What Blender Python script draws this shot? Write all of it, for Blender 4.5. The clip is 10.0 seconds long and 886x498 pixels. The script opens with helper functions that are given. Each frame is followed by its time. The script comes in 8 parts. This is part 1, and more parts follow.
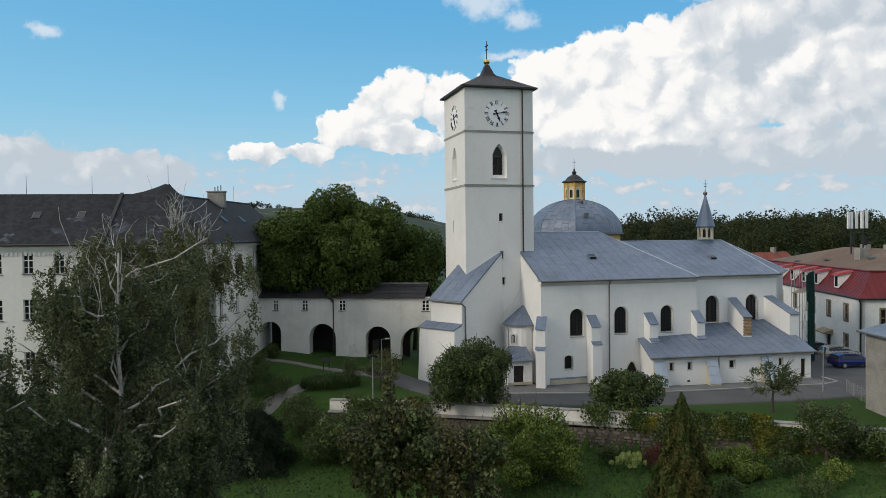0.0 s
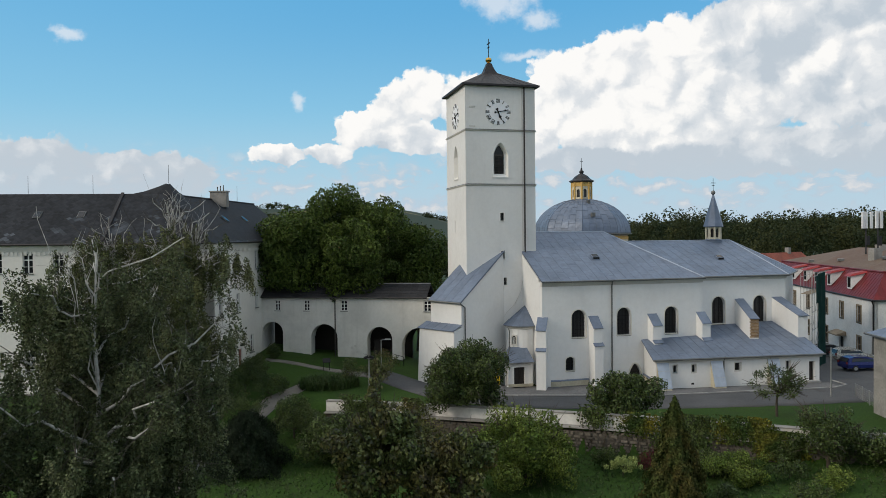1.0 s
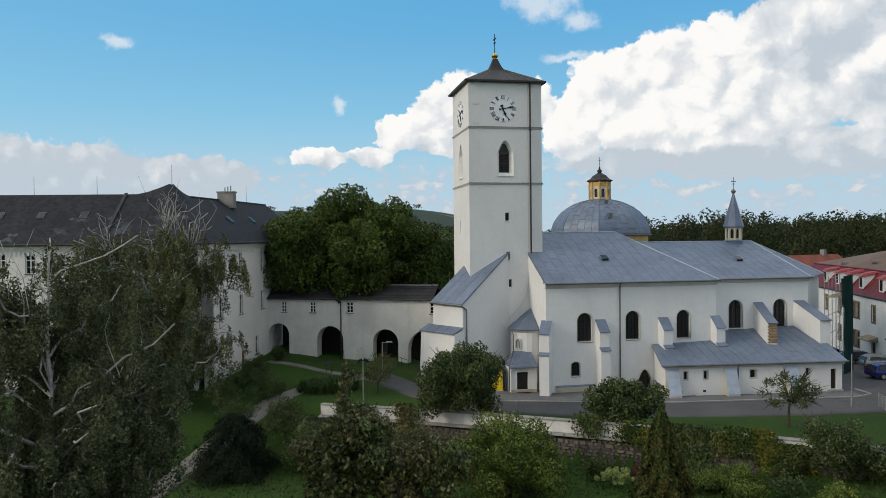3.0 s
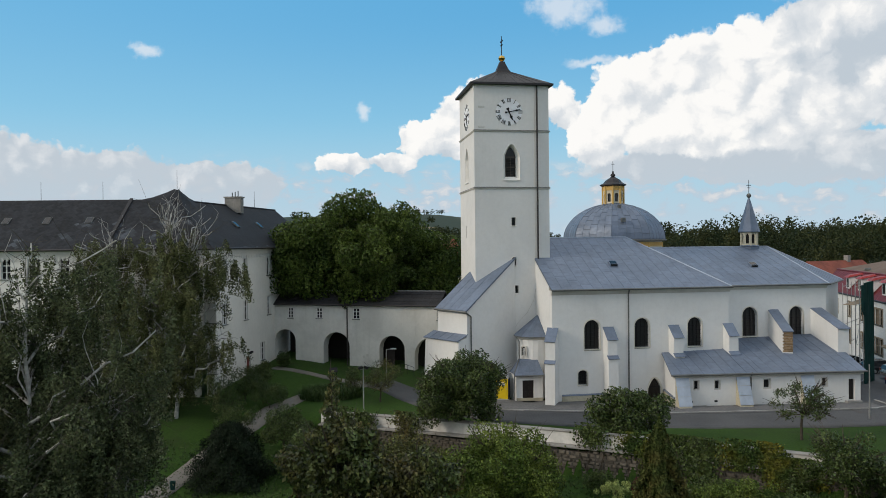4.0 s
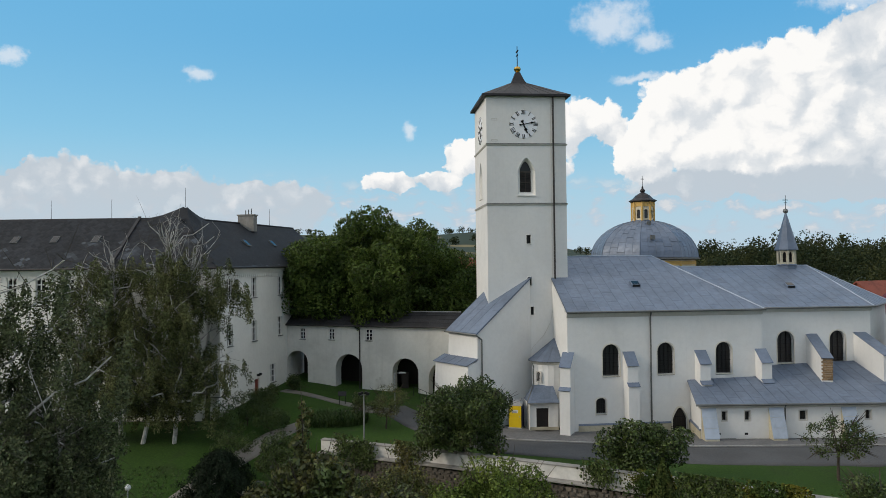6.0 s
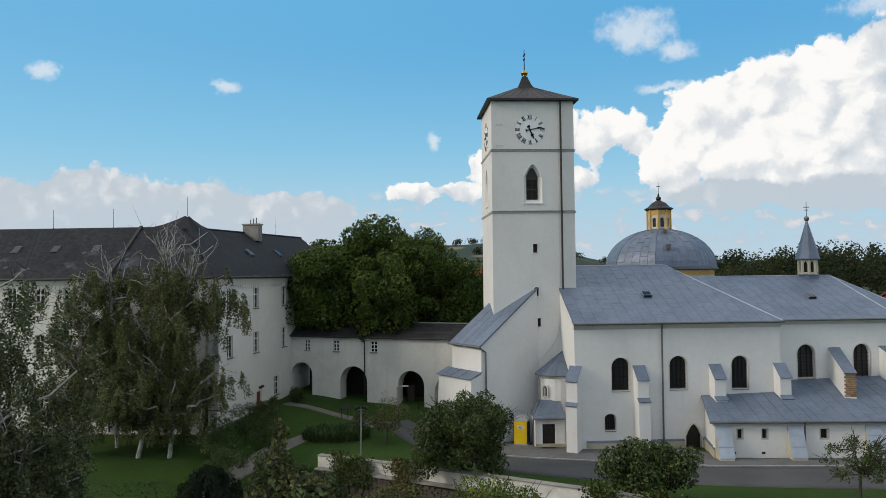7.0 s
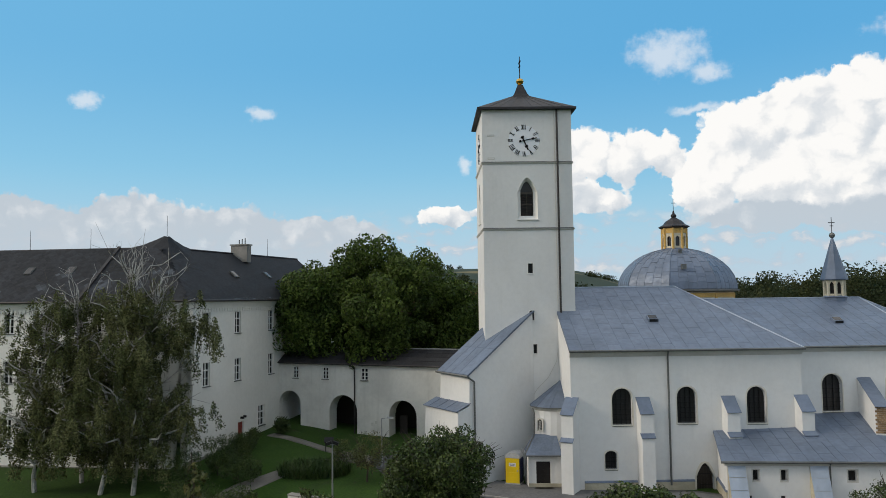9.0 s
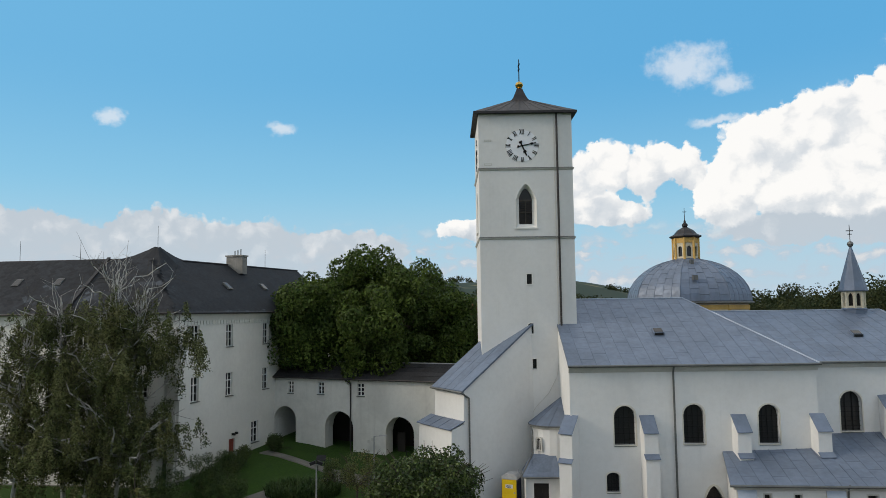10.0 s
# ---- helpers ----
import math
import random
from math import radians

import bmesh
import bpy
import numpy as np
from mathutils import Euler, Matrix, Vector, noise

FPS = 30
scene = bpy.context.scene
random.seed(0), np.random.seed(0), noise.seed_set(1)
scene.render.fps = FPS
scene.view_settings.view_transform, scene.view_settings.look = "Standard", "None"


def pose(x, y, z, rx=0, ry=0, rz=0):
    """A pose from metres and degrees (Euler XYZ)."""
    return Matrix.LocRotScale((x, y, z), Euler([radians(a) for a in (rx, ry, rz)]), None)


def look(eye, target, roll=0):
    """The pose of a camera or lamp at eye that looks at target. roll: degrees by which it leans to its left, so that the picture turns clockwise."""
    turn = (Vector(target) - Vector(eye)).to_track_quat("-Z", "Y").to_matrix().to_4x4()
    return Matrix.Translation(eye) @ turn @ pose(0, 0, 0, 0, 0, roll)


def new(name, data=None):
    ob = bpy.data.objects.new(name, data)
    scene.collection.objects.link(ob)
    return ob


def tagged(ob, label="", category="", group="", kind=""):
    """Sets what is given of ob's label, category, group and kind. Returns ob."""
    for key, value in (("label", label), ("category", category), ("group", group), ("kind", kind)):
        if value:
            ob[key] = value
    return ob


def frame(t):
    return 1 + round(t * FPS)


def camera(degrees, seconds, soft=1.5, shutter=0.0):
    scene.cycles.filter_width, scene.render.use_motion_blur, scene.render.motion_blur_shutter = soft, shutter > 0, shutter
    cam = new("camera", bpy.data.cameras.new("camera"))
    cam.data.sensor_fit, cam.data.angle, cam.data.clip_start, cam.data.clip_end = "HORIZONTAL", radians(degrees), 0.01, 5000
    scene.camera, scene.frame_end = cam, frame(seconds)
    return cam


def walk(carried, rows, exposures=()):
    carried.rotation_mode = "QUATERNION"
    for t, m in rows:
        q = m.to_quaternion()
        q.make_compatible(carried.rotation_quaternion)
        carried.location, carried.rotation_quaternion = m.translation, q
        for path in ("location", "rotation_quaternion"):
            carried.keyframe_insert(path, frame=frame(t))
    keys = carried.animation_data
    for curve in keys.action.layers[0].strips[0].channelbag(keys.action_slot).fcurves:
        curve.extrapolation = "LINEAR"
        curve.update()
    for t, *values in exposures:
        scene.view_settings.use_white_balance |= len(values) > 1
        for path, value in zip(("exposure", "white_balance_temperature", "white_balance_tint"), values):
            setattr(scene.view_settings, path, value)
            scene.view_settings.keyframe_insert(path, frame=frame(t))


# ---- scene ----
cam = camera(62.8, 10.0, soft=0.5)

PATH = [
    (0, (-22.694, -73.218, 15.34), (-22.16, -71.291, 15.302), -0.6),
    (0.5, (-21.697, -73.077, 15.29), (-21.187, -71.143, 15.253), -0.6),
    (1, (-20.698, -72.923, 15.243), (-20.212, -70.983, 15.207), -0.6),
    (1.5, (-19.716, -72.743, 15.16), (-19.255, -70.797, 15.125), -0.6),
    (2, (-18.693, -72.548, 15.074), (-18.257, -70.596, 15.04), -0.6),
    (2.5, (-17.623, -72.259, 15.02), (-17.214, -70.301, 14.988), -0.6),
    (4, (-14.506, -71.088, 14.952), (-14.191, -69.113, 14.94), -0.6),
    (4.5, (-13.579, -70.543, 14.998), (-13.294, -68.563, 14.997), -0.6),
    (5, (-12.784, -69.84, 15.028), (-12.529, -67.857, 15.039), -0.6),
    (5.5, (-11.811, -69.109, 15.026), (-11.588, -67.122, 15.051), -0.6),
    (7, (-8.655, -66.374, 14.952), (-8.53, -64.379, 15.02), -0.6),
    (7.5, (-7.681, -65.341, 14.916), (-7.59, -63.344, 15.0), -0.6),
    (8, (-6.72, -64.144, 14.882), (-6.644, -62.148, 14.981), -0.6),
    (8.5, (-5.698, -62.951, 14.843), (-5.634, -60.955, 14.96), -0.7),
    (9, (-4.595, -61.731, 14.791), (-4.556, -59.736, 14.925), -0.7),
    (9.5, (-3.519, -60.424, 14.732), (-3.508, -58.43, 14.885), -0.7),
    (10, (-2.532, -59.141, 14.675), (-2.546, -57.148, 14.846), -0.7),
]
walk(cam, [(t, look(eye, target, roll)) for t, eye, target, roll in PATH])


# ---- sky, sun and exposure ----
SUN_AZ, SUN_EL = radians(260), radians(26)     # compass bearing of the veiled evening sun
CLOUDS = [  # bearing, elevation, half width, half height in degrees, whiteness
    (21.3, 8.2, 2.6, 2.6, 1.0), (23.6, 10.8, 3.2, 3.4, 1.0), (27.3, 12.6, 3.4, 2.9, 1.0), (31.5, 12.9, 3.9, 3.1, 1.0), (27.5, 8.4, 5.6, 3.4, 1.0),
    (35.0, 9.2, 5.0, 3.6, 0.75), (38.0, 13.6, 6.5, 3.6, 0.45), (44.5, 11.0, 7.0, 4.6, 0.6), (46.0, 15.5, 8.0, 3.0, 0.35), (55.0, 11.0, 9.0, 6.0, 0.6), (39.0, 6.0, 9.0, 1.9, 0.35),
    (7.4, 8.3, 1.9, 1.5, 0.9), (10.2, 9.7, 2.3, 2.4, 1.0), (12.7, 10.9, 2.0, 2.0, 1.0), (15.6, 10.4, 1.9, 2.3, 1.0), (18.4, 10.4, 1.7, 1.7, 0.9), (11.5, 7.6, 4.2, 1.3, 0.7),
    (1.4, 6.5, 2.4, 0.8, 0.8), (5.2, 6.6, 2.2, 0.8, 0.7),
    (26.0, 5.8, 6.0, 1.2, -0.05), (35.0, 5.5, 8.0, 1.6, -0.10), (48.0, 5.4, 9.0, 1.9, -0.10),
    (-31.0, 4.2, 6.5, 3.5, -0.12), (-22.5, 4.4, 5.6, 3.5, -0.06), (-15.5, 4.4, 5.8, 3.0, -0.10), (-8.5, 4.2, 5.2, 2.4, -0.10)]
THIN = [(18.8, 17.9, 3.6, 1.9), (21.6, 16.4, 2.0, 1.1), (20.8, 13.6, 2.6, 0.5), (2.9, 10.4, 0.8, 0.8), (-13.2, 14.2, 1.2, 0.6), (-25.5, 14.2, 1.1, 0.7), (36.0, 17.5, 4.0, 1.4)]
world = bpy.data.worlds.new("evening_sky")
world.use_nodes = True
scene.world = world


class Nodes:
    """Short hand for a node tree: each call makes a node and returns its first output."""

    def __init__(self, tree):
        self.tree = tree
        tree.nodes.clear()

    def node(self, kind, inputs=()):
        n = self.tree.nodes.new(kind)
        for key, value in (inputs.items() if isinstance(inputs, dict) else enumerate(inputs)):
            if value is None:
                continue
            if isinstance(value, bpy.types.NodeSocket):
                self.tree.links.new(value, n.inputs[key])
            else:
                n.inputs[key].default_value = value
        return n

    def math(self, op, a, b=None, c=None, clamp=False):
        n = self.node("ShaderNodeMath", [a, b, c])
        n.operation, n.use_clamp = op, clamp
        return n.outputs[0]

    def vec(self, op, a, b=None):
        n = self.node("ShaderNodeVectorMath", [a, b])
        n.operation = op
        return n.outputs["Value"] if op in ("LENGTH", "DOT_PRODUCT", "DISTANCE") else n.outputs[0]

    def noise(self, at, scale, detail=4.0, rough=0.55, distortion=0.0):
        return self.node("ShaderNodeTexNoise", {"Vector": at, "Scale": scale, "Detail": detail, "Roughness": rough,
                                                "Distortion": distortion}).outputs[0]

    def ramp(self, value, lo, hi, to_lo=0.0, to_hi=1.0):
        n = self.node("ShaderNodeMapRange", {0: value, 1: lo, 2: hi, 3: to_lo, 4: to_hi})
        n.interpolation_type = "SMOOTHSTEP"
        return n.outputs[0]

    def mix(self, fac, a, b, blend="MIX"):
        n = self.tree.nodes.new("ShaderNodeMix")
        n.data_type, n.blend_type = "RGBA", blend
        for key, value in ((0, fac), (6, a), (7, b)):
            if isinstance(value, bpy.types.NodeSocket):
                self.tree.links.new(value, n.inputs[key])
            else:
                n.inputs[key].default_value = value if key == 0 or len(value) == 4 else (*value, 1)
        return n.outputs[2]


def build_world():
    g = Nodes(world.node_tree)
    dome = g.node("ShaderNodeTexSky")
    dome.sky_type, dome.sun_disc, dome.sun_elevation, dome.sun_rotation = "NISHITA", False, SUN_EL, SUN_AZ
    dome.altitude, dome.air_density, dome.dust_density, dome.ozone_density = 300.0, 1.25, 0.6, 2.0
    sky = dome.outputs[0]
    way = g.node("ShaderNodeTexCoord").outputs["Generated"]
    part3 = g.node("ShaderNodeSeparateXYZ", [way])
    az = g.math("MULTIPLY", g.math("ARCTAN2", part3.outputs[0], part3.outputs[1]), 57.2958)
    el = g.math("MULTIPLY", g.math("ARCSINE", part3.outputs[2]), 57.2958)
    flat = g.node("ShaderNodeCombineXYZ", [az, el, 0.0]).outputs[0]
    def drift(at, scale, by):
        n = g.node("ShaderNodeTexNoise", {"Vector": at, "Scale": scale, "Detail": 5.0, "Roughness": 0.6}).outputs["Color"]
        return g.vec("MULTIPLY", g.vec("SUBTRACT", n, (0.5, 0.5, 0.5)), (by, by * 0.8, 0))

    ragged = g.vec("ADD", g.vec("ADD", flat, drift(flat, 0.30, 2.6)), drift(flat, 1.1, 0.9))
    # heaped puffs: rounded cells at two sizes swell the outline and the shading
    def cells(scale, shift):
        n = g.node("ShaderNodeTexVoronoi")
        n.voronoi_dimensions, n.feature = "2D", "SMOOTH_F1"
        g.tree.links.new(g.vec("ADD", ragged, (shift, shift * 0.7, 0)), n.inputs["Vector"])
        n.inputs["Scale"].default_value, n.inputs["Smoothness"].default_value = scale, 0.35
        return n.outputs["Distance"]

    broad = g.noise(flat, 0.07, 3.0, 0.5)
    field, rise, white = None, 0.0, 0.5
    for a, e, ra, re, w in CLOUDS:
        off = g.node("ShaderNodeSeparateXYZ", [g.vec("MULTIPLY", g.vec("SUBTRACT", ragged, (a, e, 0)), (1 / ra, 1 / re, 0))])
        d = g.math("SQRT", g.math("ADD", g.math("POWER", g.math("ABSOLUTE", off.outputs[0]), 2.0), g.math("POWER", g.math("ABSOLUTE", off.outputs[1]), 2.0)))
        f = g.math("SUBTRACT", 1.0, d)
        tall = g.math("SUBTRACT", off.outputs[1], g.math("MULTIPLY", off.outputs[0], 0.35))
        if field is None:
            field, rise, white = f, tall, g.math("ADD", 0.0, w)
            continue
        over = g.ramp(g.math("SUBTRACT", f, field), -0.22, 0.22)
        rise = g.math("ADD", rise, g.math("MULTIPLY", over, g.math("SUBTRACT", tall, rise)))
        white = g.math("ADD", white, g.math("MULTIPLY", over, g.math("SUBTRACT", w, white)))
        field = g.math("SMOOTH_MAX", field, f, 0.10)
    # most of the rest of the sky is covered by the same kind of cloud
    away = g.ramp(g.math("ABSOLUTE", g.math("SUBTRACT", az, 12.0)), 45.0, 70.0)
    high = g.ramp(el, 20.0, 34.0)
    rest = g.math("MAXIMUM", away, high)
    far_clouds = g.math("SUBTRACT", g.math("MULTIPLY", broad, 2.4), 0.96)
    field = g.math("MAXIMUM", field, g.math("SUBTRACT", g.math("ADD", far_clouds, rest), 1.0))
    big, small = cells(0.55, 0.0), cells(1.5, 3.1)
    heap = g.math("ADD", g.math("MULTIPLY", g.math("SUBTRACT", 0.45, big), 0.40), g.math("MULTIPLY", g.math("SUBTRACT", 0.42, small), 0.22))
    rough = g.math("ADD", g.math("MULTIPLY", field, 1.5), g.math("ADD", heap, g.math("MULTIPLY", g.math("SUBTRACT", g.noise(flat, 2.2, 6.0, 0.6), 0.5), 0.28)))
    mask = g.ramp(rough, 0.0, 0.20)
    # far rows of flat cloud low over the hills
    low_at = g.vec("MULTIPLY", ragged, (0.16, 0.75, 0))
    rows = g.math("ADD", g.noise(low_at, 1.0, 6.0, 0.6), g.math("MULTIPLY", g.math("SUBTRACT", 0.4, cells(0.8, 7.7)), 0.25))
    low = g.math("MULTIPLY", g.ramp(rows, 0.44, 0.62), g.math("MULTIPLY", g.ramp(el, 0.5, 2.5), g.ramp(el, 4.6, 7.4, 1.0, 0.0)))
    thin = None
    for a, e, ra, re in THIN:
        d = g.vec("LENGTH", g.vec("MULTIPLY", g.vec("SUBTRACT", ragged, (a, e, 0)), (1 / ra, 1 / re, 0)))
        f = g.math("SUBTRACT", 1.0, d)
        thin = f if thin is None else g.math("MAXIMUM", thin, f)
    wisp = g.math("ADD", thin, g.math("MULTIPLY", g.math("SUBTRACT", g.noise(flat, 0.8, 8.0, 0.65), 0.5), 1.3))
    veil = g.math("MULTIPLY", g.ramp(wisp, 0.0, 0.8), 0.66)
    # puffs catch the light from the upper west, turn grey below and in their folds
    bulge = g.noise(ragged, 0.42, 6.0, 0.55)
    behind = g.noise(g.vec("ADD", ragged, (-0.7, 0.8, 0)), 0.42, 6.0, 0.55)
    lit = g.math("ADD", g.math("MULTIPLY", g.math("SUBTRACT", bulge, behind), 1.5), g.math("MULTIPLY", rise, 0.42))
    lit = g.math("ADD", lit, g.math("SUBTRACT", g.math("MULTIPLY", g.math("SUBTRACT", 0.45, big), 0.75), 0.02))
    lit = g.math("ADD", lit, g.math("MULTIPLY", g.math("SUBTRACT", white, 0.62), 1.0))
    shade = g.mix(g.ramp(lit, -0.62, 0.10), (5.9, 6.6, 7.3), (8.2, 8.5, 8.8))
    shade = g.mix(g.ramp(lit, -0.04, 0.52), shade, (11.0, 10.8, 10.5))
    shade = g.mix(g.ramp(el, 2.0, 5.2, 0.55, 0.0), shade, (5.9, 6.7, 7.5))
    low_shade = g.mix(g.ramp(rows, 0.52, 0.74), (5.6, 6.5, 7.5), (8.6, 8.3, 8.2))
    haze = g.ramp(el, -1.0, 10.5, 0.95, 0.0)
    clear = g.mix(g.ramp(el, 3.0, 19.0), (3.6, 7.3, 9.5), (1.2, 4.8, 8.6))
    clear = g.mix(0.15, clear, sky)
    clear = g.mix(g.ramp(az, -35.0, 34.0, 0.25, 0.0), clear, (3.2, 6.8, 9.2))
    clear = g.mix(haze, clear, (5.7, 7.0, 8.1))
    colour = g.mix(g.math("MULTIPLY", low, 0.8), clear, low_shade)
    colour = g.mix(veil, colour, (9.2, 9.5, 9.9))
    colour = g.mix(g.math("MULTIPLY", mask, g.ramp(el, 2.0, 6.5, 0.72, 0.98)), colour, shade)
    back = g.node("ShaderNodeBackground", [colour, 0.09])
    out = g.node("ShaderNodeOutputWorld", [back.outputs[0]])


build_world()
sun = new("sun", bpy.data.lights.new("sun", "SUN"))
sun.data.energy, sun.data.angle, sun.data.color = 1.5, radians(12), (1.0, 0.88, 0.72)
sun.matrix_world = look((math.sin(SUN_AZ) * 50, math.cos(SUN_AZ) * 50, math.tan(SUN_EL) * 50), (0, 0, 0))
scene.view_settings.exposure = 0.0


# ---- materials ----
MATS = {}


def material(name, base, rough=0.8, metal=0.0, grain=6.0, grain_by=0.18, stain=0.5, stain_by=0.25, bump=0.15,
             bump_scale=30.0, tint=None, random_by=0.0, island=False, spec=0.4, streaks=0.0, translucent=0.0):
    """A weathered surface: fine grain, broad stains, relief, and a little difference from piece to piece."""
    if name in MATS:
        return MATS[name]
    m = bpy.data.materials.new(name)
    m.use_nodes = True
    g = Nodes(m.node_tree)
    at = g.node("ShaderNodeNewGeometry")
    place = at.outputs["Position"]
    col = (*base, 1)
    dark = tuple(c * (1 - stain_by) for c in base)
    fine = g.noise(place, grain, 5.0, 0.6)
    wide = g.noise(place, stain, 4.0, 0.6, 0.4)
    c = g.mix(g.ramp(wide, 0.35, 0.72), col, tint or dark)
    c = g.mix(g.math("MULTIPLY", g.ramp(fine, 0.35, 0.75), grain_by * 2), c, tuple(x * 0.55 for x in base))
    if streaks:
        run = g.noise(g.vec("MULTIPLY", place, (2.2, 2.2, 0.12)), 1.0, 5.0, 0.65)
        c = g.mix(g.math("MULTIPLY", g.ramp(run, 0.52, 0.8), streaks), c, tuple(x * 0.6 for x in base))
    if random_by:
        r = at.outputs["Random Per Island"] if island else g.node("ShaderNodeObjectInfo").outputs["Random"]
        c = g.mix(1.0, c, g.node("ShaderNodeCombineColor", [g.ramp(r, 0, 1, 1 - random_by, 1 + random_by)] * 3).outputs[0],
                  "MULTIPLY")
    relief = g.node("ShaderNodeBump", {"Strength": bump, "Distance": 0.03,
                                       "Height": g.noise(place, bump_scale, 4.0, 0.6)}).outputs[0]
    b = g.node("ShaderNodeBsdfPrincipled", {"Base Color": c, "Metallic": metal, "Normal": relief,
                                            "Roughness": g.ramp(fine, 0.2, 0.8, max(rough - 0.08, 0.02), min(rough + 0.08, 1)),
                                            "Specular IOR Level": spec}).outputs[0]
    if translucent:
        t = g.node("ShaderNodeBsdfTranslucent", [c])
        b = g.node("ShaderNodeMixShader", [translucent, b, t.outputs[0]]).outputs[0]
    g.node("ShaderNodeOutputMaterial", [b])
    MATS[name] = m
    return m


M_PLASTER = material("church_plaster", (0.72, 0.72, 0.71), 0.9, grain=3, grain_by=0.05, stain=0.18, stain_by=0.10, streaks=0.16, bump=0.12, bump_scale=18)
M_WHITEWASH = material("fresh_whitewash", (0.78, 0.77, 0.74), 0.9, grain=3, grain_by=0.04, stain=0.6, stain_by=0.08, bump=0.08)
M_DIAL = material("painted_clock_face", (0.80, 0.82, 0.86), 0.8, grain=4, grain_by=0.03, stain=0.8, stain_by=0.06, bump=0.05)
M_SHUTTER = material("weathered_shutter_timber", (0.085, 0.072, 0.062), 0.8, grain=12, stain_by=0.4)
M_WING = material("wing_plaster", (0.74, 0.73, 0.69), 0.9, grain=3, grain_by=0.06, stain=0.15, stain_by=0.12, streaks=0.14, bump=0.12, bump_scale=18)
M_ARCADE = material("arcade_plaster", (0.66, 0.65, 0.61), 0.92, grain=3, grain_by=0.08, stain=0.3, stain_by=0.18, streaks=0.3, bump=0.18, bump_scale=14)
M_TRIM = material("trim_plaster", (0.56, 0.55, 0.51), 0.9, stain_by=0.15, grain_by=0.08)
M_REVEAL = material("window_surround_plaster", (0.66, 0.635, 0.56), 0.9, stain_by=0.12, grain_by=0.08)
M_PLINTH = material("plinth_paint", (0.50, 0.46, 0.35), 0.9, stain_by=0.3, grain_by=0.15)
M_ZINC = material("zinc_sheet", (0.156, 0.195, 0.266), 0.5, metal=0.2, grain=2.5, grain_by=0.12, stain=0.5, stain_by=0.22, random_by=0.05, bump=0.08, bump_scale=3)
M_ZINC_LIGHT = material("pale_zinc_sheet", (0.42, 0.48, 0.57), 0.5, metal=0.2, grain=2.5, grain_by=0.08, stain=0.6, stain_by=0.18, bump=0.06, bump_scale=3)
M_TWIG = material("birch_twigs", (0.07, 0.062, 0.05), 0.9, grain=8, stain_by=0.3)
M_ZINC_SEAM = material("zinc_seam", (0.140, 0.175, 0.238), 0.55, metal=0.2, stain_by=0.3)
M_DARKMETAL = material("dark_roof_metal", (0.035, 0.033, 0.036), 0.55, metal=0.3, stain_by=0.35, random_by=0.15)
M_GUTTER = material("gutter_metal", (0.17, 0.175, 0.17), 0.5, metal=0.5, stain_by=0.3)
M_PIPE_DARK = material("dark_pipe", (0.05, 0.045, 0.045), 0.5, metal=0.4)
M_IRON = material("wrought_iron", (0.02, 0.02, 0.022), 0.6, metal=0.5)
M_GOLD = material("gilding", (0.75, 0.48, 0.13), 0.25, metal=1.0, stain_by=0.3)
# door timber; its near-black also stands for the shade inside the arcade
M_WOOD = material("door_timber_and_arch_shade", (0.022, 0.017, 0.015), 0.6, grain=12, stain_by=0.4)
M_SLATE = material("slate_roof", (0.022, 0.025, 0.031), 0.8, grain=4, grain_by=0.2, stain=0.35, stain_by=0.35, random_by=0.3, island=True, bump=0.2, bump_scale=8, spec=0.3)
M_SLATE_PALE = material("pale_slate", (0.060, 0.070, 0.085), 0.75, grain=4, grain_by=0.2, stain_by=0.3, random_by=0.35, island=True, bump=0.2, bump_scale=8, spec=0.3)
M_BLACKTILE = material("black_tile", (0.022, 0.022, 0.025), 0.8, grain=6, grain_by=0.2, stain_by=0.3, random_by=0.25, bump=0.3)
M_FRAME = material("white_window_frame", (0.78, 0.78, 0.76), 0.6, stain_by=0.12)
M_RED = material("red_roof_metal", (0.165, 0.014, 0.016), 0.5, metal=0.1, grain=3, stain_by=0.3, random_by=0.1)
M_REDNEW = material("fresh_red_roof_metal", (0.30, 0.028, 0.026), 0.5, metal=0.1, grain=3, stain_by=0.2)
M_REDTILE = material("red_clay_tile", (0.28, 0.075, 0.045), 0.85, grain=5, stain_by=0.4, random_by=0.2, island=True)
M_BITUMEN = material("bitumen_flat_roof", (0.135, 0.085, 0.062), 0.95, grain=2, stain=0.12, stain_by=0.3, tint=(0.165, 0.13, 0.10))
M_REDHOUSE = material("house_plaster", (0.74, 0.74, 0.73), 0.9, stain_by=0.12, streaks=0.15)
M_TAN = material("tan_surround", (0.24, 0.19, 0.13), 0.85, stain_by=0.2)
M_OCHRE = material("ochre_plaster", (0.62, 0.40, 0.13), 0.9, stain_by=0.2)
M_CREAM = material("cream_plaster", (0.66, 0.60, 0.46), 0.9, stain_by=0.15, streaks=0.2)
M_BRICK = material("bare_brick", (0.28, 0.19, 0.11), 0.9, grain=9, stain_by=0.35, random_by=0.25)
M_ASPHALT = material("asphalt", (0.085, 0.087, 0.092), 0.92, grain=9, grain_by=0.2, stain=0.25, stain_by=0.25, bump=0.3, bump_scale=40)
M_PAVING = material("grey_setts", (0.13, 0.13, 0.132), 0.9, grain=5, grain_by=0.3, stain=0.5, stain_by=0.3, random_by=0.2)
M_KERB = material("kerb_stone", (0.33, 0.33, 0.32), 0.9, stain_by=0.3, grain_by=0.2)
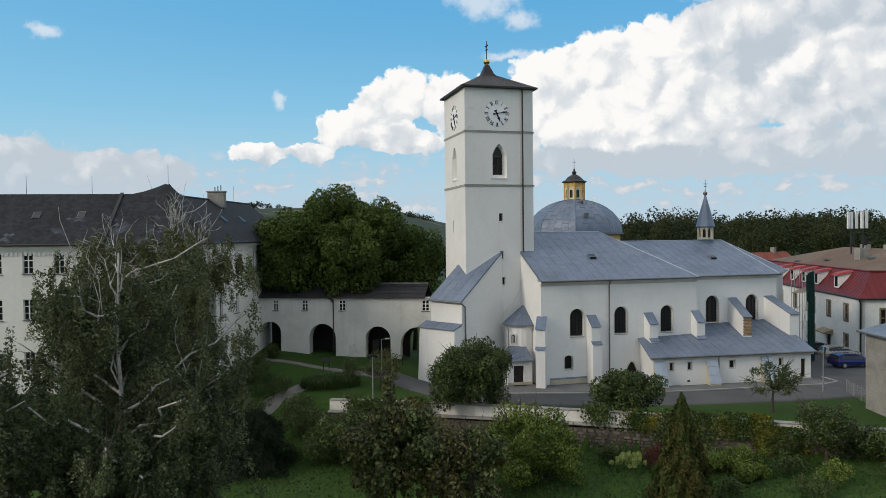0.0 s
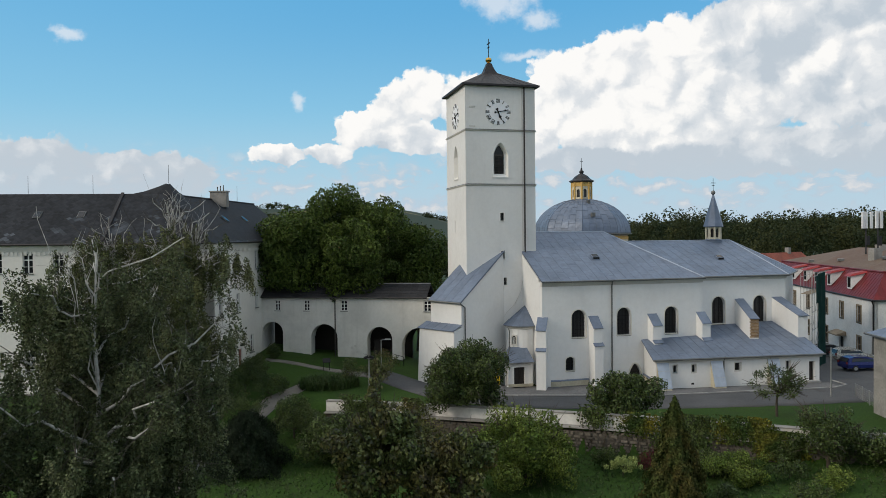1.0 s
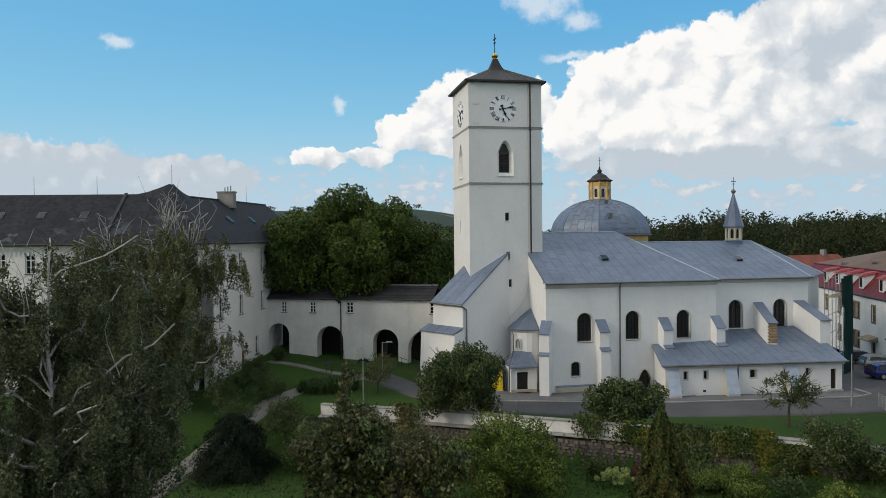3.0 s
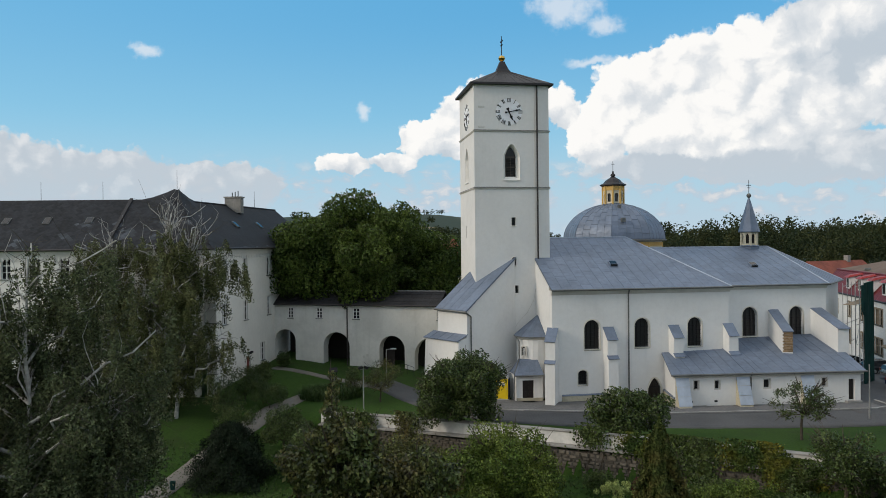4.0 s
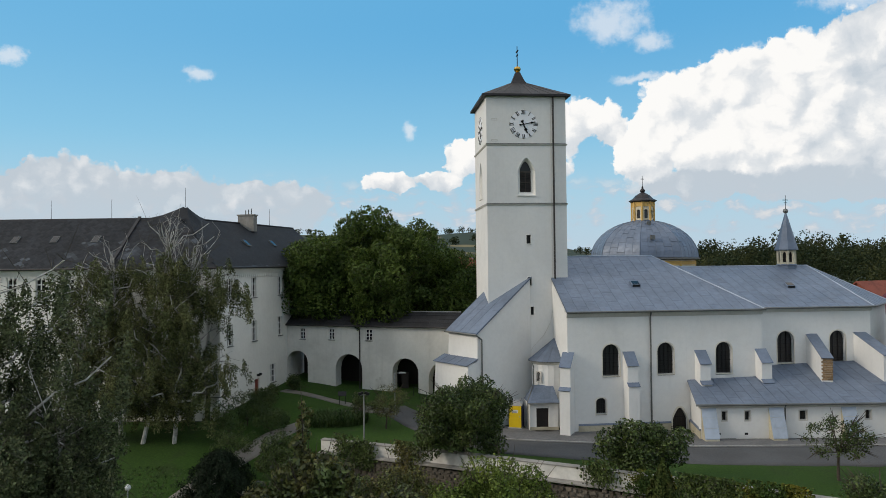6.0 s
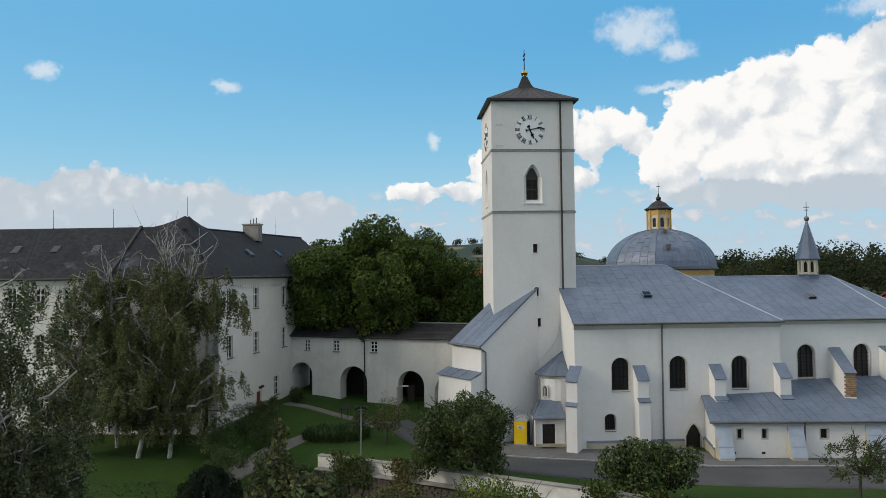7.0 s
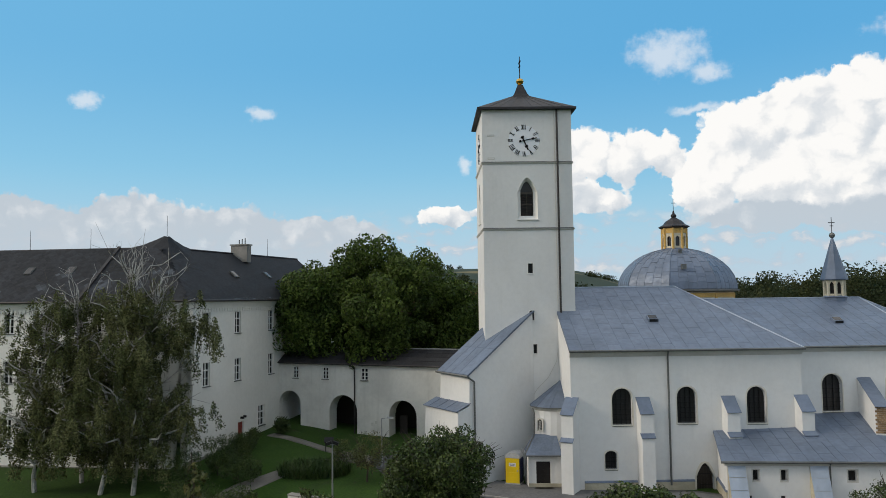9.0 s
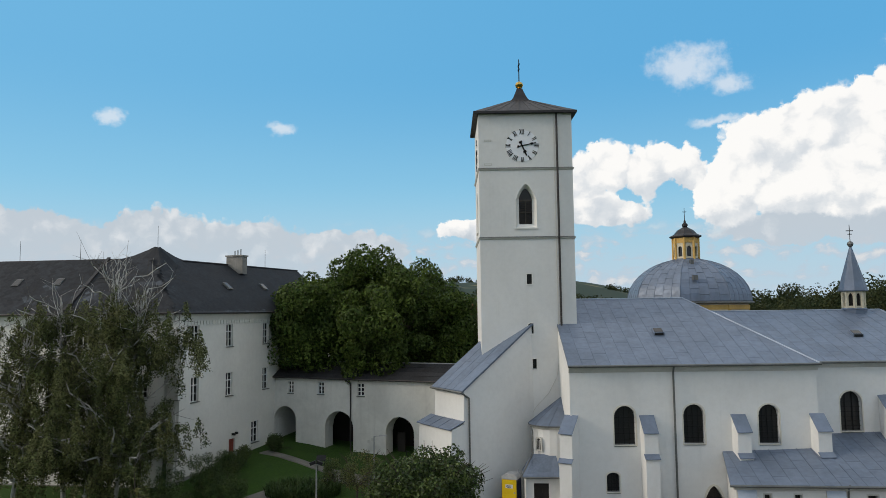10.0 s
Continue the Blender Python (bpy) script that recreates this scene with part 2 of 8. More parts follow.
M_GRAVEL = material("gravel_path", (0.20, 0.185, 0.165), 0.95, grain=14, grain_by=0.35, stain=0.6, stain_by=0.25, bump=0.4)
M_STONE = material("rubble_stone", (0.15, 0.13, 0.105), 0.95, grain=6, grain_by=0.3, stain=1.2, stain_by=0.4, random_by=0.35, bump=0.6, bump_scale=9)
M_MORTAR = material("old_mortar", (0.13, 0.115, 0.095), 0.95, grain=8, stain_by=0.4)
M_WALLWHITE = material("garden_wall_paint", (0.66, 0.65, 0.62), 0.9, grain=4, grain_by=0.12, stain=0.6, stain_by=0.25, streaks=0.5)
M_COPING = material("concrete_coping", (0.30, 0.29, 0.27), 0.95, grain=6, grain_by=0.25, stain_by=0.35)
M_BARK = material("brown_bark", (0.075, 0.06, 0.045), 0.95, grain=10, grain_by=0.4, stain_by=0.4, bump=0.8, bump_scale=12)
M_BIRCH = material("birch_bark", (0.56, 0.55, 0.52), 0.85, grain=3.5, grain_by=0.45, stain=2.5, stain_by=0.5, bump=0.4)
M_POLE = material("galvanised_pole", (0.36, 0.37, 0.37), 0.5, metal=0.6)
M_YELLOW = material("yellow_plastic", (0.72, 0.50, 0.01), 0.45, stain_by=0.1, grain_by=0.04)
M_NAVY = material("navy_plastic", (0.012, 0.016, 0.05), 0.5)
M_GREYPLASTIC = material("grey_plastic", (0.42, 0.42, 0.42), 0.5)
M_REDDOOR = material("red_painted_door", (0.23, 0.045, 0.03), 0.6, stain_by=0.3)
M_TYRE = material("tyre_rubber", (0.015, 0.015, 0.015), 0.9)
M_WHITE = material("white_enamel", (0.75, 0.76, 0.77), 0.5, stain_by=0.1)
M_NET = material("green_scaffold_net", (0.010, 0.055, 0.048), 0.9, grain=20, stain_by=0.4, translucent=0.4)
M_PLANK = material("scaffold_plank", (0.30, 0.24, 0.17), 0.9, stain_by=0.3)
M_LEAF_LINDEN = material("linden_leaves", (0.050, 0.082, 0.017), 0.55, grain=0.8, grain_by=0.2, stain=0.25, stain_by=0.3, tint=(0.105, 0.150, 0.028), spec=0.2, random_by=0.5, island=True, bump=0.0, translucent=0.25)
M_LEAF_BIRCH = material("birch_leaves", (0.084, 0.104, 0.038), 0.6, grain=0.8, grain_by=0.2, stain=0.3, tint=(0.150, 0.155, 0.066), spec=0.2, random_by=0.7, island=True, bump=0.0, translucent=0.22)
M_LEAF_WEEP = material("weeping_birch_leaves", (0.062, 0.082, 0.036), 0.6, grain=0.8, grain_by=0.2, stain=0.5, tint=(0.120, 0.135, 0.062), spec=0.25, random_by=0.6, island=True, bump=0.0, translucent=0.15)
M_LEAF_DARK = material("dark_leaves", (0.040, 0.066, 0.017), 0.45, grain=0.9, stain=0.6, stain_by=0.3, tint=(0.085, 0.112, 0.030), spec=0.3, random_by=0.65, island=True, bump=0.0, translucent=0.22)
M_LEAF_BUSH = material("bush_leaves", (0.085, 0.130, 0.024), 0.5, grain=0.9, stain=0.5, tint=(0.17, 0.21, 0.04), spec=0.2, random_by=0.6, island=True, bump=0.0, translucent=0.22)
M_LEAF_CHERRY = material("drooping_leaves", (0.066, 0.092, 0.026), 0.45, grain=0.8, stain=0.5, tint=(0.15, 0.120, 0.040), spec=0.35, random_by=0.7, island=True, bump=0.0, translucent=0.22)
M_LEAF_YEW = material("yew_needles", (0.014, 0.024, 0.012), 0.7, spec=0.12, random_by=0.4, island=True, bump=0.0)
M_LEAF_THUJA = material("thuja_scales", (0.045, 0.064, 0.016), 0.7, stain=0.9, tint=(0.085, 0.070, 0.022), spec=0.12, random_by=0.4, island=True, bump=0.0, translucent=0.1)
M_LEAF_IVY = material("ivy_leaves", (0.040, 0.070, 0.018), 0.5, stain=0.5, tint=(0.16, 0.14, 0.02), spec=0.12, random_by=0.45, island=True, bump=0.0, translucent=0.2)
M_LEAF_WOOD = material("woodland_leaves", (0.022, 0.036, 0.016), 0.7, grain=0.2, stain=0.10, stain_by=0.4, tint=(0.062, 0.066, 0.024), spec=0.12, random_by=0.25, island=True, bump=0.0, translucent=0.15)
M_LEAF_HYDR = material("hydrangea_heads", (0.34, 0.40, 0.14), 0.7, spec=0.12, random_by=0.4, island=True, bump=0.0, translucent=0.2)
M_LEAF_RED = material("dark_red_leaves", (0.07, 0.018, 0.02), 0.6, spec=0.12, random_by=0.4, island=True, bump=0.0)
M_GRASSBLADE = material("grass_blades", (0.030, 0.066, 0.011), 0.7, stain=0.3, tint=(0.062, 0.09, 0.022), random_by=0.4, island=True, bump=0.0, translucent=0.2)


def glass(name, colour, rough=0.08):
    m = bpy.data.materials.new(name)
    m.use_nodes = True
    b = m.node_tree.nodes["Principled BSDF"]
    b.inputs["Base Color"].default_value = (*colour, 1)
    b.inputs["Roughness"].default_value = rough
    b.inputs["Specular IOR Level"].default_value = 0.5
    return m


M_GLASS = glass("dark_window_glass", (0.012, 0.014, 0.018))
M_LEADED = glass("leaded_glass", (0.010, 0.010, 0.011), 0.35)


def ground_material():
    """Lawn near by with worn and mossy spots, fields and meadows far off."""
    m = bpy.data.materials.new("lawn_and_fields")
    m.use_nodes = True
    g = Nodes(m.node_tree)
    place = g.node("ShaderNodeNewGeometry").outputs["Position"]
    fine = g.noise(place, 7.0, 5.0, 0.65)
    patch = g.noise(place, 0.35, 4.0, 0.6)
    field = g.noise(place, 0.0035, 2.0, 0.4)
    c = g.mix(g.ramp(fine, 0.3, 0.75), (0.016, 0.043, 0.006), (0.040, 0.082, 0.010))
    c = g.mix(g.math("MULTIPLY", g.ramp(patch, 0.5, 0.75), 0.6), c, (0.024, 0.036, 0.011))
    c = g.mix(g.math("MULTIPLY", g.ramp(g.noise(place, 0.9, 3.0), 0.62, 0.78), 0.5), c, (0.045, 0.044, 0.024))
    far = g.ramp(g.vec("LENGTH", place), 260.0, 600.0)
    c2 = g.mix(g.ramp(field, 0.56, 0.62), (0.034, 0.050, 0.034), (0.20, 0.165, 0.085))
    c = g.mix(far, c, c2)
    relief = g.node("ShaderNodeBump", {"Strength": 0.5, "Distance": 0.05, "Height": fine}).outputs[0]
    b = g.node("ShaderNodeBsdfPrincipled", {"Base Color": c, "Roughness": 0.95, "Normal": relief, "Specular IOR Level": 0.2})
    g.node("ShaderNodeOutputMaterial", [b.outputs[0]])
    return m


M_LAWN = ground_material()

# ---- building helpers ----
from mathutils.geometry import tessellate_polygon

ORIGIN = {}


def thing(name, loc, label, category, group="", kind=""):
    """A top-level Empty at the base of a thing; its parts hang under it."""
    ob = new(name)
    ob.location = loc
    ob.empty_display_size = 0.3
    ORIGIN[ob] = Vector(loc)
    return tagged(ob, label, category, group, kind)


def mesh_of(name, bm, mat, shift=None):
    bmesh.ops.recalc_face_normals(bm, faces=bm.faces)
    if shift is not None:
        bmesh.ops.translate(bm, verts=bm.verts, vec=-shift)
    me = bpy.data.meshes.new(name)
    bm.to_mesh(me)
    bm.free()
    for m in (mat if isinstance(mat, (list, tuple)) else [mat]):
        me.materials.append(m)
    return me


def part(name, bm, mat, parent, label=""):
    """Links a bmesh, made in world coordinates, as one mesh under a thing or a part."""
    o = ORIGIN[parent]
    ob = new(name, mesh_of(name, bm, mat, o))
    ob.parent = parent
    ORIGIN[ob] = o
    return tagged(ob, label)


def solo(name, bm, mat, loc, label, category="", group="", kind=""):
    """A thing, or a piece of the setting, that is one mesh."""
    loc = Vector(loc)
    ob = new(name, mesh_of(name, bm, mat, loc))
    ob.location = loc
    ORIGIN[ob] = loc
    return tagged(ob, label, category, group, kind)


def raw(name, verts, faces, mat, parent=None, loc=(0, 0, 0), smooth=False):
    """A mesh from arrays, for leaves and the like."""
    o = ORIGIN[parent] if parent else Vector(loc)
    me = bpy.data.meshes.new(name)
    me.from_pydata((np.asarray(verts) - np.array(o)).tolist(), [], faces if isinstance(faces, list) else faces.tolist())
    for m in (mat if isinstance(mat, (list, tuple)) else [mat]):
        me.materials.append(m)
    if smooth:
        me.polygons.foreach_set("use_smooth", [True] * len(me.polygons))
    ob = new(name, me)
    if parent:
        ob.parent = parent
    else:
        ob.location = o
    ORIGIN[ob] = o
    return ob


def hull(bm, bottom, top):
    """A solid between two loops of equally many points."""
    a = [bm.verts.new(p) for p in bottom]
    b = [bm.verts.new(p) for p in top]
    n = len(a)
    bm.faces.new(a[::-1])
    bm.faces.new(b)
    for i in range(n):
        bm.faces.new((a[i], a[(i + 1) % n], b[(i + 1) % n], b[i]))
    return a + b


def prism(bm, pts, z0, z1):
    return hull(bm, [(x, y, z0) for x, y in pts], [(x, y, z1) for x, y in pts])


def box(bm, x0, y0, z0, x1, y1, z1, m=None):
    vs = prism(bm, [(x0, y0), (x1, y0), (x1, y1), (x0, y1)], z0, z1)
    if m is not None:
        bmesh.ops.transform(bm, matrix=m, verts=vs)
    return vs


def tube(bm, a, b, r0, r1=None, sides=8):
    a, b = Vector(a), Vector(b)
    r1 = r0 if r1 is None else r1
    q = (b - a).to_track_quat("Z", "Y")
    ring = [(math.cos(2 * math.pi * i / sides), math.sin(2 * math.pi * i / sides)) for i in range(sides)]
    return hull(bm, [a + q @ Vector((c * r0, s * r0, 0)) for c, s in ring], [b + q @ Vector((c * r1, s * r1, 0)) for c, s in ring])


def pipe(bm, pts, r, sides=8):
    for a, b in zip(pts, pts[1:]):
        tube(bm, a, b, r, r, sides)


def lathe(bm, centre, rows, sides=24, turn=0.0):
    """A turned body: rows of radius and height round a centre."""
    cx, cy, cz = centre
    rings = []
    for r, z in rows:
        rings.append([bm.verts.new((cx + r * math.cos(turn + 2 * math.pi * i / sides), cy + r * math.sin(turn + 2 * math.pi * i / sides), cz + z))
                      for i in range(sides)])
    for a, b in zip(rings, rings[1:]):
        for i in range(sides):
            bm.faces.new((a[i], a[(i + 1) % sides], b[(i + 1) % sides], b[i]))
    bm.faces.new(rings[0][::-1])
    bm.faces.new(rings[-1])
    return [v for r in rings for v in r]


class Face:
    """A vertical wall plane: u along it from a to b, z up, depth d behind its outer side."""

    def __init__(self, a, b):
        self.a, self.b = Vector((*a, 0)), Vector((*b, 0))
        self.u = (self.b - self.a).normalized()
        self.n = Vector((self.u.y, -self.u.x, 0))       # outwards, to the right of the way from a to b
        self.length = (self.b - self.a).length

    def at(self, u, z, d=0.0):
        return self.a + self.u * u - self.n * d + Vector((0, 0, z))

    def u_of(self, x, y):
        return (Vector((x, y, 0)) - self.a).dot(self.u)

    def block(self, bm, u0, u1, z0, z1, d0, d1):
        return hull(bm, [self.at(u, z0, d) for u, d in ((u0, d0), (u1, d0), (u1, d1), (u0, d1))],
                    [self.at(u, z1, d) for u, d in ((u0, d0), (u1, d0), (u1, d1), (u0, d1))])

    def slab(self, bm, outline, holes, d0, d1):
        """A plate with holes between the depths d0 and d1; outlines in u and z."""
        loops = [outline] + list(holes)
        flat = [[Vector((u, z, 0)) for u, z in lp] for lp in loops]
        tris = tessellate_polygon(flat)
        pts = [p for lp in loops for p in lp]
        f = [bm.verts.new(self.at(u, z, d0)) for u, z in pts]
        k = [bm.verts.new(self.at(u, z, d1)) for u, z in pts]
        for t in tris:
            bm.faces.new([f[i] for i in t])
            bm.faces.new([k[i] for i in reversed(t)])
        s = 0
        for lp in loops:
            n = len(lp)
            for i in range(n):
                j = (i + 1) % n
                bm.faces.new((f[s + i], f[s + j], k[s + j], k[s + i]))
            s += n


def rect(u0, u1, z0, z1):
    return [(u0, z0), (u1, z0), (u1, z1), (u0, z1)]


def arch(u0, u1, z0, z1, pointed=False, n=10, rise=None):
    """An opening with a round or pointed head: z1 is its crown."""
    w = (u1 - u0) / 2
    c = (u0 + u1) / 2
    h = rise if rise else (w * 1.5 if pointed else w)
    zs = z1 - h
    pts = [(u0, z0), (u1, z0)]
    for i in range(n + 1):
        a = i / n
        if pointed:
            x = 1 - 2 * a
            pts.append((c + w * x, zs + h * (1 - abs(x) ** 1.7)))
        else:
            pts.append((c + w * math.cos(math.pi * a), zs + h * math.sin(math.pi * a)))
    return pts


def grow(loop, by):
    """The loop of an opening, pushed outwards."""
    c = Vector((sum(p[0] for p in loop) / len(loop), sum(p[1] for p in loop) / len(loop)))
    return [(u + math.copysign(by, u - c.x) if abs(u - c.x) > 1e-6 else u, z + math.copysign(by, z - c.y)) for u, z in loop]


def ring_plate(bm, face, outer, inner, d0, d1):
    face.slab(bm, outer, [inner], d0, d1)


def clip(poly, p, n):
    out = []
    for i, a in enumerate(poly):
        b = poly[(i + 1) % len(poly)]
        da, db = (a - p).dot(n), (b - p).dot(n)
        if da >= 0:
            out.append(a)
        if (da > 0) != (db > 0) and abs(da - db) > 1e-9:
            out.append(a + (b - a) * (da / (da - db)))
    return out


def sheet_roof(parent, corners, mat, seam_mat, width=0.9, length=2.2, thick=0.012, name="roof_sheet", seam=0.035, stagger=0.5):
    """Lays metal sheets with standing seams on a flat roof side. The first two corners are its eave."""
    c = [Vector(p) for p in corners]
    u = (c[1] - c[0]).normalized()
    n = u.cross(c[-1] - c[0]).normalized()
    if n.z < 0:
        n = -n
    v = n.cross(u)
    if v.z < 0:
        v = -v
    us = [(p - c[0]).dot(u) for p in c]
    vs = [(p - c[0]).dot(v) for p in c]
    k = 0
    x = min(us)
    while x < max(us) - 0.05:
        col = clip(clip(c, c[0] + u * x, u), c[0] + u * (x + width), -u)
        if len(col) >= 3:
            y = min(vs) - length * (stagger if k % 2 else 0.0)
            while y < max(vs):
                cell = clip(clip(col, c[0] + v * (y + 0.02), v), c[0] + v * (y + length), -v)
                if len(cell) >= 3 and (max((p - c[0]).dot(v) for p in cell) - min((p - c[0]).dot(v) for p in cell)) > 0.1:
                    bm = bmesh.new()
                    hull(bm, [p + n * 0.004 for p in cell], [p + n * (0.004 + thick) for p in cell])
                    part(name, bm, mat, parent)
                y += length
            if x > min(us) + 0.05:
                line = [(p - c[0]).dot(v) for p in clip(clip(c, c[0] + u * (x - 0.001), u), c[0] + u * (x + 0.001), -u)]
                if line and max(line) - min(line) > 0.2:
                    bm = bmesh.new()
                    a, b = c[0] + u * x + v * min(line), c[0] + u * x + v * max(line)
                    hull(bm, [a - u * 0.016, a + u * 0.016, b + u * 0.016, b - u * 0.016],
                         [p + n * (seam + thick) for p in (a - u * 0.010, a + u * 0.010, b + u * 0.010, b - u * 0.010)])
                    part("seam", bm, seam_mat, parent)
        x += width
        k += 1


def roof_body(parent, corners, mat, depth=0.18, name="roof_deck"):
    """The flat deck under a roof side."""
    c = [Vector(p) for p in corners]
    n = (c[1] - c[0]).cross(c[-1] - c[0]).normalized()
    if n.z < 0:
        n = -n
    bm = bmesh.new()
    hull(bm, [p - n * depth for p in c], c)
    return part(name, bm, mat, parent)


# ---- ground ----
WALL_A, WALL_B = Vector((-15.2, -6.9)), Vector((13.9, -30.3))
WALL_U = (WALL_B - WALL_A).normalized()
WALL_N = Vector((WALL_U.y, -WALL_U.x))     # towards the lower garden


def smooth(a, b, x):
    t = min(max((x - a) / (b - a), 0.0), 1.0)
    return t * t * (3 - 2 * t)


def ground_z(x, y):
    left = min(max(0.9 + (0.13 if y < 5 else 0.06) * (y - 5) + 0.03 * (x + 20), -2.7), 2.0)
    mid = min(max(0.35 + 0.055 * y, 0.0), 1.2)
    z = mid + (left - mid) * (1 - smooth(-19, -13, x))
    z *= 1 - smooth(-6, -1, x)
    u = (Vector((x, y)) - WALL_A).dot(WALL_U)
    s = (Vector((x, y)) - WALL_A).dot(WALL_N)
    z += (0.20 + 0.65 * smooth(4, 34, u)) * smooth(-6.0, -0.6, s) * smooth(-2, 10, u) * (1 - smooth(32, 44, x))
    w = 0.12 + max(0.0, -u) * 0.9
    low = -2.7 + 1.4 * smooth(10, 28, u) + 1.2 * smooth(30, 43, u) - 0.7 * smooth(0, 25, s)
    k = smooth(-w, w, s) * smooth(-10, 1, u)
    z = z + (min(z, low) - z) * k
    z -= 0.085 * max(0.0, min(y + 6, 45)) * smooth(34, 46, x)                     # the street falls away to the north
    d = math.hypot(x, y)
    if d > 140:
        far = smooth(140, 420, d)
        z += far * -14
        z += smooth(500, 3500, d) * (165 + 60 * noise.noise((x * 0.0011, y * 0.0011, 0.3))) * (1 - 0.72 * smooth(0.12, 0.34, x / d))
        z += 17 * smooth(150, 330, d) * smooth(0.28, 0.52, x / d) * smooth(-0.1, 0.2, y / d)
        z += far * 7 * noise.noise((x * 0.006, y * 0.006, 0))
    return z


def steps(lo, hi, fine, reach, factor=1.13):
    mid = list(np.arange(lo, hi + 1e-6, fine))
    out, step, x = [], fine, hi
    while x < reach:
        step *= factor
        x += step
        out.append(x)
    out2, step, x = [], fine, lo
    while x > -reach:
        step *= factor
        x -= step
        out2.append(x)
    return out2[::-1] + mid + out


def build_ground():
    xs, ys = steps(-46, 44, 0.6, 4600), steps(-60, 22, 0.6, 4600)
    verts = [(x, y, ground_z(x, y) + (0.05 * noise.noise((x * 0.5, y * 0.5, 0)) if abs(x) < 90 else 0)) for y in ys for x in xs]
    nx = len(xs)
    faces = [(j * nx + i, j * nx + i + 1, (j + 1) * nx + i + 1, (j + 1) * nx + i)
             for j in range(len(ys) - 1) for i in range(nx - 1)]
    ob = raw("ground", verts, faces, M_LAWN, smooth=True)
    tagged(ob, "mown lawns of the church garden, fields and hills beyond", "ground", kind="structure")


build_ground()


def strip(name, pts, mat, label, lift=0.03, kind="structure", width=None, category=""):
    """A flat piece of paving laid over the ground: a ribbon through points with half widths."""
    verts, faces = [], []
    rows = []
    for (x0, y0, w0), (x1, y1, w1) in zip(pts, pts[1:]):
        n = max(2, int(math.hypot(x1 - x0, y1 - y0) / 0.8))
        rows += [(x0 + (x1 - x0) * i / n, y0 + (y1 - y0) * i / n, w0 + (w1 - w0) * i / n) for i in range(n)]
    rows.append(pts[-1])
    cross = 9
    for i, (x, y, w) in enumerate(rows):
        a, b = rows[max(i - 1, 0)], rows[min(i + 1, len(rows) - 1)]
        t = Vector((b[0] - a[0], b[1] - a[1])).normalized()
        for k in range(cross):
            j = min(max(k, 1), cross - 2)
            q = Vector((x, y)) + Vector((-t.y, t.x)) * (w * (2 * (j - 1) / (cross - 3) - 1) * (1 + 0.04 * noise.noise((x, y, j))) + 0.02 * (k - j))
            verts.append((q.x, q.y, ground_z(q.x, q.y) + lift + 0.03 - (0.35 if k != j else 0)))      # edges turn down into the ground
    for i in range(len(rows) - 1):
        for k in range(cross - 1):
            faces.append((i * cross + k, i * cross + k + 1, (i + 1) * cross + k + 1, (i + 1) * cross + k))
    ob = raw(name, verts, faces, mat, smooth=True)
    return tagged(ob, label, category or name, kind=kind)


strip("road", [(-9.0, 4.6, 1.4), (-6.6, -1, 1.7), (-3.6, -6.0, 2.0), (0.4, -9.8, 2.2), (5.3, -11.8, 2.4), (14, -14.3, 2.5), (24, -15.9, 2.7), (31, -16.5, 2.8), (36, -15.6, 4.0)],
      M_ASPHALT, "grey asphalt lane along the church", lift=0.05)
strip("car_park", [(33, -16.5, 3.0), (37, -10, 5.0), (44, 2, 8.0), (52, 18, 8.5), (60, 34, 8.5), (76, 62, 8)], M_ASPHALT, "asphalt street and parking beside the church", lift=0.07, category="road")
strip("pavement", [(-0.4, -4.2, 2.0), (3.6, -6.6, 2.1), (9.0, -8.0, 2.3), (14.5, -9.2, 2.7), (19, -11.4, 1.25), (27, -12.1, 1.2), (34.2, -12.9, 1.1)], M_PAVING,
      "dark paving round the foot of the church", lift=0.11)
strip("garden_path", [(-20.6, 12.3, 0.5), (-16.5, 8.9, 0.5), (-11.6, 5.0, 0.6), (-8.5, 2.5, 1.2)], M_GRAVEL, "narrow gravel path across the lawn", lift=0.04, category="path")
strip("garden_path", [(-10.5, 3.8, 0.7), (-13.6, 3.2, 0.75), (-17, 0.2, 0.85), (-19.8, -2.2, 0.9), (-22.3, -6.2, 0.85), (-24.6, -11.2, 0.8), (-26.8, -16.6, 0.8), (-29.8, -23, 0.8)], M_GRAVEL,
      "gravel path bending down to the lower garden", lift=0.04, category="path")


# ---- church ----
church = thing("church", (12, 0, 0), "white plastered church with a clock tower and zinc roofs", "church")
TX0, TX1, TD = 0.10, 7.82, 7.8           # the tower's sides and depth
F_TOWER = Face((TX0, 0), (TX1, 0))
F_TLEFT = Face((TX0, TD), (TX0, 0))
F_TRIGHT = Face((TX1, 0), (TX1, TD))
F_TBACK = Face((TX1, TD), (TX0, TD))
TOP = 30.95


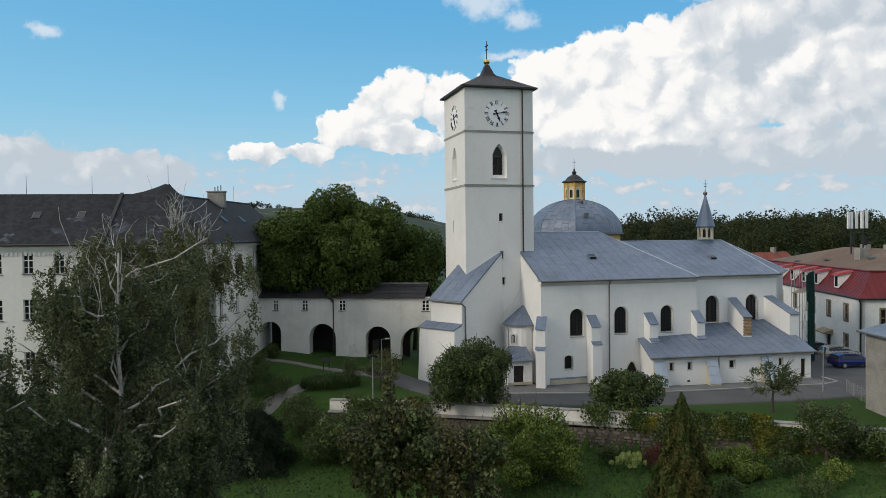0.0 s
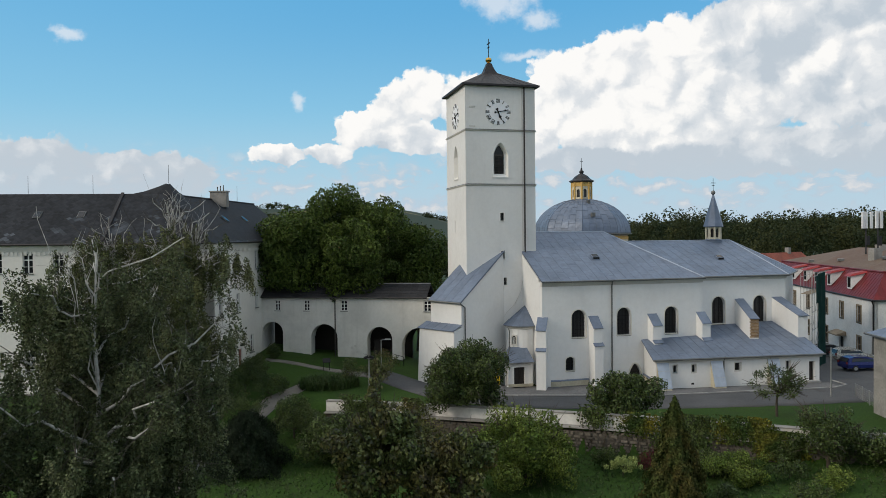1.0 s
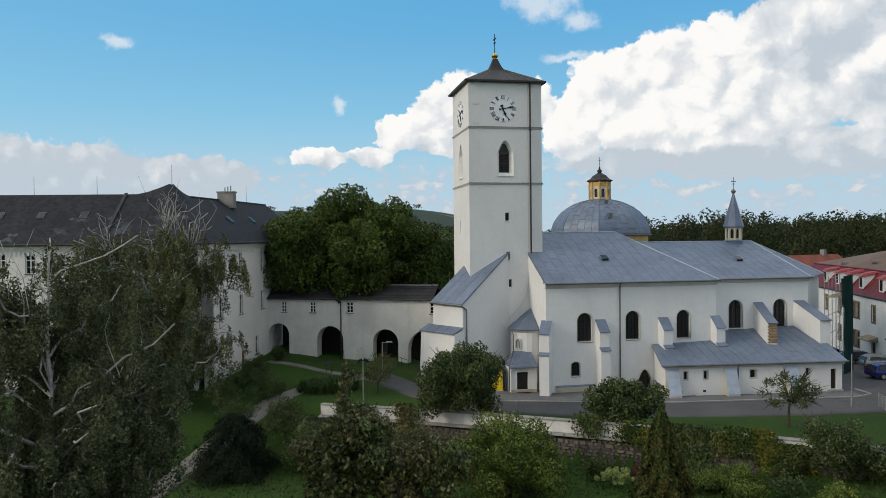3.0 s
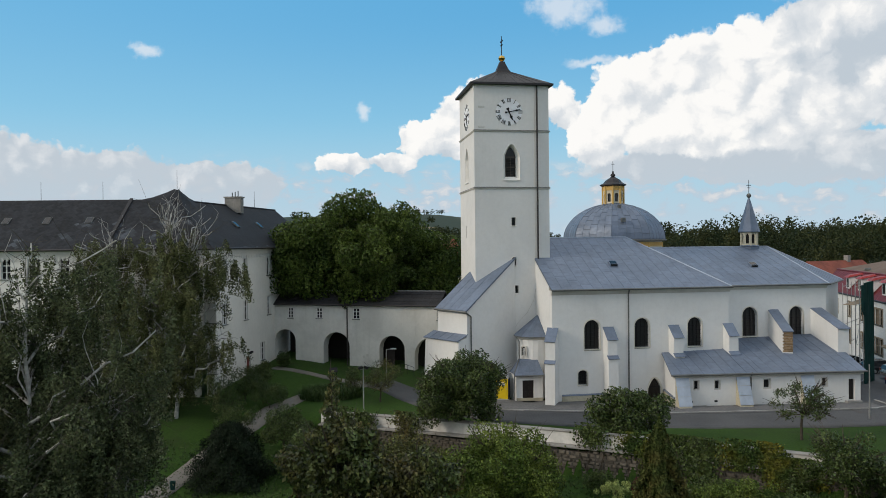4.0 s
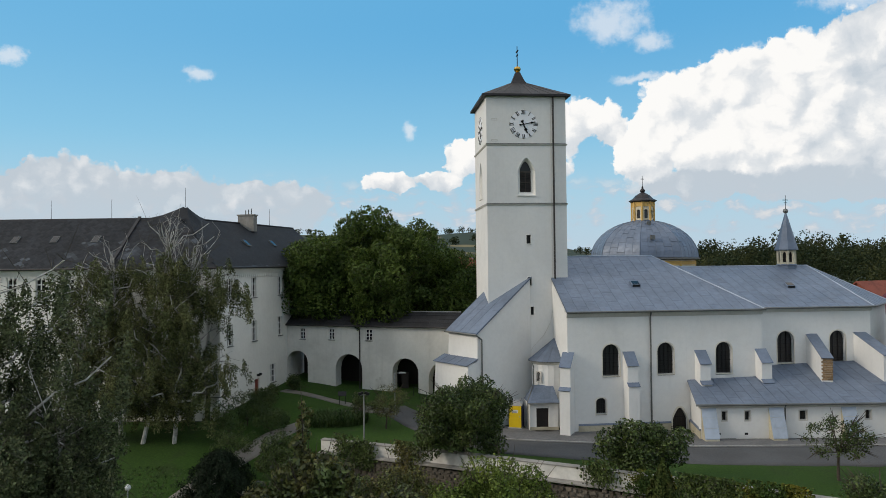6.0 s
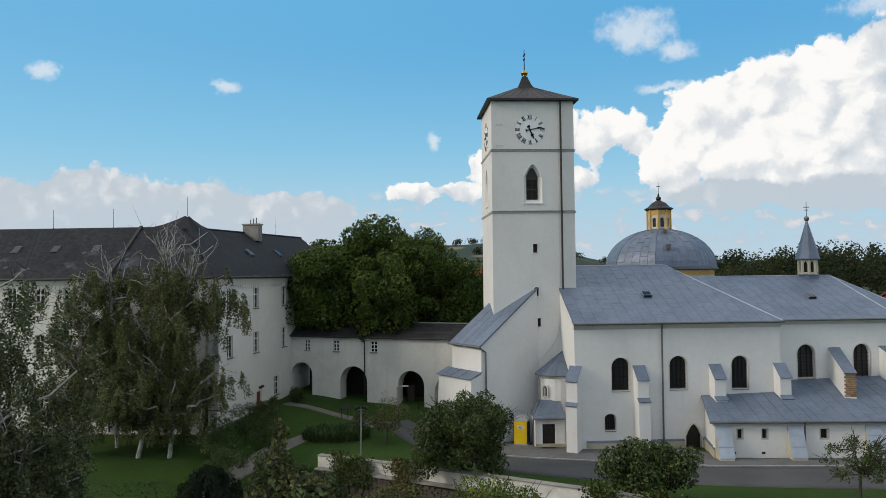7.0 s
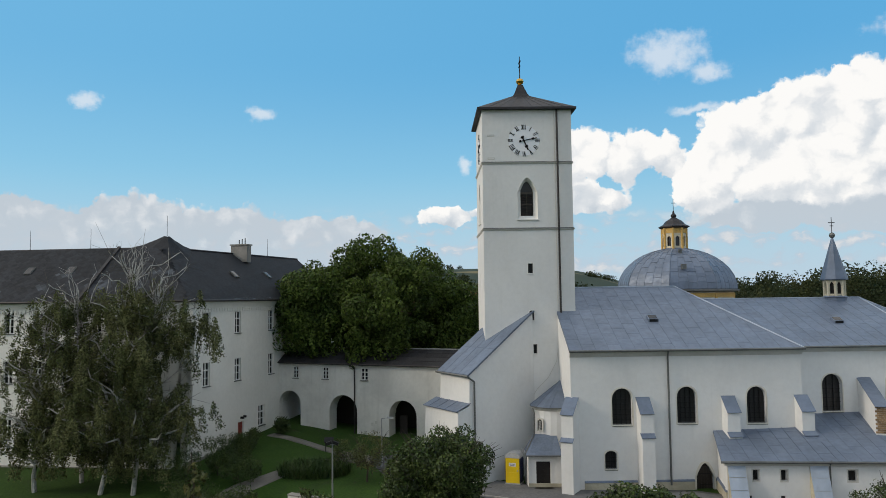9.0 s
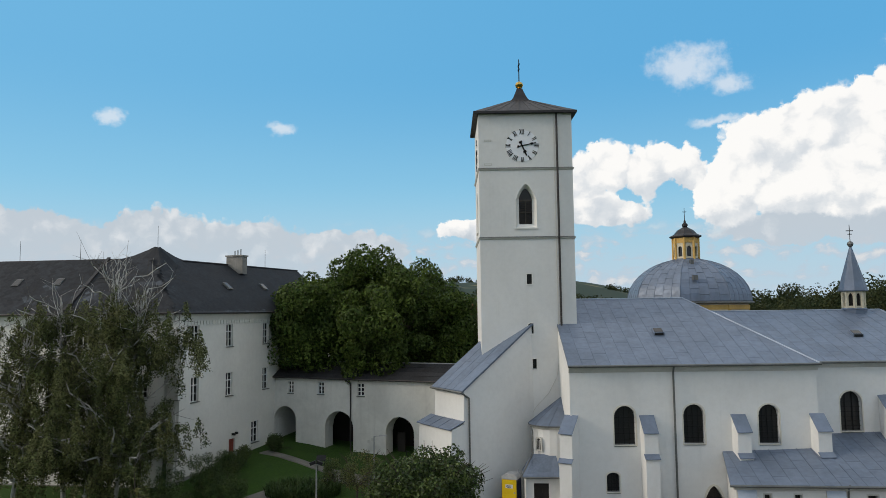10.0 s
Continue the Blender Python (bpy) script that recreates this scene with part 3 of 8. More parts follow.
def iron_window(parent, face, u0, u1, z0, z1, pointed, depth=0.42, bars=(3, 5), surround=0.09, mat_surround=None, sill=True, rise=None):
    """A recessed church window: dark glass, iron bars, a proud surround and a metal sill."""
    loop = arch(u0, u1, z0, z1, pointed, rise=rise)
    bm = bmesh.new()
    face.slab(bm, grow(loop, 0.02), [], depth, depth + 0.04)
    pane = part("window", bm, M_LEADED, parent, "dark leaded glass behind an iron grille")
    if surround:
        bm = bmesh.new()
        face.slab(bm, grow(loop, surround), [loop], -0.025, 0.05)
        part("surround", bm, mat_surround or M_REVEAL, pane)
    w = u1 - u0
    for i in range(bars[0]):
        u = u0 + w * (i + 1) / (bars[0] + 1)
        bm = bmesh.new()
        face.block(bm, u - 0.02, u + 0.02, z0, z1 - (0.12 if abs(i - (bars[0] - 1) / 2) < 0.6 else w * 0.22), depth - 0.08, depth - 0.04)
        part("bar", bm, M_IRON, pane)
    for i in range(bars[1]):
        z = z0 + (z1 - z0 - w * 0.3) * (i + 1) / (bars[1] + 1)
        bm = bmesh.new()
        face.block(bm, u0, u1, z - 0.018, z + 0.018, depth - 0.10, depth - 0.06)
        part("bar", bm, M_IRON, pane)
    if sill:
        bm = bmesh.new()
        hull(bm, [face.at(u, z0 - 0.10, d) for u, d in ((u0 - 0.02, -0.06), (u1 + 0.02, -0.06), (u1 + 0.02, depth), (u0 - 0.02, depth))],
             [face.at(u, z, d) for u, z, d in ((u0 - 0.02, z0 - 0.07, -0.06), (u1 + 0.02, z0 - 0.07, -0.06), (u1 + 0.02, z0 + 0.05, depth), (u0 - 0.02, z0 + 0.05, depth))])
        part("sill", bm, M_GUTTER, pane)
    return loop


NUMERALS = ["XII", "I", "II", "III", "IV", "V", "VI", "VII", "VIII", "IX", "X", "XI"]
GLYPH = {"I": [((0, -1), (0, 1))], "V": [((-0.55, 1), (0, -1)), ((0.55, 1), (0, -1))], "X": [((-0.55, 1), (0.55, -1)), ((0.55, 1), (-0.55, -1))]}


def clock(face, u, z, r):
    """Roman numerals and two pointers set straight on the plaster; the time is thirteen past five."""
    bm = bmesh.new()
    n = 48
    face.slab(bm, [(u + (r - 0.03) * math.cos(2 * math.pi * i / n), z + (r - 0.03) * math.sin(2 * math.pi * i / n)) for i in range(n)], [], -0.012, 0.02)
    dial = part("clock_dial", bm, M_DIAL, church, "plain plaster clock face with dark roman numerals")

    def stroke(b, a, c, w, d=-0.03):
        a, c = Vector(a), Vector(c)
        t = (c - a).normalized()
        s = Vector((-t.y, t.x)) * w / 2
        q = [a + s, a - s, c - s, c + s]
        hull(b, [face.at(p.x, p.y, 0.0) for p in q], [face.at(p.x, p.y, d) for p in q])

    for k, word in enumerate(NUMERALS):
        a = math.pi / 2 - k * math.pi / 6
        out, side = Vector((math.cos(a), math.sin(a))), Vector((math.sin(a), -math.cos(a)))
        h = 0.155 * r / 1.0
        widths = {"I": 0.085 * r, "V": 0.13 * r, "X": 0.13 * r}
        total = sum(widths[c] for c in word)
        x = -total / 2
        b = bmesh.new()
        for c in word:
            cx = x + widths[c] / 2
            x += widths[c]
            for (x0, y0), (x1, y1) in GLYPH[c]:
                p = Vector((u, z)) + out * (r * 0.86 + y0 * h) + side * (cx + x0 * widths[c] * 0.7)
                q = Vector((u, z)) + out * (r * 0.86 + y1 * h) + side * (cx + x1 * widths[c] * 0.7)
                stroke(b, p, q, 0.040 * r)
        part("numeral", b, M_IRON, dial)
    for angle, length, w in ((90 - 13 / 60 * 360, 0.86, 0.055), (90 - (5 + 13 / 60) * 30, 0.66, 0.085)):
        a = radians(angle)
        out = Vector((math.cos(a), math.sin(a)))
        b = bmesh.new()
        stroke(b, Vector((u, z)) - out * r * 0.26, Vector((u, z)) + out * r * length, w * r, -0.07)
        stroke(b, Vector((u, z)) - out * r * 0.30, Vector((u, z)) - out * r * 0.18, w * 2.4 * r, -0.07)
        stroke(b, Vector((u, z)) + out * r * (length - 0.32), Vector((u, z)) + out * r * (length - 0.20), w * 2.4 * r, -0.07)
        part("clock_pointer", b, M_IRON, dial)


def tower():
    belfry = {F_TOWER: 3.82, F_TLEFT: 3.95}
    zb0, zb1 = 21.42, 25.02
    slits = [(3.96, 0.21, 16.80, 17.62, None), (3.99, 0.21, 12.78, 13.62, 0.13), (4.20, 0.20, 9.98, 10.76, None)]
    slit_loops = [arch(c - w, c + w, z0, z1, rise=r, n=6) if r else rect(c - w, c + w, z0, z1) for c, w, z0, z1, r in slits]
    for f in (F_TOWER, F_TLEFT, F_TRIGHT, F_TBACK):
        bm = bmesh.new()
        holes = []
        if f in belfry:
            holes = [arch(belfry[f] - 0.86, belfry[f] + 0.86, zb0, zb1, True, 14)]
        if f is F_TOWER:
            holes += slit_loops
        elif f is F_TLEFT:
            holes += [rect(3.2, 3.45, 15.6, 16.9)]
        inset = 0.0 if f in (F_TOWER, F_TBACK) else 0.7
        f.slab(bm, rect(inset, f.length - inset, -0.3, TOP), holes, 0.0, 0.7)
        part("wall", bm, M_PLASTER, church)
    bm = bmesh.new()
    prism(bm, [(TX0 + 0.7, 0.7), (TX1 - 0.7, 0.7), (TX1 - 0.7, TD - 0.7), (TX0 + 0.7, TD - 0.7)], TOP - 0.4, TOP - 0.1)
    part("ceiling_slab", bm, M_DARKMETAL, church)
    # belfry windows: a deep splayed niche, a timber frame and louvres under a solid head
    for f, c in belfry.items():
        outer = arch(c - 0.86, c + 0.86, zb0, zb1, True, 14)
        inner = arch(c - 0.54, c + 0.54, zb0 + 0.34, zb1 - 0.26, True, 14)
        bm = bmesh.new()
        o0 = [bm.verts.new(f.at(u, z, 0.0)) for u, z in outer]
        o1 = [bm.verts.new(f.at(u, z, 0.5)) for u, z in inner]
        o2 = [bm.verts.new(f.at(u, z, 0.66)) for u, z in inner]
        for p, q in ((o0, o1), (o1, o2)):
            for k in range(len(p)):
                m = (k + 1) % len(p)
                bm.faces.new((p[k], p[m], q[m], q[k]))
        sur = part("window_niche", bm, M_WHITEWASH, church, "splayed white window niche")
        bm = bmesh.new()
        f.slab(bm, grow(inner, 0.02), [], 0.62, 0.66)
        part("opening", bm, M_LEADED, sur)
        bm = bmesh.new()
        f.slab(bm, grow(outer, 0.05), [outer], -0.02, 0.04)
        part("surround", bm, M_PLASTER, sur)
        zs = zb0 + 0.34
        for i in range(11):
            z = zs + 0.04 + i * 0.165
            for u0, u1 in ((c - 0.52, c - 0.03), (c + 0.03, c + 0.52)):
                bm = bmesh.new()
                hull(bm, [f.at(u0, z, 0.53), f.at(u1, z, 0.53), f.at(u1, z + 0.09, 0.60), f.at(u0, z + 0.09, 0.60)],
                     [f.at(u0, z + 0.025, 0.53), f.at(u1, z + 0.025, 0.53), f.at(u1, z + 0.115, 0.60), f.at(u0, z + 0.115, 0.60)])
                part("louvre", bm, M_WOOD, sur)
        bm = bmesh.new()
        f.block(bm, c - 0.035, c + 0.035, zs, zs + 1.95, 0.50, 0.56)
        f.block(bm, c - 0.54, c + 0.54, zs + 0.92, zs + 1.0, 0.502, 0.56)
        f.block(bm, c - 0.54, c + 0.54, zs + 1.9, zs + 2.06, 0.502, 0.56)
        part("window_frame", bm, M_SHUTTER, sur)
        bm = bmesh.new()
        f.block(bm, c - 0.95, c + 0.95, zb0 - 0.10, zb0 + 0.0, -0.08, 0.1)
        part("sill", bm, M_WHITEWASH, sur)
    for (c, w, z0, z1, r), loop in zip(slits, slit_loops):
        bm = bmesh.new()
        F_TOWER.slab(bm, grow(loop, 0.01), [], 0.34, 0.38)
        win = part("slit_window", bm, M_LEADED, church)
        bm = bmesh.new()
        F_TOWER.slab(bm, grow(loop, 0.07), [loop], -0.012, 0.04)
        part("surround", bm, M_WHITEWASH, win)
        bm = bmesh.new()
        F_TOWER.block(bm, c - w - 0.08, c + w + 0.08, z0 - 0.07, z0 - 0.005, -0.06, 0.3)
        part("sill", bm, M_WHITEWASH, win)
        bm = bmesh.new()
        F_TOWER.block(bm, c - 0.018, c + 0.018, z0, z1 - 0.03, 0.2, 0.23)
        part("bar", bm, M_IRON, win)
        bm = bmesh.new()
        F_TOWER.block(bm, c - w, c + w, z0 + 0.24, z0 + 0.27, 0.19, 0.235)
        part("bar", bm, M_IRON, win)
    bm = bmesh.new()
    F_TLEFT.block(bm, 3.18, 3.47, 15.6, 16.9, 0.3, 0.34)
    part("slit_window", bm, M_LEADED, church)
    # string courses
    for z in (26.33, 20.60):
        bm = bmesh.new()
        lo, hi = ([(TX0 - e, -e), (TX1 + e, -e), (TX1 + e, TD + e), (TX0 - e, TD + e)] for e in (0.04, 0.12))
        hull(bm, [(x, y, z - 0.14) for x, y in lo], [(x, y, z) for x, y in hi])
        part("string_course", bm, M_TRIM, church)
        bm = bmesh.new()
        hull(bm, [(x, y, z + 0.002) for x, y in hi], [(x, y, z + 0.10) for x, y in [(TX0, 0.0), (TX1, 0.0), (TX1, TD), (TX0, TD)]])
        part("flashing", bm, M_GUTTER, church)
    clock(F_TOWER, 3.60, 28.24, 1.36)
    clock(F_TLEFT, 3.95, 28.24, 1.36)
    # bell-cast roof with its knob and cross
    c, o = Vector(((TX0 + TX1) / 2, TD / 2)), 0.42
    bm = bmesh.new()
    prism(bm, [(TX0 - o, -o), (TX1 + o, -o), (TX1 + o, TD + o), (TX0 - o, TD + o)], TOP - 0.02, TOP + 0.16)
    part("eave_board", bm, M_DARKMETAL, church)
    rings = [(1.0, 0.14), (0.60, 1.08), (0.18, 2.08), (0.14, 2.35), (0.092, 2.85), (0.055, 3.28)]
    hx, hy = (TX1 - TX0) / 2 + o, TD / 2 + o
    for i in range(4):
        corners = [(-1, -1), (1, -1), (1, 1), (-1, 1)]
        a, b = corners[i], corners[(i + 1) % 4]
        bm = bmesh.new()
        rows = []
        for k, z in rings:
            rows.append([bm.verts.new((c.x + q[0] * (hx * k if k >= 0.34 else hy * k + (hx - hy) * max(0, k - 0.1)), c.y + q[1] * hy * k, TOP + z)) for q in (a, b)])
        for r0, r1 in zip(rows, rows[1:]):
            bm.faces.new((r0[0], r0[1], r1[1], r1[0]))
        part("tower_roof", bm, M_DARKMETAL, church)
        for j in range(1, 9):
            t = j / 9
            p = [Vector((c.x + (a[0] + (b[0] - a[0]) * t) * hx * k, c.y + (a[1] + (b[1] - a[1]) * t) * hy * k, TOP + z + 0.012)) for k, z in rings[:3]]
            bm = bmesh.new()
            pipe(bm, p, 0.018, 4)
            part("seam", bm, M_DARKMETAL, church)
    bm = bmesh.new()
    lathe(bm, (c.x, c.y, TOP + 3.18), [(0.08, 0), (0.12, 0.08), (0.22, 0.12), (0.12, 0.17), (0.28, 0.26), (0.36, 0.45), (0.29, 0.66), (0.10, 0.74), (0.05, 0.8)], 20)
    part("finial_knob", bm, M_GOLD, church, "gilded ball")
    bm = bmesh.new()
    tube(bm, (c.x, c.y, TOP + 3.9), (c.x, c.y, TOP + 6.0), 0.05, 0.035)
    box(bm, c.x - 0.06, c.y - 0.45, TOP + 5.4, c.x + 0.05, c.y + 0.42, TOP + 5.5)
    box(bm, c.x - 0.08, c.y - 0.3, TOP + 5.0, c.x + 0.05, c.y + 0.28, TOP + 5.07)
    part("cross", bm, M_IRON, church)
    bm = bmesh.new()
    pipe(bm, [(6.55, -0.17, TOP - 0.05), (6.55, -0.17, 13.2), (6.60, -0.17, 8.0), (6.75, -0.75, 7.4)], 0.085)
    part("downpipe", bm, M_PIPE_DARK, church)
    bm = bmesh.new()
    pipe(bm, [(6.32, -0.05, TOP - 0.1), (6.32, -0.04, 10.6), (6.1, -0.04, 9.3), (5.4, -0.04, 8.0), (4.4, -0.04, 7.0), (3.9, -0.04, 6.2)], 0.018, 4)
    part("lightning_wire", bm, M_TRIM, church)
    for z in (28.6, 26.6):
        bm = bmesh.new()
        F_TOWER.slab(bm, [(0.45, z), (1.05, z), (1.05, z + 0.18), (0.45, z + 0.18)], [[(0.5, z + 0.04), (1.0, z + 0.04), (1.0, z + 0.14), (0.5, z + 0.14)]], -0.02, 0.0)
        part("plaster_mark", bm, M_TRIM, church)


tower()

# nave, choir and roofs
NAVE_F = Face((6.14, -5.8), (24.0, -5.8))
NAVE_W = Face((6.62, 14.6), (6.14, -5.8))
CHOIR_F = Face((23.95, -3.6), (36.05, -3.6))
EAVE = 10.52
RIDGE_Y = 4.4
CHOIR_Y = 6.0


def nave():
    ws = [(3.14, 4.69, 4.92, 7.70), (8.14, 9.66, 4.97, 7.76), (13.54, 15.05, 4.90, 7.70)]
    low = (2.50, 3.42, 1.62, 3.00)
    portal = (9.46, 10.79, -0.14, 1.98)
    holes = [arch(*w) for w in ws] + [arch(*low, rise=0.32), arch(*portal, True)]
    bm = bmesh.new()
    NAVE_F.slab(bm, rect(0, NAVE_F.length, -0.3, EAVE), holes, 0, 0.9)
    part("wall", bm, M_PLASTER, church)
    for w in ws:
        iron_window(church, NAVE_F, *w, False)
    iron_window(church, NAVE_F, *low, False, depth=0.35, bars=(4, 3), rise=0.32)
    # pointed portal with a plank door and strap hinges
    bm = bmesh.new()
    NAVE_F.slab(bm, grow(arch(*portal, True), 0.02), [], 0.3, 0.38)
    door = part("portal_door", bm, M_WOOD, church, "dark timber door in a pointed arch")
    bm = bmesh.new()
    NAVE_F.slab(bm, grow(arch(*portal, True), 0.13), [arch(*portal, True)], -0.02, 0.05)
    part("surround", bm, M_REVEAL, door)
    for i in range(6):
        u = portal[0] + 0.22 * (i + 0.5)
        bm = bmesh.new()
        NAVE_F.block(bm, u - 0.095, u + 0.095, -0.13, 1.15 if i in (0, 5) else 1.65, 0.265, 0.3)
        part("plank", bm, M_WOOD, door)
    for z in (0.3, 1.1):
        bm = bmesh.new()
        NAVE_F.block(bm, portal[0] + 0.3, portal[1] + 0.08, z, z + 0.06, 0.24, 0.262)
        part("hinge", bm, M_IRON, door)
    # end walls and the far side
    bm = bmesh.new()
    NAVE_W.slab(bm, [(0, -0.3), (NAVE_W.length - 0.9, -0.3), (NAVE_W.length - 0.9, EAVE + 0.3), (NAVE_W.length - 6.1, 13.25), (NAVE_W.length - 10.2, 15.2), (0, EAVE)], [], 0, 0.7)
    part("wall", bm, M_PLASTER, church)
    bm = bmesh.new()
    Face((23.95, -5.8), (23.95, 14.6)).slab(bm, rect(0.9, 20.4, -0.3, EAVE), [], 0, 0.6)
    Face((23.95, 14.6), (6.0, 14.6)).slab(bm, rect(0.6, 17.2, -0.3, EAVE), [], 0, 0.6)
    part("wall", bm, M_PLASTER, church)
    # plinth
    for u0, u1 in ((0.9, 4.95), (5.95, 9.30), (10.94, 11.25)):
        bm = bmesh.new()
        hull(bm, [NAVE_F.at(u, -0.2, d) for u, d in ((u0, -0.14), (u1, -0.14), (u1, 0.05), (u0, 0.05))],
             [NAVE_F.at(u, z, d) for u, z, d in ((u0, 0.62, -0.12), (u1, 0.62, -0.12), (u1, 0.66, 0.05), (u0, 0.66, 0.05))])
        p = part("plinth", bm, M_PLINTH, church)
        bm = bmesh.new()
        hull(bm, [NAVE_F.at(u, 0.64, d) for u, d in ((u0, -0.15), (u1, -0.15), (u1, 0.0), (u0, 0.0))],
             [NAVE_F.at(u, z, d) for u, z, d in ((u0, 0.67, -0.15), (u1, 0.67, -0.15), (u1, 0.78, 0.0), (u0, 0.78, 0.0))])
        part("flashing", bm, M_ZINC, p)
    # choir
    cw = [(2.80, 4.43, 5.36, 8.33), (7.98, 9.58, 5.35, 8.30)]
    bm = bmesh.new()
    CHOIR_F.slab(bm, rect(0, CHOIR_F.length, -0.3, EAVE), [arch(*w) for w in cw], 0, 0.9)
    part("wall", bm, M_PLASTER, church)
    for w in cw:
        iron_window(church, CHOIR_F, *w, False, bars=(2, 6))
    ap = [(36.05, -3.6), (42.4, 2.8), (42.4, 9.2), (36.05, 15.6)]
    for a, b in zip(ap, ap[1:]):
        f = Face(a, b)
        bm = bmesh.new()
        f.slab(bm, rect(0, f.length, -3.0, EAVE), [], 0, 0.7)
        part("wall", bm, M_PLASTER, church)
    bm = bmesh.new()
    Face((36.05, 15.6), (24.5, 15.6)).slab(bm, rect(0, 11.5, -0.3, EAVE), [], 0, 0.6)
    part("wall", bm, M_PLASTER, church)
    # cornices
    for f, u0, u1, z in ((NAVE_F, -0.05, NAVE_F.length + 0.1, EAVE), (CHOIR_F, 0.1, CHOIR_F.length + 0.1, EAVE)):
        bm = bmesh.new()
        hull(bm, [f.at(u, z - 0.42, d) for u, d in ((u0, -0.03), (u1, -0.03), (u1, 0.2), (u0, 0.2))],
             [f.at(u, z - 0.05, d) for u, d in ((u0, -0.26), (u1, -0.26), (u1, 0.2), (u0, 0.2))])
        part("cornice", bm, M_TRIM, church)
    # roof sides: eave first
    e, r = -6.15, 15.55
    nz = EAVE + 0.12
    hip = (17.8, RIDGE_Y, r)
    nave_south_west = [(6.05, e, nz), (24.1, e, nz), hip, (6.35, RIDGE_Y, r)]
    nave_east = [(24.1, e, nz), (24.1, 14.9, nz), hip]
    nave_north = [(24.1, 14.9, nz), (6.55, 14.9, nz), (6.35, RIDGE_Y, r), hip]
    cz, cr = EAVE + 0.06, 14.35
    end = (35.8, CHOIR_Y, cr)
    choir_south = [(22.6, -3.95, cz), (36.2, -3.95, cz), end, (18.6, CHOIR_Y, cr)]
    choir_a = [(36.2, -3.95, cz), (42.8, 2.65, cz), end]
    choir_b = [(42.8, 2.65, cz), (42.8, 9.35, cz), end]
    choir_c = [(42.8, 9.35, cz), (36.2, 15.95, cz), end]
    choir_north = [(36.2, 15.95, cz), (22.6, 15.95, cz), (18.6, CHOIR_Y, cr), end]
    for side in (nave_south_west, nave_east, nave_north, choir_south, choir_a, choir_b, choir_c, choir_north):
        roof_body(church, side, M_ZINC_SEAM)
    sheet_roof(church, nave_south_west, M_ZINC, M_ZINC_SEAM, 1.02, 1.75, seam=0.02)
    sheet_roof(church, nave_east, M_ZINC, M_ZINC_SEAM, 1.02, 1.75, seam=0.02)
    sheet_roof(church, [(22.6, -3.95, cz), (36.2, -3.95, cz), end, (18.6, CHOIR_Y, cr)], M_ZINC, M_ZINC_SEAM, 1.02, 1.75, seam=0.02)
    sheet_roof(church, choir_a, M_ZINC, M_ZINC_SEAM, 1.2, 2.6)
    for a, b in ((hip, (24.1, e, nz)), ((6.35, RIDGE_Y, r), hip), (hip, (24.1, 14.9, nz)), (end, (36.2, -3.95, cz)), (end, (42.8, 2.65, cz)), ((19.6, CHOIR_Y, cr), end)):
        bm = bmesh.new()
        tube(bm, Vector(a) + Vector((0, 0, 0.03)), Vector(b) + Vector((0, 0, 0.03)), 0.06, 0.06, 6)
        part("ridge_cap", bm, M_ZINC_LIGHT, church)
    # gutters and pipes
    for a, b in (((6.0, -6.24, nz - 0.06), (24.2, -6.24, nz - 0.06)), ((24.2, -4.06, cz - 0.06), (36.3, -4.06, cz - 0.06)), ((36.3, -4.0, cz - 0.06), (42.9, 2.6, cz - 0.06))):
        bm = bmesh.new()
        tube(bm, a, b, 0.09, 0.09, 8)
        part("gutter", bm, M_GUTTER, church)
    bm = bmesh.new()
    pipe(bm, [(13.62, -6.22, nz - 0.1), (13.62, -5.98, 10.05), (13.62, -5.96, 0.4)], 0.075)
    part("downpipe", bm, M_GUTTER, church)
    for x, y, w in ((13.85, -1.7, 0.42), (30.6, 0.6, 0.42)):
        sl = (15.55 - nz) / (RIDGE_Y - e) if x < 20 else (cr - cz) / (CHOIR_Y + 3.95)
        z = (nz + (y - e) * sl) if x < 20 else cz + (y + 3.95) * sl
        bm = bmesh.new()
        hull(bm, [(x - w, y - w * 0.8, z - w * 0.8 * sl), (x + w, y - w * 0.8, z - w * 0.8 * sl), (x + w, y + w * 0.8, z + w * 0.8 * sl), (x - w, y + w * 0.8, z + w * 0.8 * sl)],
             [(x - w, y - w * 0.8, z + 0.12), (x + w, y - w * 0.8, z + 0.12), (x + w, y + w * 0.8, z + w * 0.8 * sl + 0.30), (x - w, y + w * 0.8, z + w * 0.8 * sl + 0.30)])
        h = part("roof_hatch", bm, M_ZINC, church)
        bm = bmesh.new()
        box(bm, x - w * 0.8, y - w * 0.8 - 0.03, z - 0.1, x + w * 0.8, y - w * 0.8 + 0.02, z + 0.11)
        hull(bm, [(x - w * .8, y - w * .62, z + 0.155), (x + w * .8, y - w * .62, z + 0.155), (x + w * .8, y + w * .55, z + w * .7 * sl + 0.285), (x - w * .8, y + w * .55, z + w * .7 * sl + 0.285)],
             [(x - w * .8, y - w * .62, z + 0.175), (x + w * .8, y - w * .62, z + 0.175), (x + w * .8, y + w * .55, z + w * .7 * sl + 0.305), (x - w * .8, y + w * .55, z + w * .7 * sl + 0.305)])
        part("hatch_glass", bm, M_GLASS, h)


nave()


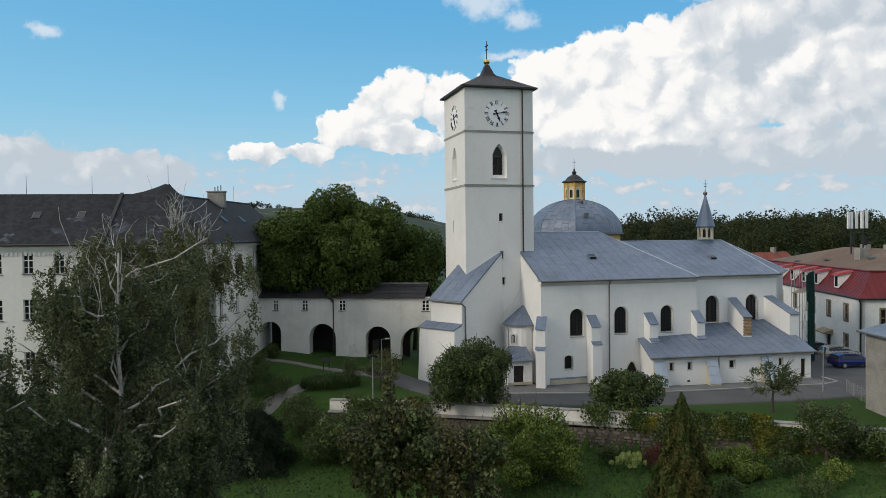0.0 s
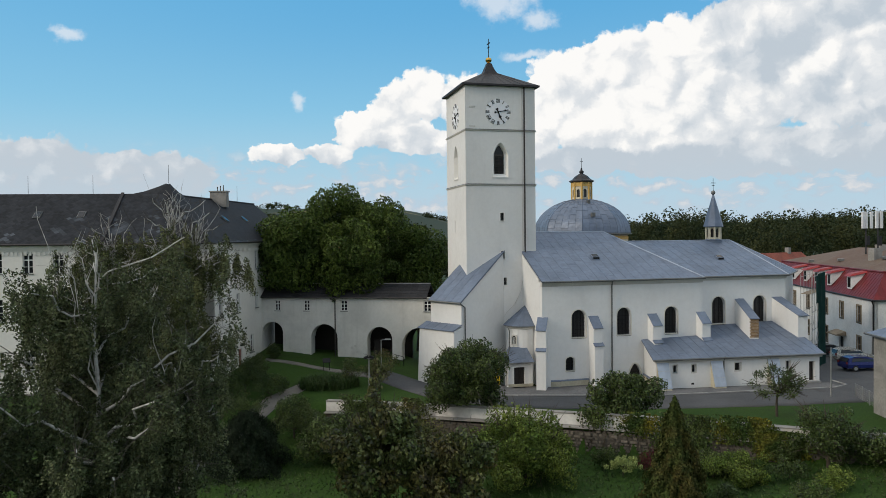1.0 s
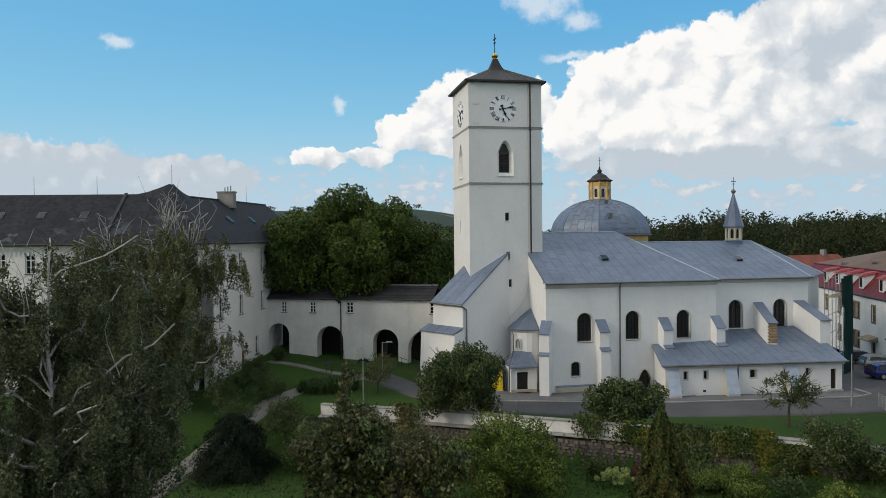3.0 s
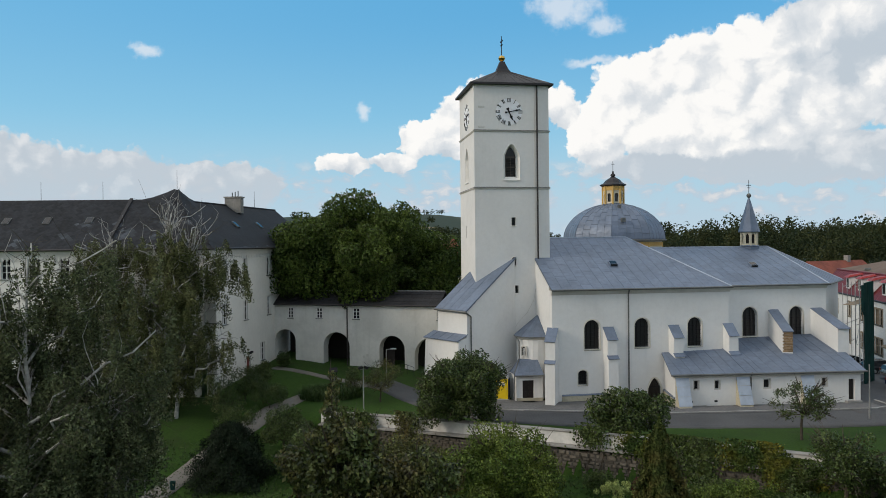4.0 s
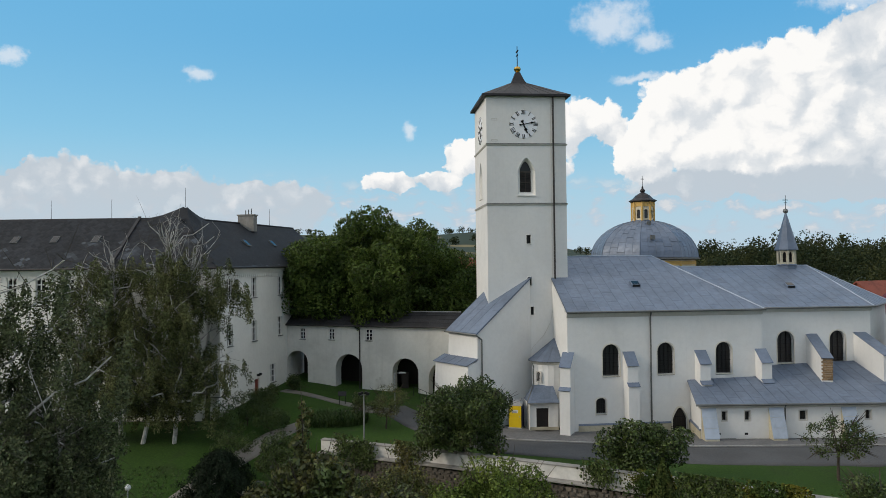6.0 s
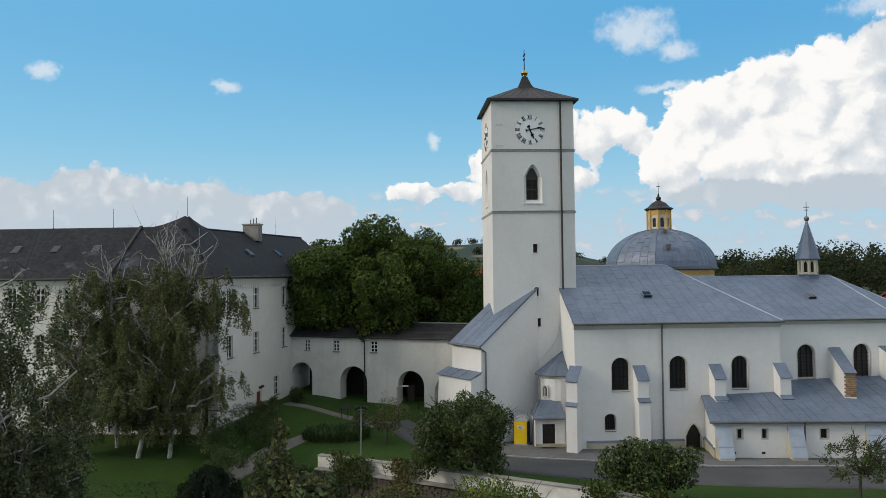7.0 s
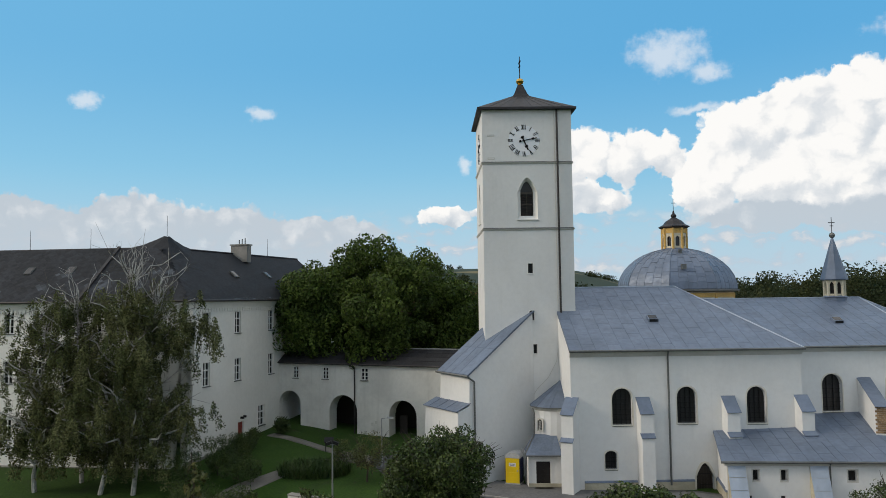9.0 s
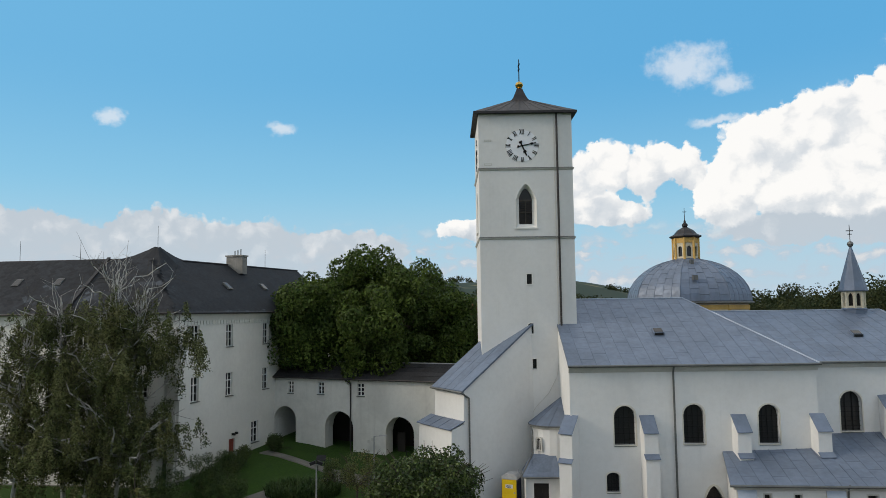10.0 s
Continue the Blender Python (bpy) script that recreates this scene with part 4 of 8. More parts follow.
def buttress(foot, out, width, profile, base=0.0, caps=(), mat=None):
    """A stepped buttress. foot: its middle at the wall; out: the way it points; profile: (reach, z) from the foot up."""
    d = Vector((*out, 0)).normalized()
    s = Vector((-d.y, d.x, 0)) * width / 2
    f = Vector((*foot, 0))
    pts = [(-0.15, base)] + list(profile) + [(-0.15, profile[-1][1])]
    bm = bmesh.new()
    hull(bm, [f + d * r - s + Vector((0, 0, z)) for r, z in pts], [f + d * r + s + Vector((0, 0, z)) for r, z in pts])
    b = part("buttress", bm, mat or M_PLASTER, church)
    for (r0, z0), (r1, z1) in caps:
        a, c = f + d * r0 + Vector((0, 0, z0)), f + d * r1 + Vector((0, 0, z1))
        t = (c - a).normalized()
        n = t.cross(s.normalized())
        if n.z < 0:
            n = -n
        a = a - t * 0.08
        k = s * (1 + 0.12 / width)
        bm = bmesh.new()
        hull(bm, [a - k, a + k, c + k, c - k], [a - k + n * 0.05, a + k + n * 0.05, c + k + n * 0.05, c - k + n * 0.05])
        part("cap", bm, M_ZINC, b, "zinc cap")
    return b


def buttresses():
    # slender ones along the nave
    for x, lo in ((11.62, 0.0), (18.2, 3.0), (23.85, 3.0)):
        buttress((x, -5.8), (0, -1), 0.95, [(1.35, lo), (1.35, 4.22), (1.08, 4.40), (1.08, 6.0), (0.0, 7.0)], lo - 0.3,
                 [((1.40, 4.19), (1.03, 4.45)), ((1.15, 5.94), (0.0, 7.0))])
    # diagonal one on the nave's western corner
    buttress((6.25, -5.72), (-0.5, -0.87), 0.92, [(1.5, 0.0), (1.5, 4.0), (1.28, 4.15), (1.28, 6.0), (0.0, 7.05)], -0.3,
             [((1.55, 3.97), (1.24, 4.19)), ((1.35, 5.94), (0.0, 7.05))])
    # raking ones over the annexe: brick faced, and the great one on the choir's corner
    buttress((30.1, -3.6), (-0.25, -0.97), 0.9, [(4.0, 3.6), (4.0, 6.35), (0.0, 8.0)], 3.6, [((4.1, 6.28), (0.0, 8.0))])
    buttress((34.9, -3.6), (-0.057, -1), 1.15, [(4.4, 0.0), (4.4, 6.5), (0.0, 8.05)], -0.3, [((4.5, 6.44), (0.0, 8.05))])
    f = Face((28.66, -7.37), (29.54, -7.59))
    rng = random.Random(4)
    for row in range(13):
        for col in range(4):
            u0 = -0.02 + col * 0.25 + (0.12 if row % 2 else 0)
            u1 = min(u0 + 0.235, 0.91)
            u0 = max(u0, -0.02)
            if u1 - u0 > 0.05:
                bm = bmesh.new()
                f.block(bm, u0, u1, 4.3 + row * 0.155, 4.3 + row * 0.155 + 0.14, -0.03 - rng.random() * 0.012, 0.02)
                part("brick", bm, M_BRICK, church)


buttresses()


def annexe():
    """The low lean-to along nave and choir, with its raking buttresses, slits and door."""
    a, b = (16.35, -9.74), (33.75, -11.33)
    f = Face(a, b)
    slits = [(18.10, 18.46), (20.04, 20.41), (24.62, 25.19), (30.17, 30.59)]
    holes, door = [], (f.u_of(32.62, -11.2), f.u_of(33.22, -11.25), 0.3, 2.24)
    for x0, x1 in slits:
        holes.append(rect(f.u_of(x0, -10.2), f.u_of(x1, -10.2) + 0.05, 1.62, 2.38))
    bm = bmesh.new()
    f.slab(bm, rect(0, f.length, -0.3, 2.95), holes + [rect(*door)], 0, 0.5)
    part("wall", bm, M_PLASTER, church)
    for h in holes:
        u0, u1, z0, z1 = h[0][0], h[1][0], h[0][1], h[2][1]
        bm = bmesh.new()
        f.block(bm, u0 - 0.01, u1 + 0.01, z0 - 0.01, z1 + 0.01, 0.34, 0.38)
        w = part("slit_window", bm, M_LEADED, church)
        bm = bmesh.new()
        f.slab(bm, grow(h, 0.09), [h], -0.015, 0.04)
        part("surround", bm, M_TRIM, w)
        for k in range(2):
            u = u0 + (u1 - u0) * (k + 1) / 3
            bm = bmesh.new()
            f.block(bm, u - 0.012, u + 0.012, z0, z1, 0.22, 0.25)
            part("bar", bm, M_IRON, w)
    bm = bmesh.new()
    f.block(bm, door[0] - 0.01, door[1] + 0.01, door[2], door[3], 0.32, 0.38)
    d = part("vestry_door", bm, M_WOOD, church)
    for k in range(3):
        bm = bmesh.new()
        u = door[0] + (door[1] - door[0]) * k / 3
        f.block(bm, u + 0.01, u + (door[1] - door[0]) / 3 - 0.01, door[2] + 0.03, door[3] - 0.03, 0.30, 0.32)
        part("plank", bm, M_WOOD, d)
    for k in range(2):
        bm = bmesh.new()
        f.block(bm, door[0] - 0.35 - 0.3 * (1 - k), door[1] + 0.45, -0.05 + 0.17 * k, 0.12 + 0.17 * k, -0.75 + 0.35 * k, 0.05)
        part("step", bm, M_KERB, church)
    for u in (f.u_of(17.7, -10), f.u_of(20.0, -10)):
        bm = bmesh.new()
        f.block(bm, u, u + 0.28, 0.42, 0.60, -0.01, 0.03)
        part("vent", bm, M_IRON, church)
    for p, q in (((17.25, -5.8), a), (b, (35.95, -3.6))):
        g = Face(p, q)
        bm = bmesh.new()
        z = 4.3
        pts = [(0.02, -0.3), (g.length, -0.3), (g.length, 2.95), (0.02, z)]
        if p[0] > 20:
            pts = [(0, -1.5), (g.length, -1.5), (g.length, 5.35), (0, 2.95)]
        g.slab(bm, pts, [], 0, 0.45)
        part("wall", bm, M_PLASTER, church)
        if p[0] < 20:
            bm = bmesh.new()
            hull(bm, [g.at(u, -0.2, d) for u, d in ((0, -0.12), (g.length, -0.12), (g.length, 0.05), (0, 0.05))],
                 [g.at(u, 0.8, d) for u, d in ((0, -0.10), (g.length, -0.10), (g.length, 0.05), (0, 0.05))])
            pl = part("plinth", bm, M_PLINTH, church)
            bm = bmesh.new()
            hull(bm, [g.at(u, 0.805, d) for u, d in ((0, -0.14), (g.length, -0.14), (g.length, 0.0), (0, 0.0))],
                 [g.at(u, z, d) for u, z, d in ((0, 0.83, -0.14), (g.length, 0.83, -0.14), (g.length, 0.94, 0.0), (0, 0.94, 0.0))])
            part("flashing", bm, M_ZINC, pl)
    lean1 = [f.at(-0.45, 3.05, -0.35), f.at(f.u_of(24.1, -10.4), 3.05, -0.35), (24.1, -5.78, 4.56), (17.0, -5.78, 4.40)]
    lean2 = [f.at(f.u_of(24.1, -10.4), 3.05, -0.35), f.at(f.length + 0.35, 3.05, -0.35), (35.8, -3.58, 5.45), (24.1, -3.58, 5.15)]
    for r in (lean1, lean2):
        roof_body(church, r, M_ZINC_SEAM, 0.12)
        sheet_roof(church, r, M_ZINC, M_ZINC_SEAM, 1.0, 2.2, seam=0.02)
    bm = bmesh.new()
    f.block(bm, -0.2, f.length + 0.2, 2.70, 2.92, -0.18, 0.05)
    part("cornice", bm, M_TRIM, church)
    bm = bmesh.new()
    tube(bm, f.at(-0.5, 2.99, -0.42), f.at(f.length + 0.4, 2.99, -0.42), 0.085, 0.085, 8)
    part("gutter", bm, M_GUTTER, church)
    bm = bmesh.new()
    u = f.u_of(23.35, -10.4)
    pipe(bm, [f.at(u, 3.1, -0.4), f.at(u, 2.75, -0.12), f.at(u, 0.9, -0.12)], 0.06)
    part("downpipe", bm, M_GUTTER, church)
    # raking buttresses clad in zinc
    for x in (16.95, 22.6, 28.7):
        u = f.u_of(x, -10.2)
        w = 0.58
        bm = bmesh.new()
        hull(bm, [f.at(u - w, -0.2, 0.1), f.at(u + w, -0.2, 0.1), f.at(u + w, 2.78, 0.1), f.at(u - w, 2.78, 0.1)],
             [f.at(u - w, -0.2, -1.05), f.at(u + w, -0.2, -1.05), f.at(u + w, 2.72, -0.06), f.at(u - w, 2.72, -0.06)])
        k = part("buttress", bm, M_PLINTH, church)
        for j in range(3):
            t0, t1 = j / 3, (j + 1) / 3 - 0.012
            p = lambda uu, t, e: f.at(uu, 0.30 + 2.46 * t, -1.05 * (1 - t * 0.98) + 0.15 * (1 - t) - e)
            bm = bmesh.new()
            hull(bm, [p(u - w - 0.03, t0, 0.0), p(u + w + 0.03, t0, 0.0), p(u + w + 0.03, t1, 0.0), p(u - w - 0.03, t1, 0.0)],
                 [p(u - w - 0.03, t0, 0.05), p(u + w + 0.03, t0, 0.05), p(u + w + 0.03, t1, 0.05), p(u - w - 0.03, t1, 0.05)])
            part("cladding", bm, M_ZINC_LIGHT, k)


annexe()


def porch_turret():
    """Round stair turret in the angle of tower and nave, with a porch before it."""
    c = (5.42, -2.0)
    r = 1.62
    n = 20
    bm = bmesh.new()
    lathe(bm, (*c, -0.3), [(r, 0), (r, 6.1)], n)
    part("turret_wall", bm, M_PLASTER, church)
    bm = bmesh.new()
    lathe(bm, (*c, 5.68), [(r + 0.05, 0), (r + 0.18, 0.16), (r + 0.18, 0.22)], n)
    part("cornice", bm, M_TRIM, church)
    bm = bmesh.new()
    lathe(bm, (*c, 5.93), [(r + 0.32, -0.03), (r + 0.32, 0.05), (r + 0.24, 0.10)], n)
    part("gutter", bm, M_GUTTER, church)
    apex = Vector((6.5, -0.55, 7.95))
    for i in range(n):
        a0, a1 = 2 * math.pi * i / n, 2 * math.pi * (i + 1) / n
        e0 = Vector((c[0] + (r + 0.3) * math.cos(a0), c[1] + (r + 0.3) * math.sin(a0), 6.0))
        e1 = Vector((c[0] + (r + 0.3) * math.cos(a1), c[1] + (r + 0.3) * math.sin(a1), 6.0))
        bm = bmesh.new()
        v = [bm.verts.new(p) for p in (e0, e1, apex)]
        bm.faces.new(v)
        v2 = [bm.verts.new(p - Vector((0, 0, 0.06))) for p in (e0, e1, apex)]
        bm.faces.new(v2[::-1])
        for k in range(3):
            bm.faces.new((v[k], v[(k + 1) % 3], v2[(k + 1) % 3], v2[k]))
        part("turret_roof", bm, M_ZINC, church)
        if i % 2 == 0:
            bm = bmesh.new()
            tube(bm, e0 + Vector((0, 0, 0.01)), apex + Vector((0, 0, 0.01)), 0.022, 0.012, 4)
            part("seam", bm, M_ZINC_SEAM, church)
    # little arched window in the turret
    f = Face((4.02, -3.02), (4.30, -3.33))
    loop = arch(0.0, 0.40, 4.18, 5.02, False)
    bm = bmesh.new()
    f.slab(bm, grow(loop, 0.1), [loop], -0.06, 0.05)
    w = part("turret_window", bm, M_TRIM, church)
    bm = bmesh.new()
    f.slab(bm, loop, [], -0.01, 0.2)
    part("pane", bm, M_LEADED, w)
    for u in (0.13, 0.27):
        bm = bmesh.new()
        f.block(bm, u - 0.012, u + 0.012, 4.18, 4.9, -0.05, -0.02)
        part("bar", bm, M_FRAME, w)
    # porch: walls, door, lean-to roof
    a, b = (2.92, -4.75), (5.45, -4.95)
    f = Face(a, b)
    d = (0.60, 1.69, 0.0, 2.08)
    bm = bmesh.new()
    f.slab(bm, rect(0, f.length, -0.3, 2.6), [rect(*d)], 0, 0.4)
    part("porch_wall", bm, M_PLASTER, church)
    for p, q in ((((2.92, -2.3)), a), (b, (5.45, -3.2))):
        g = Face(p, q)
        bm = bmesh.new()
        g.slab(bm, rect(0, g.length, -0.3, 2.6), [], 0.0, 0.35)
        part("porch_wall", bm, M_PLASTER, church)
    bm = bmesh.new()
    f.block(bm, d[0] - 0.02, d[1] + 0.02, d[2], d[3] + 0.02, 0.25, 0.32)
    door = part("porch_door", bm, M_WOOD, church, "dark double door")
    for k in range(2):
        for z0, z1 in ((0.25, 1.0), (1.1, 2.0)):
            bm = bmesh.new()
            u = d[0] + 0.54 * k
            f.block(bm, u + 0.08, u + 0.46, z0, z1, 0.22, 0.25)
            part("panel", bm, M_WOOD, door)
    bm = bmesh.new()
    f.slab(bm, grow(rect(*d), 0.16), [rect(*d)], -0.03, 0.05)
    part("surround", bm, M_PLASTER, door)
    bm = bmesh.new()
    f.block(bm, d[0] - 0.15, d[1] + 0.15, -0.05, 0.14, -0.5, 0.05)
    part("step", bm, M_KERB, church)
    bm = bmesh.new()
    f.block(bm, 0.02, f.length + 0.02, -0.2, 0.42, -0.07, 0.03)
    part("plinth", bm, M_PLINTH, church)
    roof = [f.at(-0.22, 2.62, -0.4), f.at(f.length + 0.05, 2.62, -0.4), (5.35, -3.5, 3.85), (3.55, -3.1, 3.85)]
    roof_body(church, roof, M_ZINC_SEAM, 0.1)
    sheet_roof(church, roof, M_ZINC, M_ZINC_SEAM, 0.75, 2.5)
    bm = bmesh.new()
    tube(bm, f.at(-0.22, 2.57, -0.45), f.at(f.length + 0.05, 2.57, -0.45), 0.06, 0.06, 8)
    part("gutter", bm, M_GUTTER, church)
    bm = bmesh.new()
    hull(bm, [(2.9, -2.4, 2.55), (2.82, -5.0, 2.55), (3.55, -3.1, 3.80)], [(3.0, -2.4, 2.55), (3.1, -4.9, 2.55), (3.65, -3.1, 3.80)])
    part("porch_cheek", bm, M_ZINC, church)
    bm = bmesh.new()
    pipe(bm, [(3.62, -2.75, 5.85), (3.70, -3.0, 5.5), (3.68, -3.1, 3.9), (2.72, -4.9, 2.75), (2.75, -4.85, 2.4), (2.75, -4.85, 0.3)], 0.055)
    part("downpipe", bm, M_GUTTER, church)


porch_turret()


def corner_buttress():
    """The great raking buttress against the tower's corner, with a zinc roof and a stepped foot."""
    n = Vector((0.85, 0.53, 0))
    t = Vector((0.53, -0.85, 0))
    L = Vector((-3.70, 0.10, 0))
    w = 4.2
    slope = 0.72
    z0 = 8.78

    def at(s, k, z):
        return L + n * s + t * k + Vector((0, 0, z))

    bm = bmesh.new()
    # trimmed against the tower by its own end faces
    right_end = 6.5
    left_end = 4.6
    mid = 3.05
    base = [at(-0.22, -0.12, -0.3), at(-0.22, w + 0.1, -0.3), at(right_end + 0.3, w + 0.1, -0.3), at(mid + 1.5, 1.9, -0.3), at(left_end + 0.3, -0.12, -0.3)]
    top = [at(0, 0, z0), at(0, w, z0), at(right_end + 0.1, w, z0 + (right_end + 0.1) * slope), at(mid + 1.5, 1.9, z0 + (mid + 1.5) * slope), at(left_end + 0.1, 0, z0 + (left_end + 0.1) * slope)]
    hull(bm, base, top)
    part("buttress", bm, M_PLASTER, church)
    up = Vector((0, 0, 0.03))
    roof = [at(-0.25, -0.18, z0 - 0.18 + 0.05), at(-0.25, w + 0.15, z0 - 0.18 + 0.05), at(right_end + 0.2, w + 0.15, z0 + 0.05 + (right_end + 0.2) * slope),
            at(mid + 1.5, 1.9, z0 + 0.05 + (mid + 1.5) * slope), at(left_end + 0.2, -0.18, z0 + 0.05 + (left_end + 0.2) * slope)]
    bm = bmesh.new()
    hull(bm, [p - Vector((0, 0, 0.14)) for p in roof], roof)
    part("roof_deck", bm, M_ZINC_SEAM, church)
    for k0, k1, e0, e1 in ((-0.18, 0.9, 4.5, 4.6), (0.92, 1.9, 4.6, 4.6), (1.92, 3.0, 4.6, 5.6), (3.02, w + 0.15, 5.5, 6.5)):
        for s0, s1 in ((-0.25, 2.4), (2.42, 7)):
            a0, a1 = min(s1, e0), min(s1, e1)
            bm = bmesh.new()
            q = [at(s0, k0, z0 + 0.055 + s0 * slope), at(s0, k1, z0 + 0.055 + s0 * slope), at(a1, k1, z0 + 0.055 + a1 * slope), at(a0, k0, z0 + 0.055 + a0 * slope)]
            hull(bm, q, [p + Vector((0, 0, 0.02)) for p in q])
            part("roof_sheet", bm, M_ZINC, church)
        bm = bmesh.new()
        tube(bm, at(-0.25, k0, z0 + 0.06 - 0.25 * slope), at(e0, k0, z0 + 0.07 + e0 * slope), 0.03, 0.03, 4)
        part("seam", bm, M_ZINC_SEAM, church)
    bm = bmesh.new()
    tube(bm, at(-0.32, -0.25, z0 - 0.2), at(-0.32, w + 0.2, z0 - 0.25), 0.08, 0.08, 8)
    part("gutter", bm, M_GUTTER, church)
    bm = bmesh.new()
    pipe(bm, [at(-0.3, w + 0.1, z0 - 0.25), at(0.35, w + 0.16, z0 - 0.7), at(0.35, w + 0.2, 0.5)], 0.07)
    part("downpipe", bm, M_GUTTER, church)
    # stepped foot
    bm = bmesh.new()
    hull(bm, [at(-1.4, -0.7, -0.3), at(-1.4, w + 0.05, -0.3), at(1.0, w + 0.05, -0.3), at(1.0, -0.7, -0.3)],
         [at(-1.15, -0.6, 5.83), at(-1.15, w + 0.03, 5.83), at(0.6, w + 0.03, 6.38), at(0.6, -0.6, 6.38)])
    part("buttress_foot", bm, M_PLASTER, church)
    bm = bmesh.new()
    q = [at(-1.35, -0.75, 5.81), at(-1.35, w + 0.1, 5.81), at(0.0, w + 0.1, 6.36), at(0.0, -0.75, 6.36)]
    hull(bm, q, [p + Vector((0, 0, 0.06)) for p in q])
    part("cap", bm, M_ZINC, church)
    for k in (0.2, 1.4, 2.6):
        bm = bmesh.new()
        tube(bm, at(-1.35, k, 5.88), at(0, k, 6.44), 0.025, 0.025, 4)
        part("seam", bm, M_ZINC_SEAM, church)


corner_buttress()


def spire():
    c = (33.55, CHOIR_Y)
    s = 8
    tr = math.pi / 8
    bm = bmesh.new()
    lathe(bm, (*c, 13.2), [(1.02, 0), (1.02, 1.15), (1.12, 1.2), (0.92, 1.35)], s, tr)
    t = part("spire_base", bm, M_ZINC, church)
    for i in range(s):
        a = tr + 2 * math.pi * i / s
        bm = bmesh.new()
        tube(bm, (c[0] + 0.86 * math.cos(a), c[1] + 0.86 * math.sin(a), 14.5), (c[0] + 0.86 * math.cos(a), c[1] + 0.86 * math.sin(a), 16.1), 0.13, 0.13, 6)
        part("post", bm, M_CREAM, t)
        f = Face((c[0] + 0.88 * math.cos(a), c[1] + 0.88 * math.sin(a)), (c[0] + 0.88 * math.cos(a + math.pi / 4), c[1] + 0.88 * math.sin(a + math.pi / 4)))
        bm = bmesh.new()
        f.slab(bm, rect(0, f.length, 14.5, 16.15), [arch(0.16, f.length - 0.16, 14.72, 15.85, True, 6)], 0.0, 0.08)
        part("arch_panel", bm, M_CREAM, t)
    bm = bmesh.new()
    lathe(bm, (*c, 14.5), [(0.55, 0), (0.55, 1.6)], s, tr)
    part("louvre_core", bm, M_WOOD, t)
    for i in range(s):
        a0, a1 = tr + 2 * math.pi * i / s, tr + 2 * math.pi * (i + 1) / s
        bm = bmesh.new()
        rows = []
        for r, z in ((1.2, 16.08), (0.82, 16.45), (0.5, 17.9), (0.09, 20.0)):
            rows.append([bm.verts.new((c[0] + r * math.cos(a), c[1] + r * math.sin(a), z)) for a in (a0, a1)])
        for p, q in zip(rows, rows[1:]):
            bm.faces.new((p[0], p[1], q[1], q[0]))
        bm.faces.new((rows[0][0], rows[0][1], rows[-1][1], rows[-1][0]))
        part("spire_side", bm, M_ZINC, t)
    bm = bmesh.new()
    lathe(bm, (*c, 16.0), [(1.16, 0), (1.2, 0.05), (1.2, 0.1)], s, tr)
    part("eave_ring", bm, M_ZINC_SEAM, t)
    bm = bmesh.new()
    lathe(bm, (*c, 19.95), [(0.05, 0), (0.2, 0.1), (0.27, 0.3), (0.2, 0.48), (0.05, 0.56)], 14)
    part("knob", bm, M_GUTTER, t)
    bm = bmesh.new()
    tube(bm, (*c, 20.4), (*c, 22.0), 0.035, 0.03, 6)
    box(bm, c[0] - 0.3, c[1] - 0.03, 21.4, c[0] + 0.3, c[1] + 0.03, 21.47)
    box(bm, c[0] - 0.18, c[1] - 0.03, 21.1, c[0] + 0.18, c[1] + 0.03, 21.16)
    part("cross", bm, M_IRON, t)


spire()


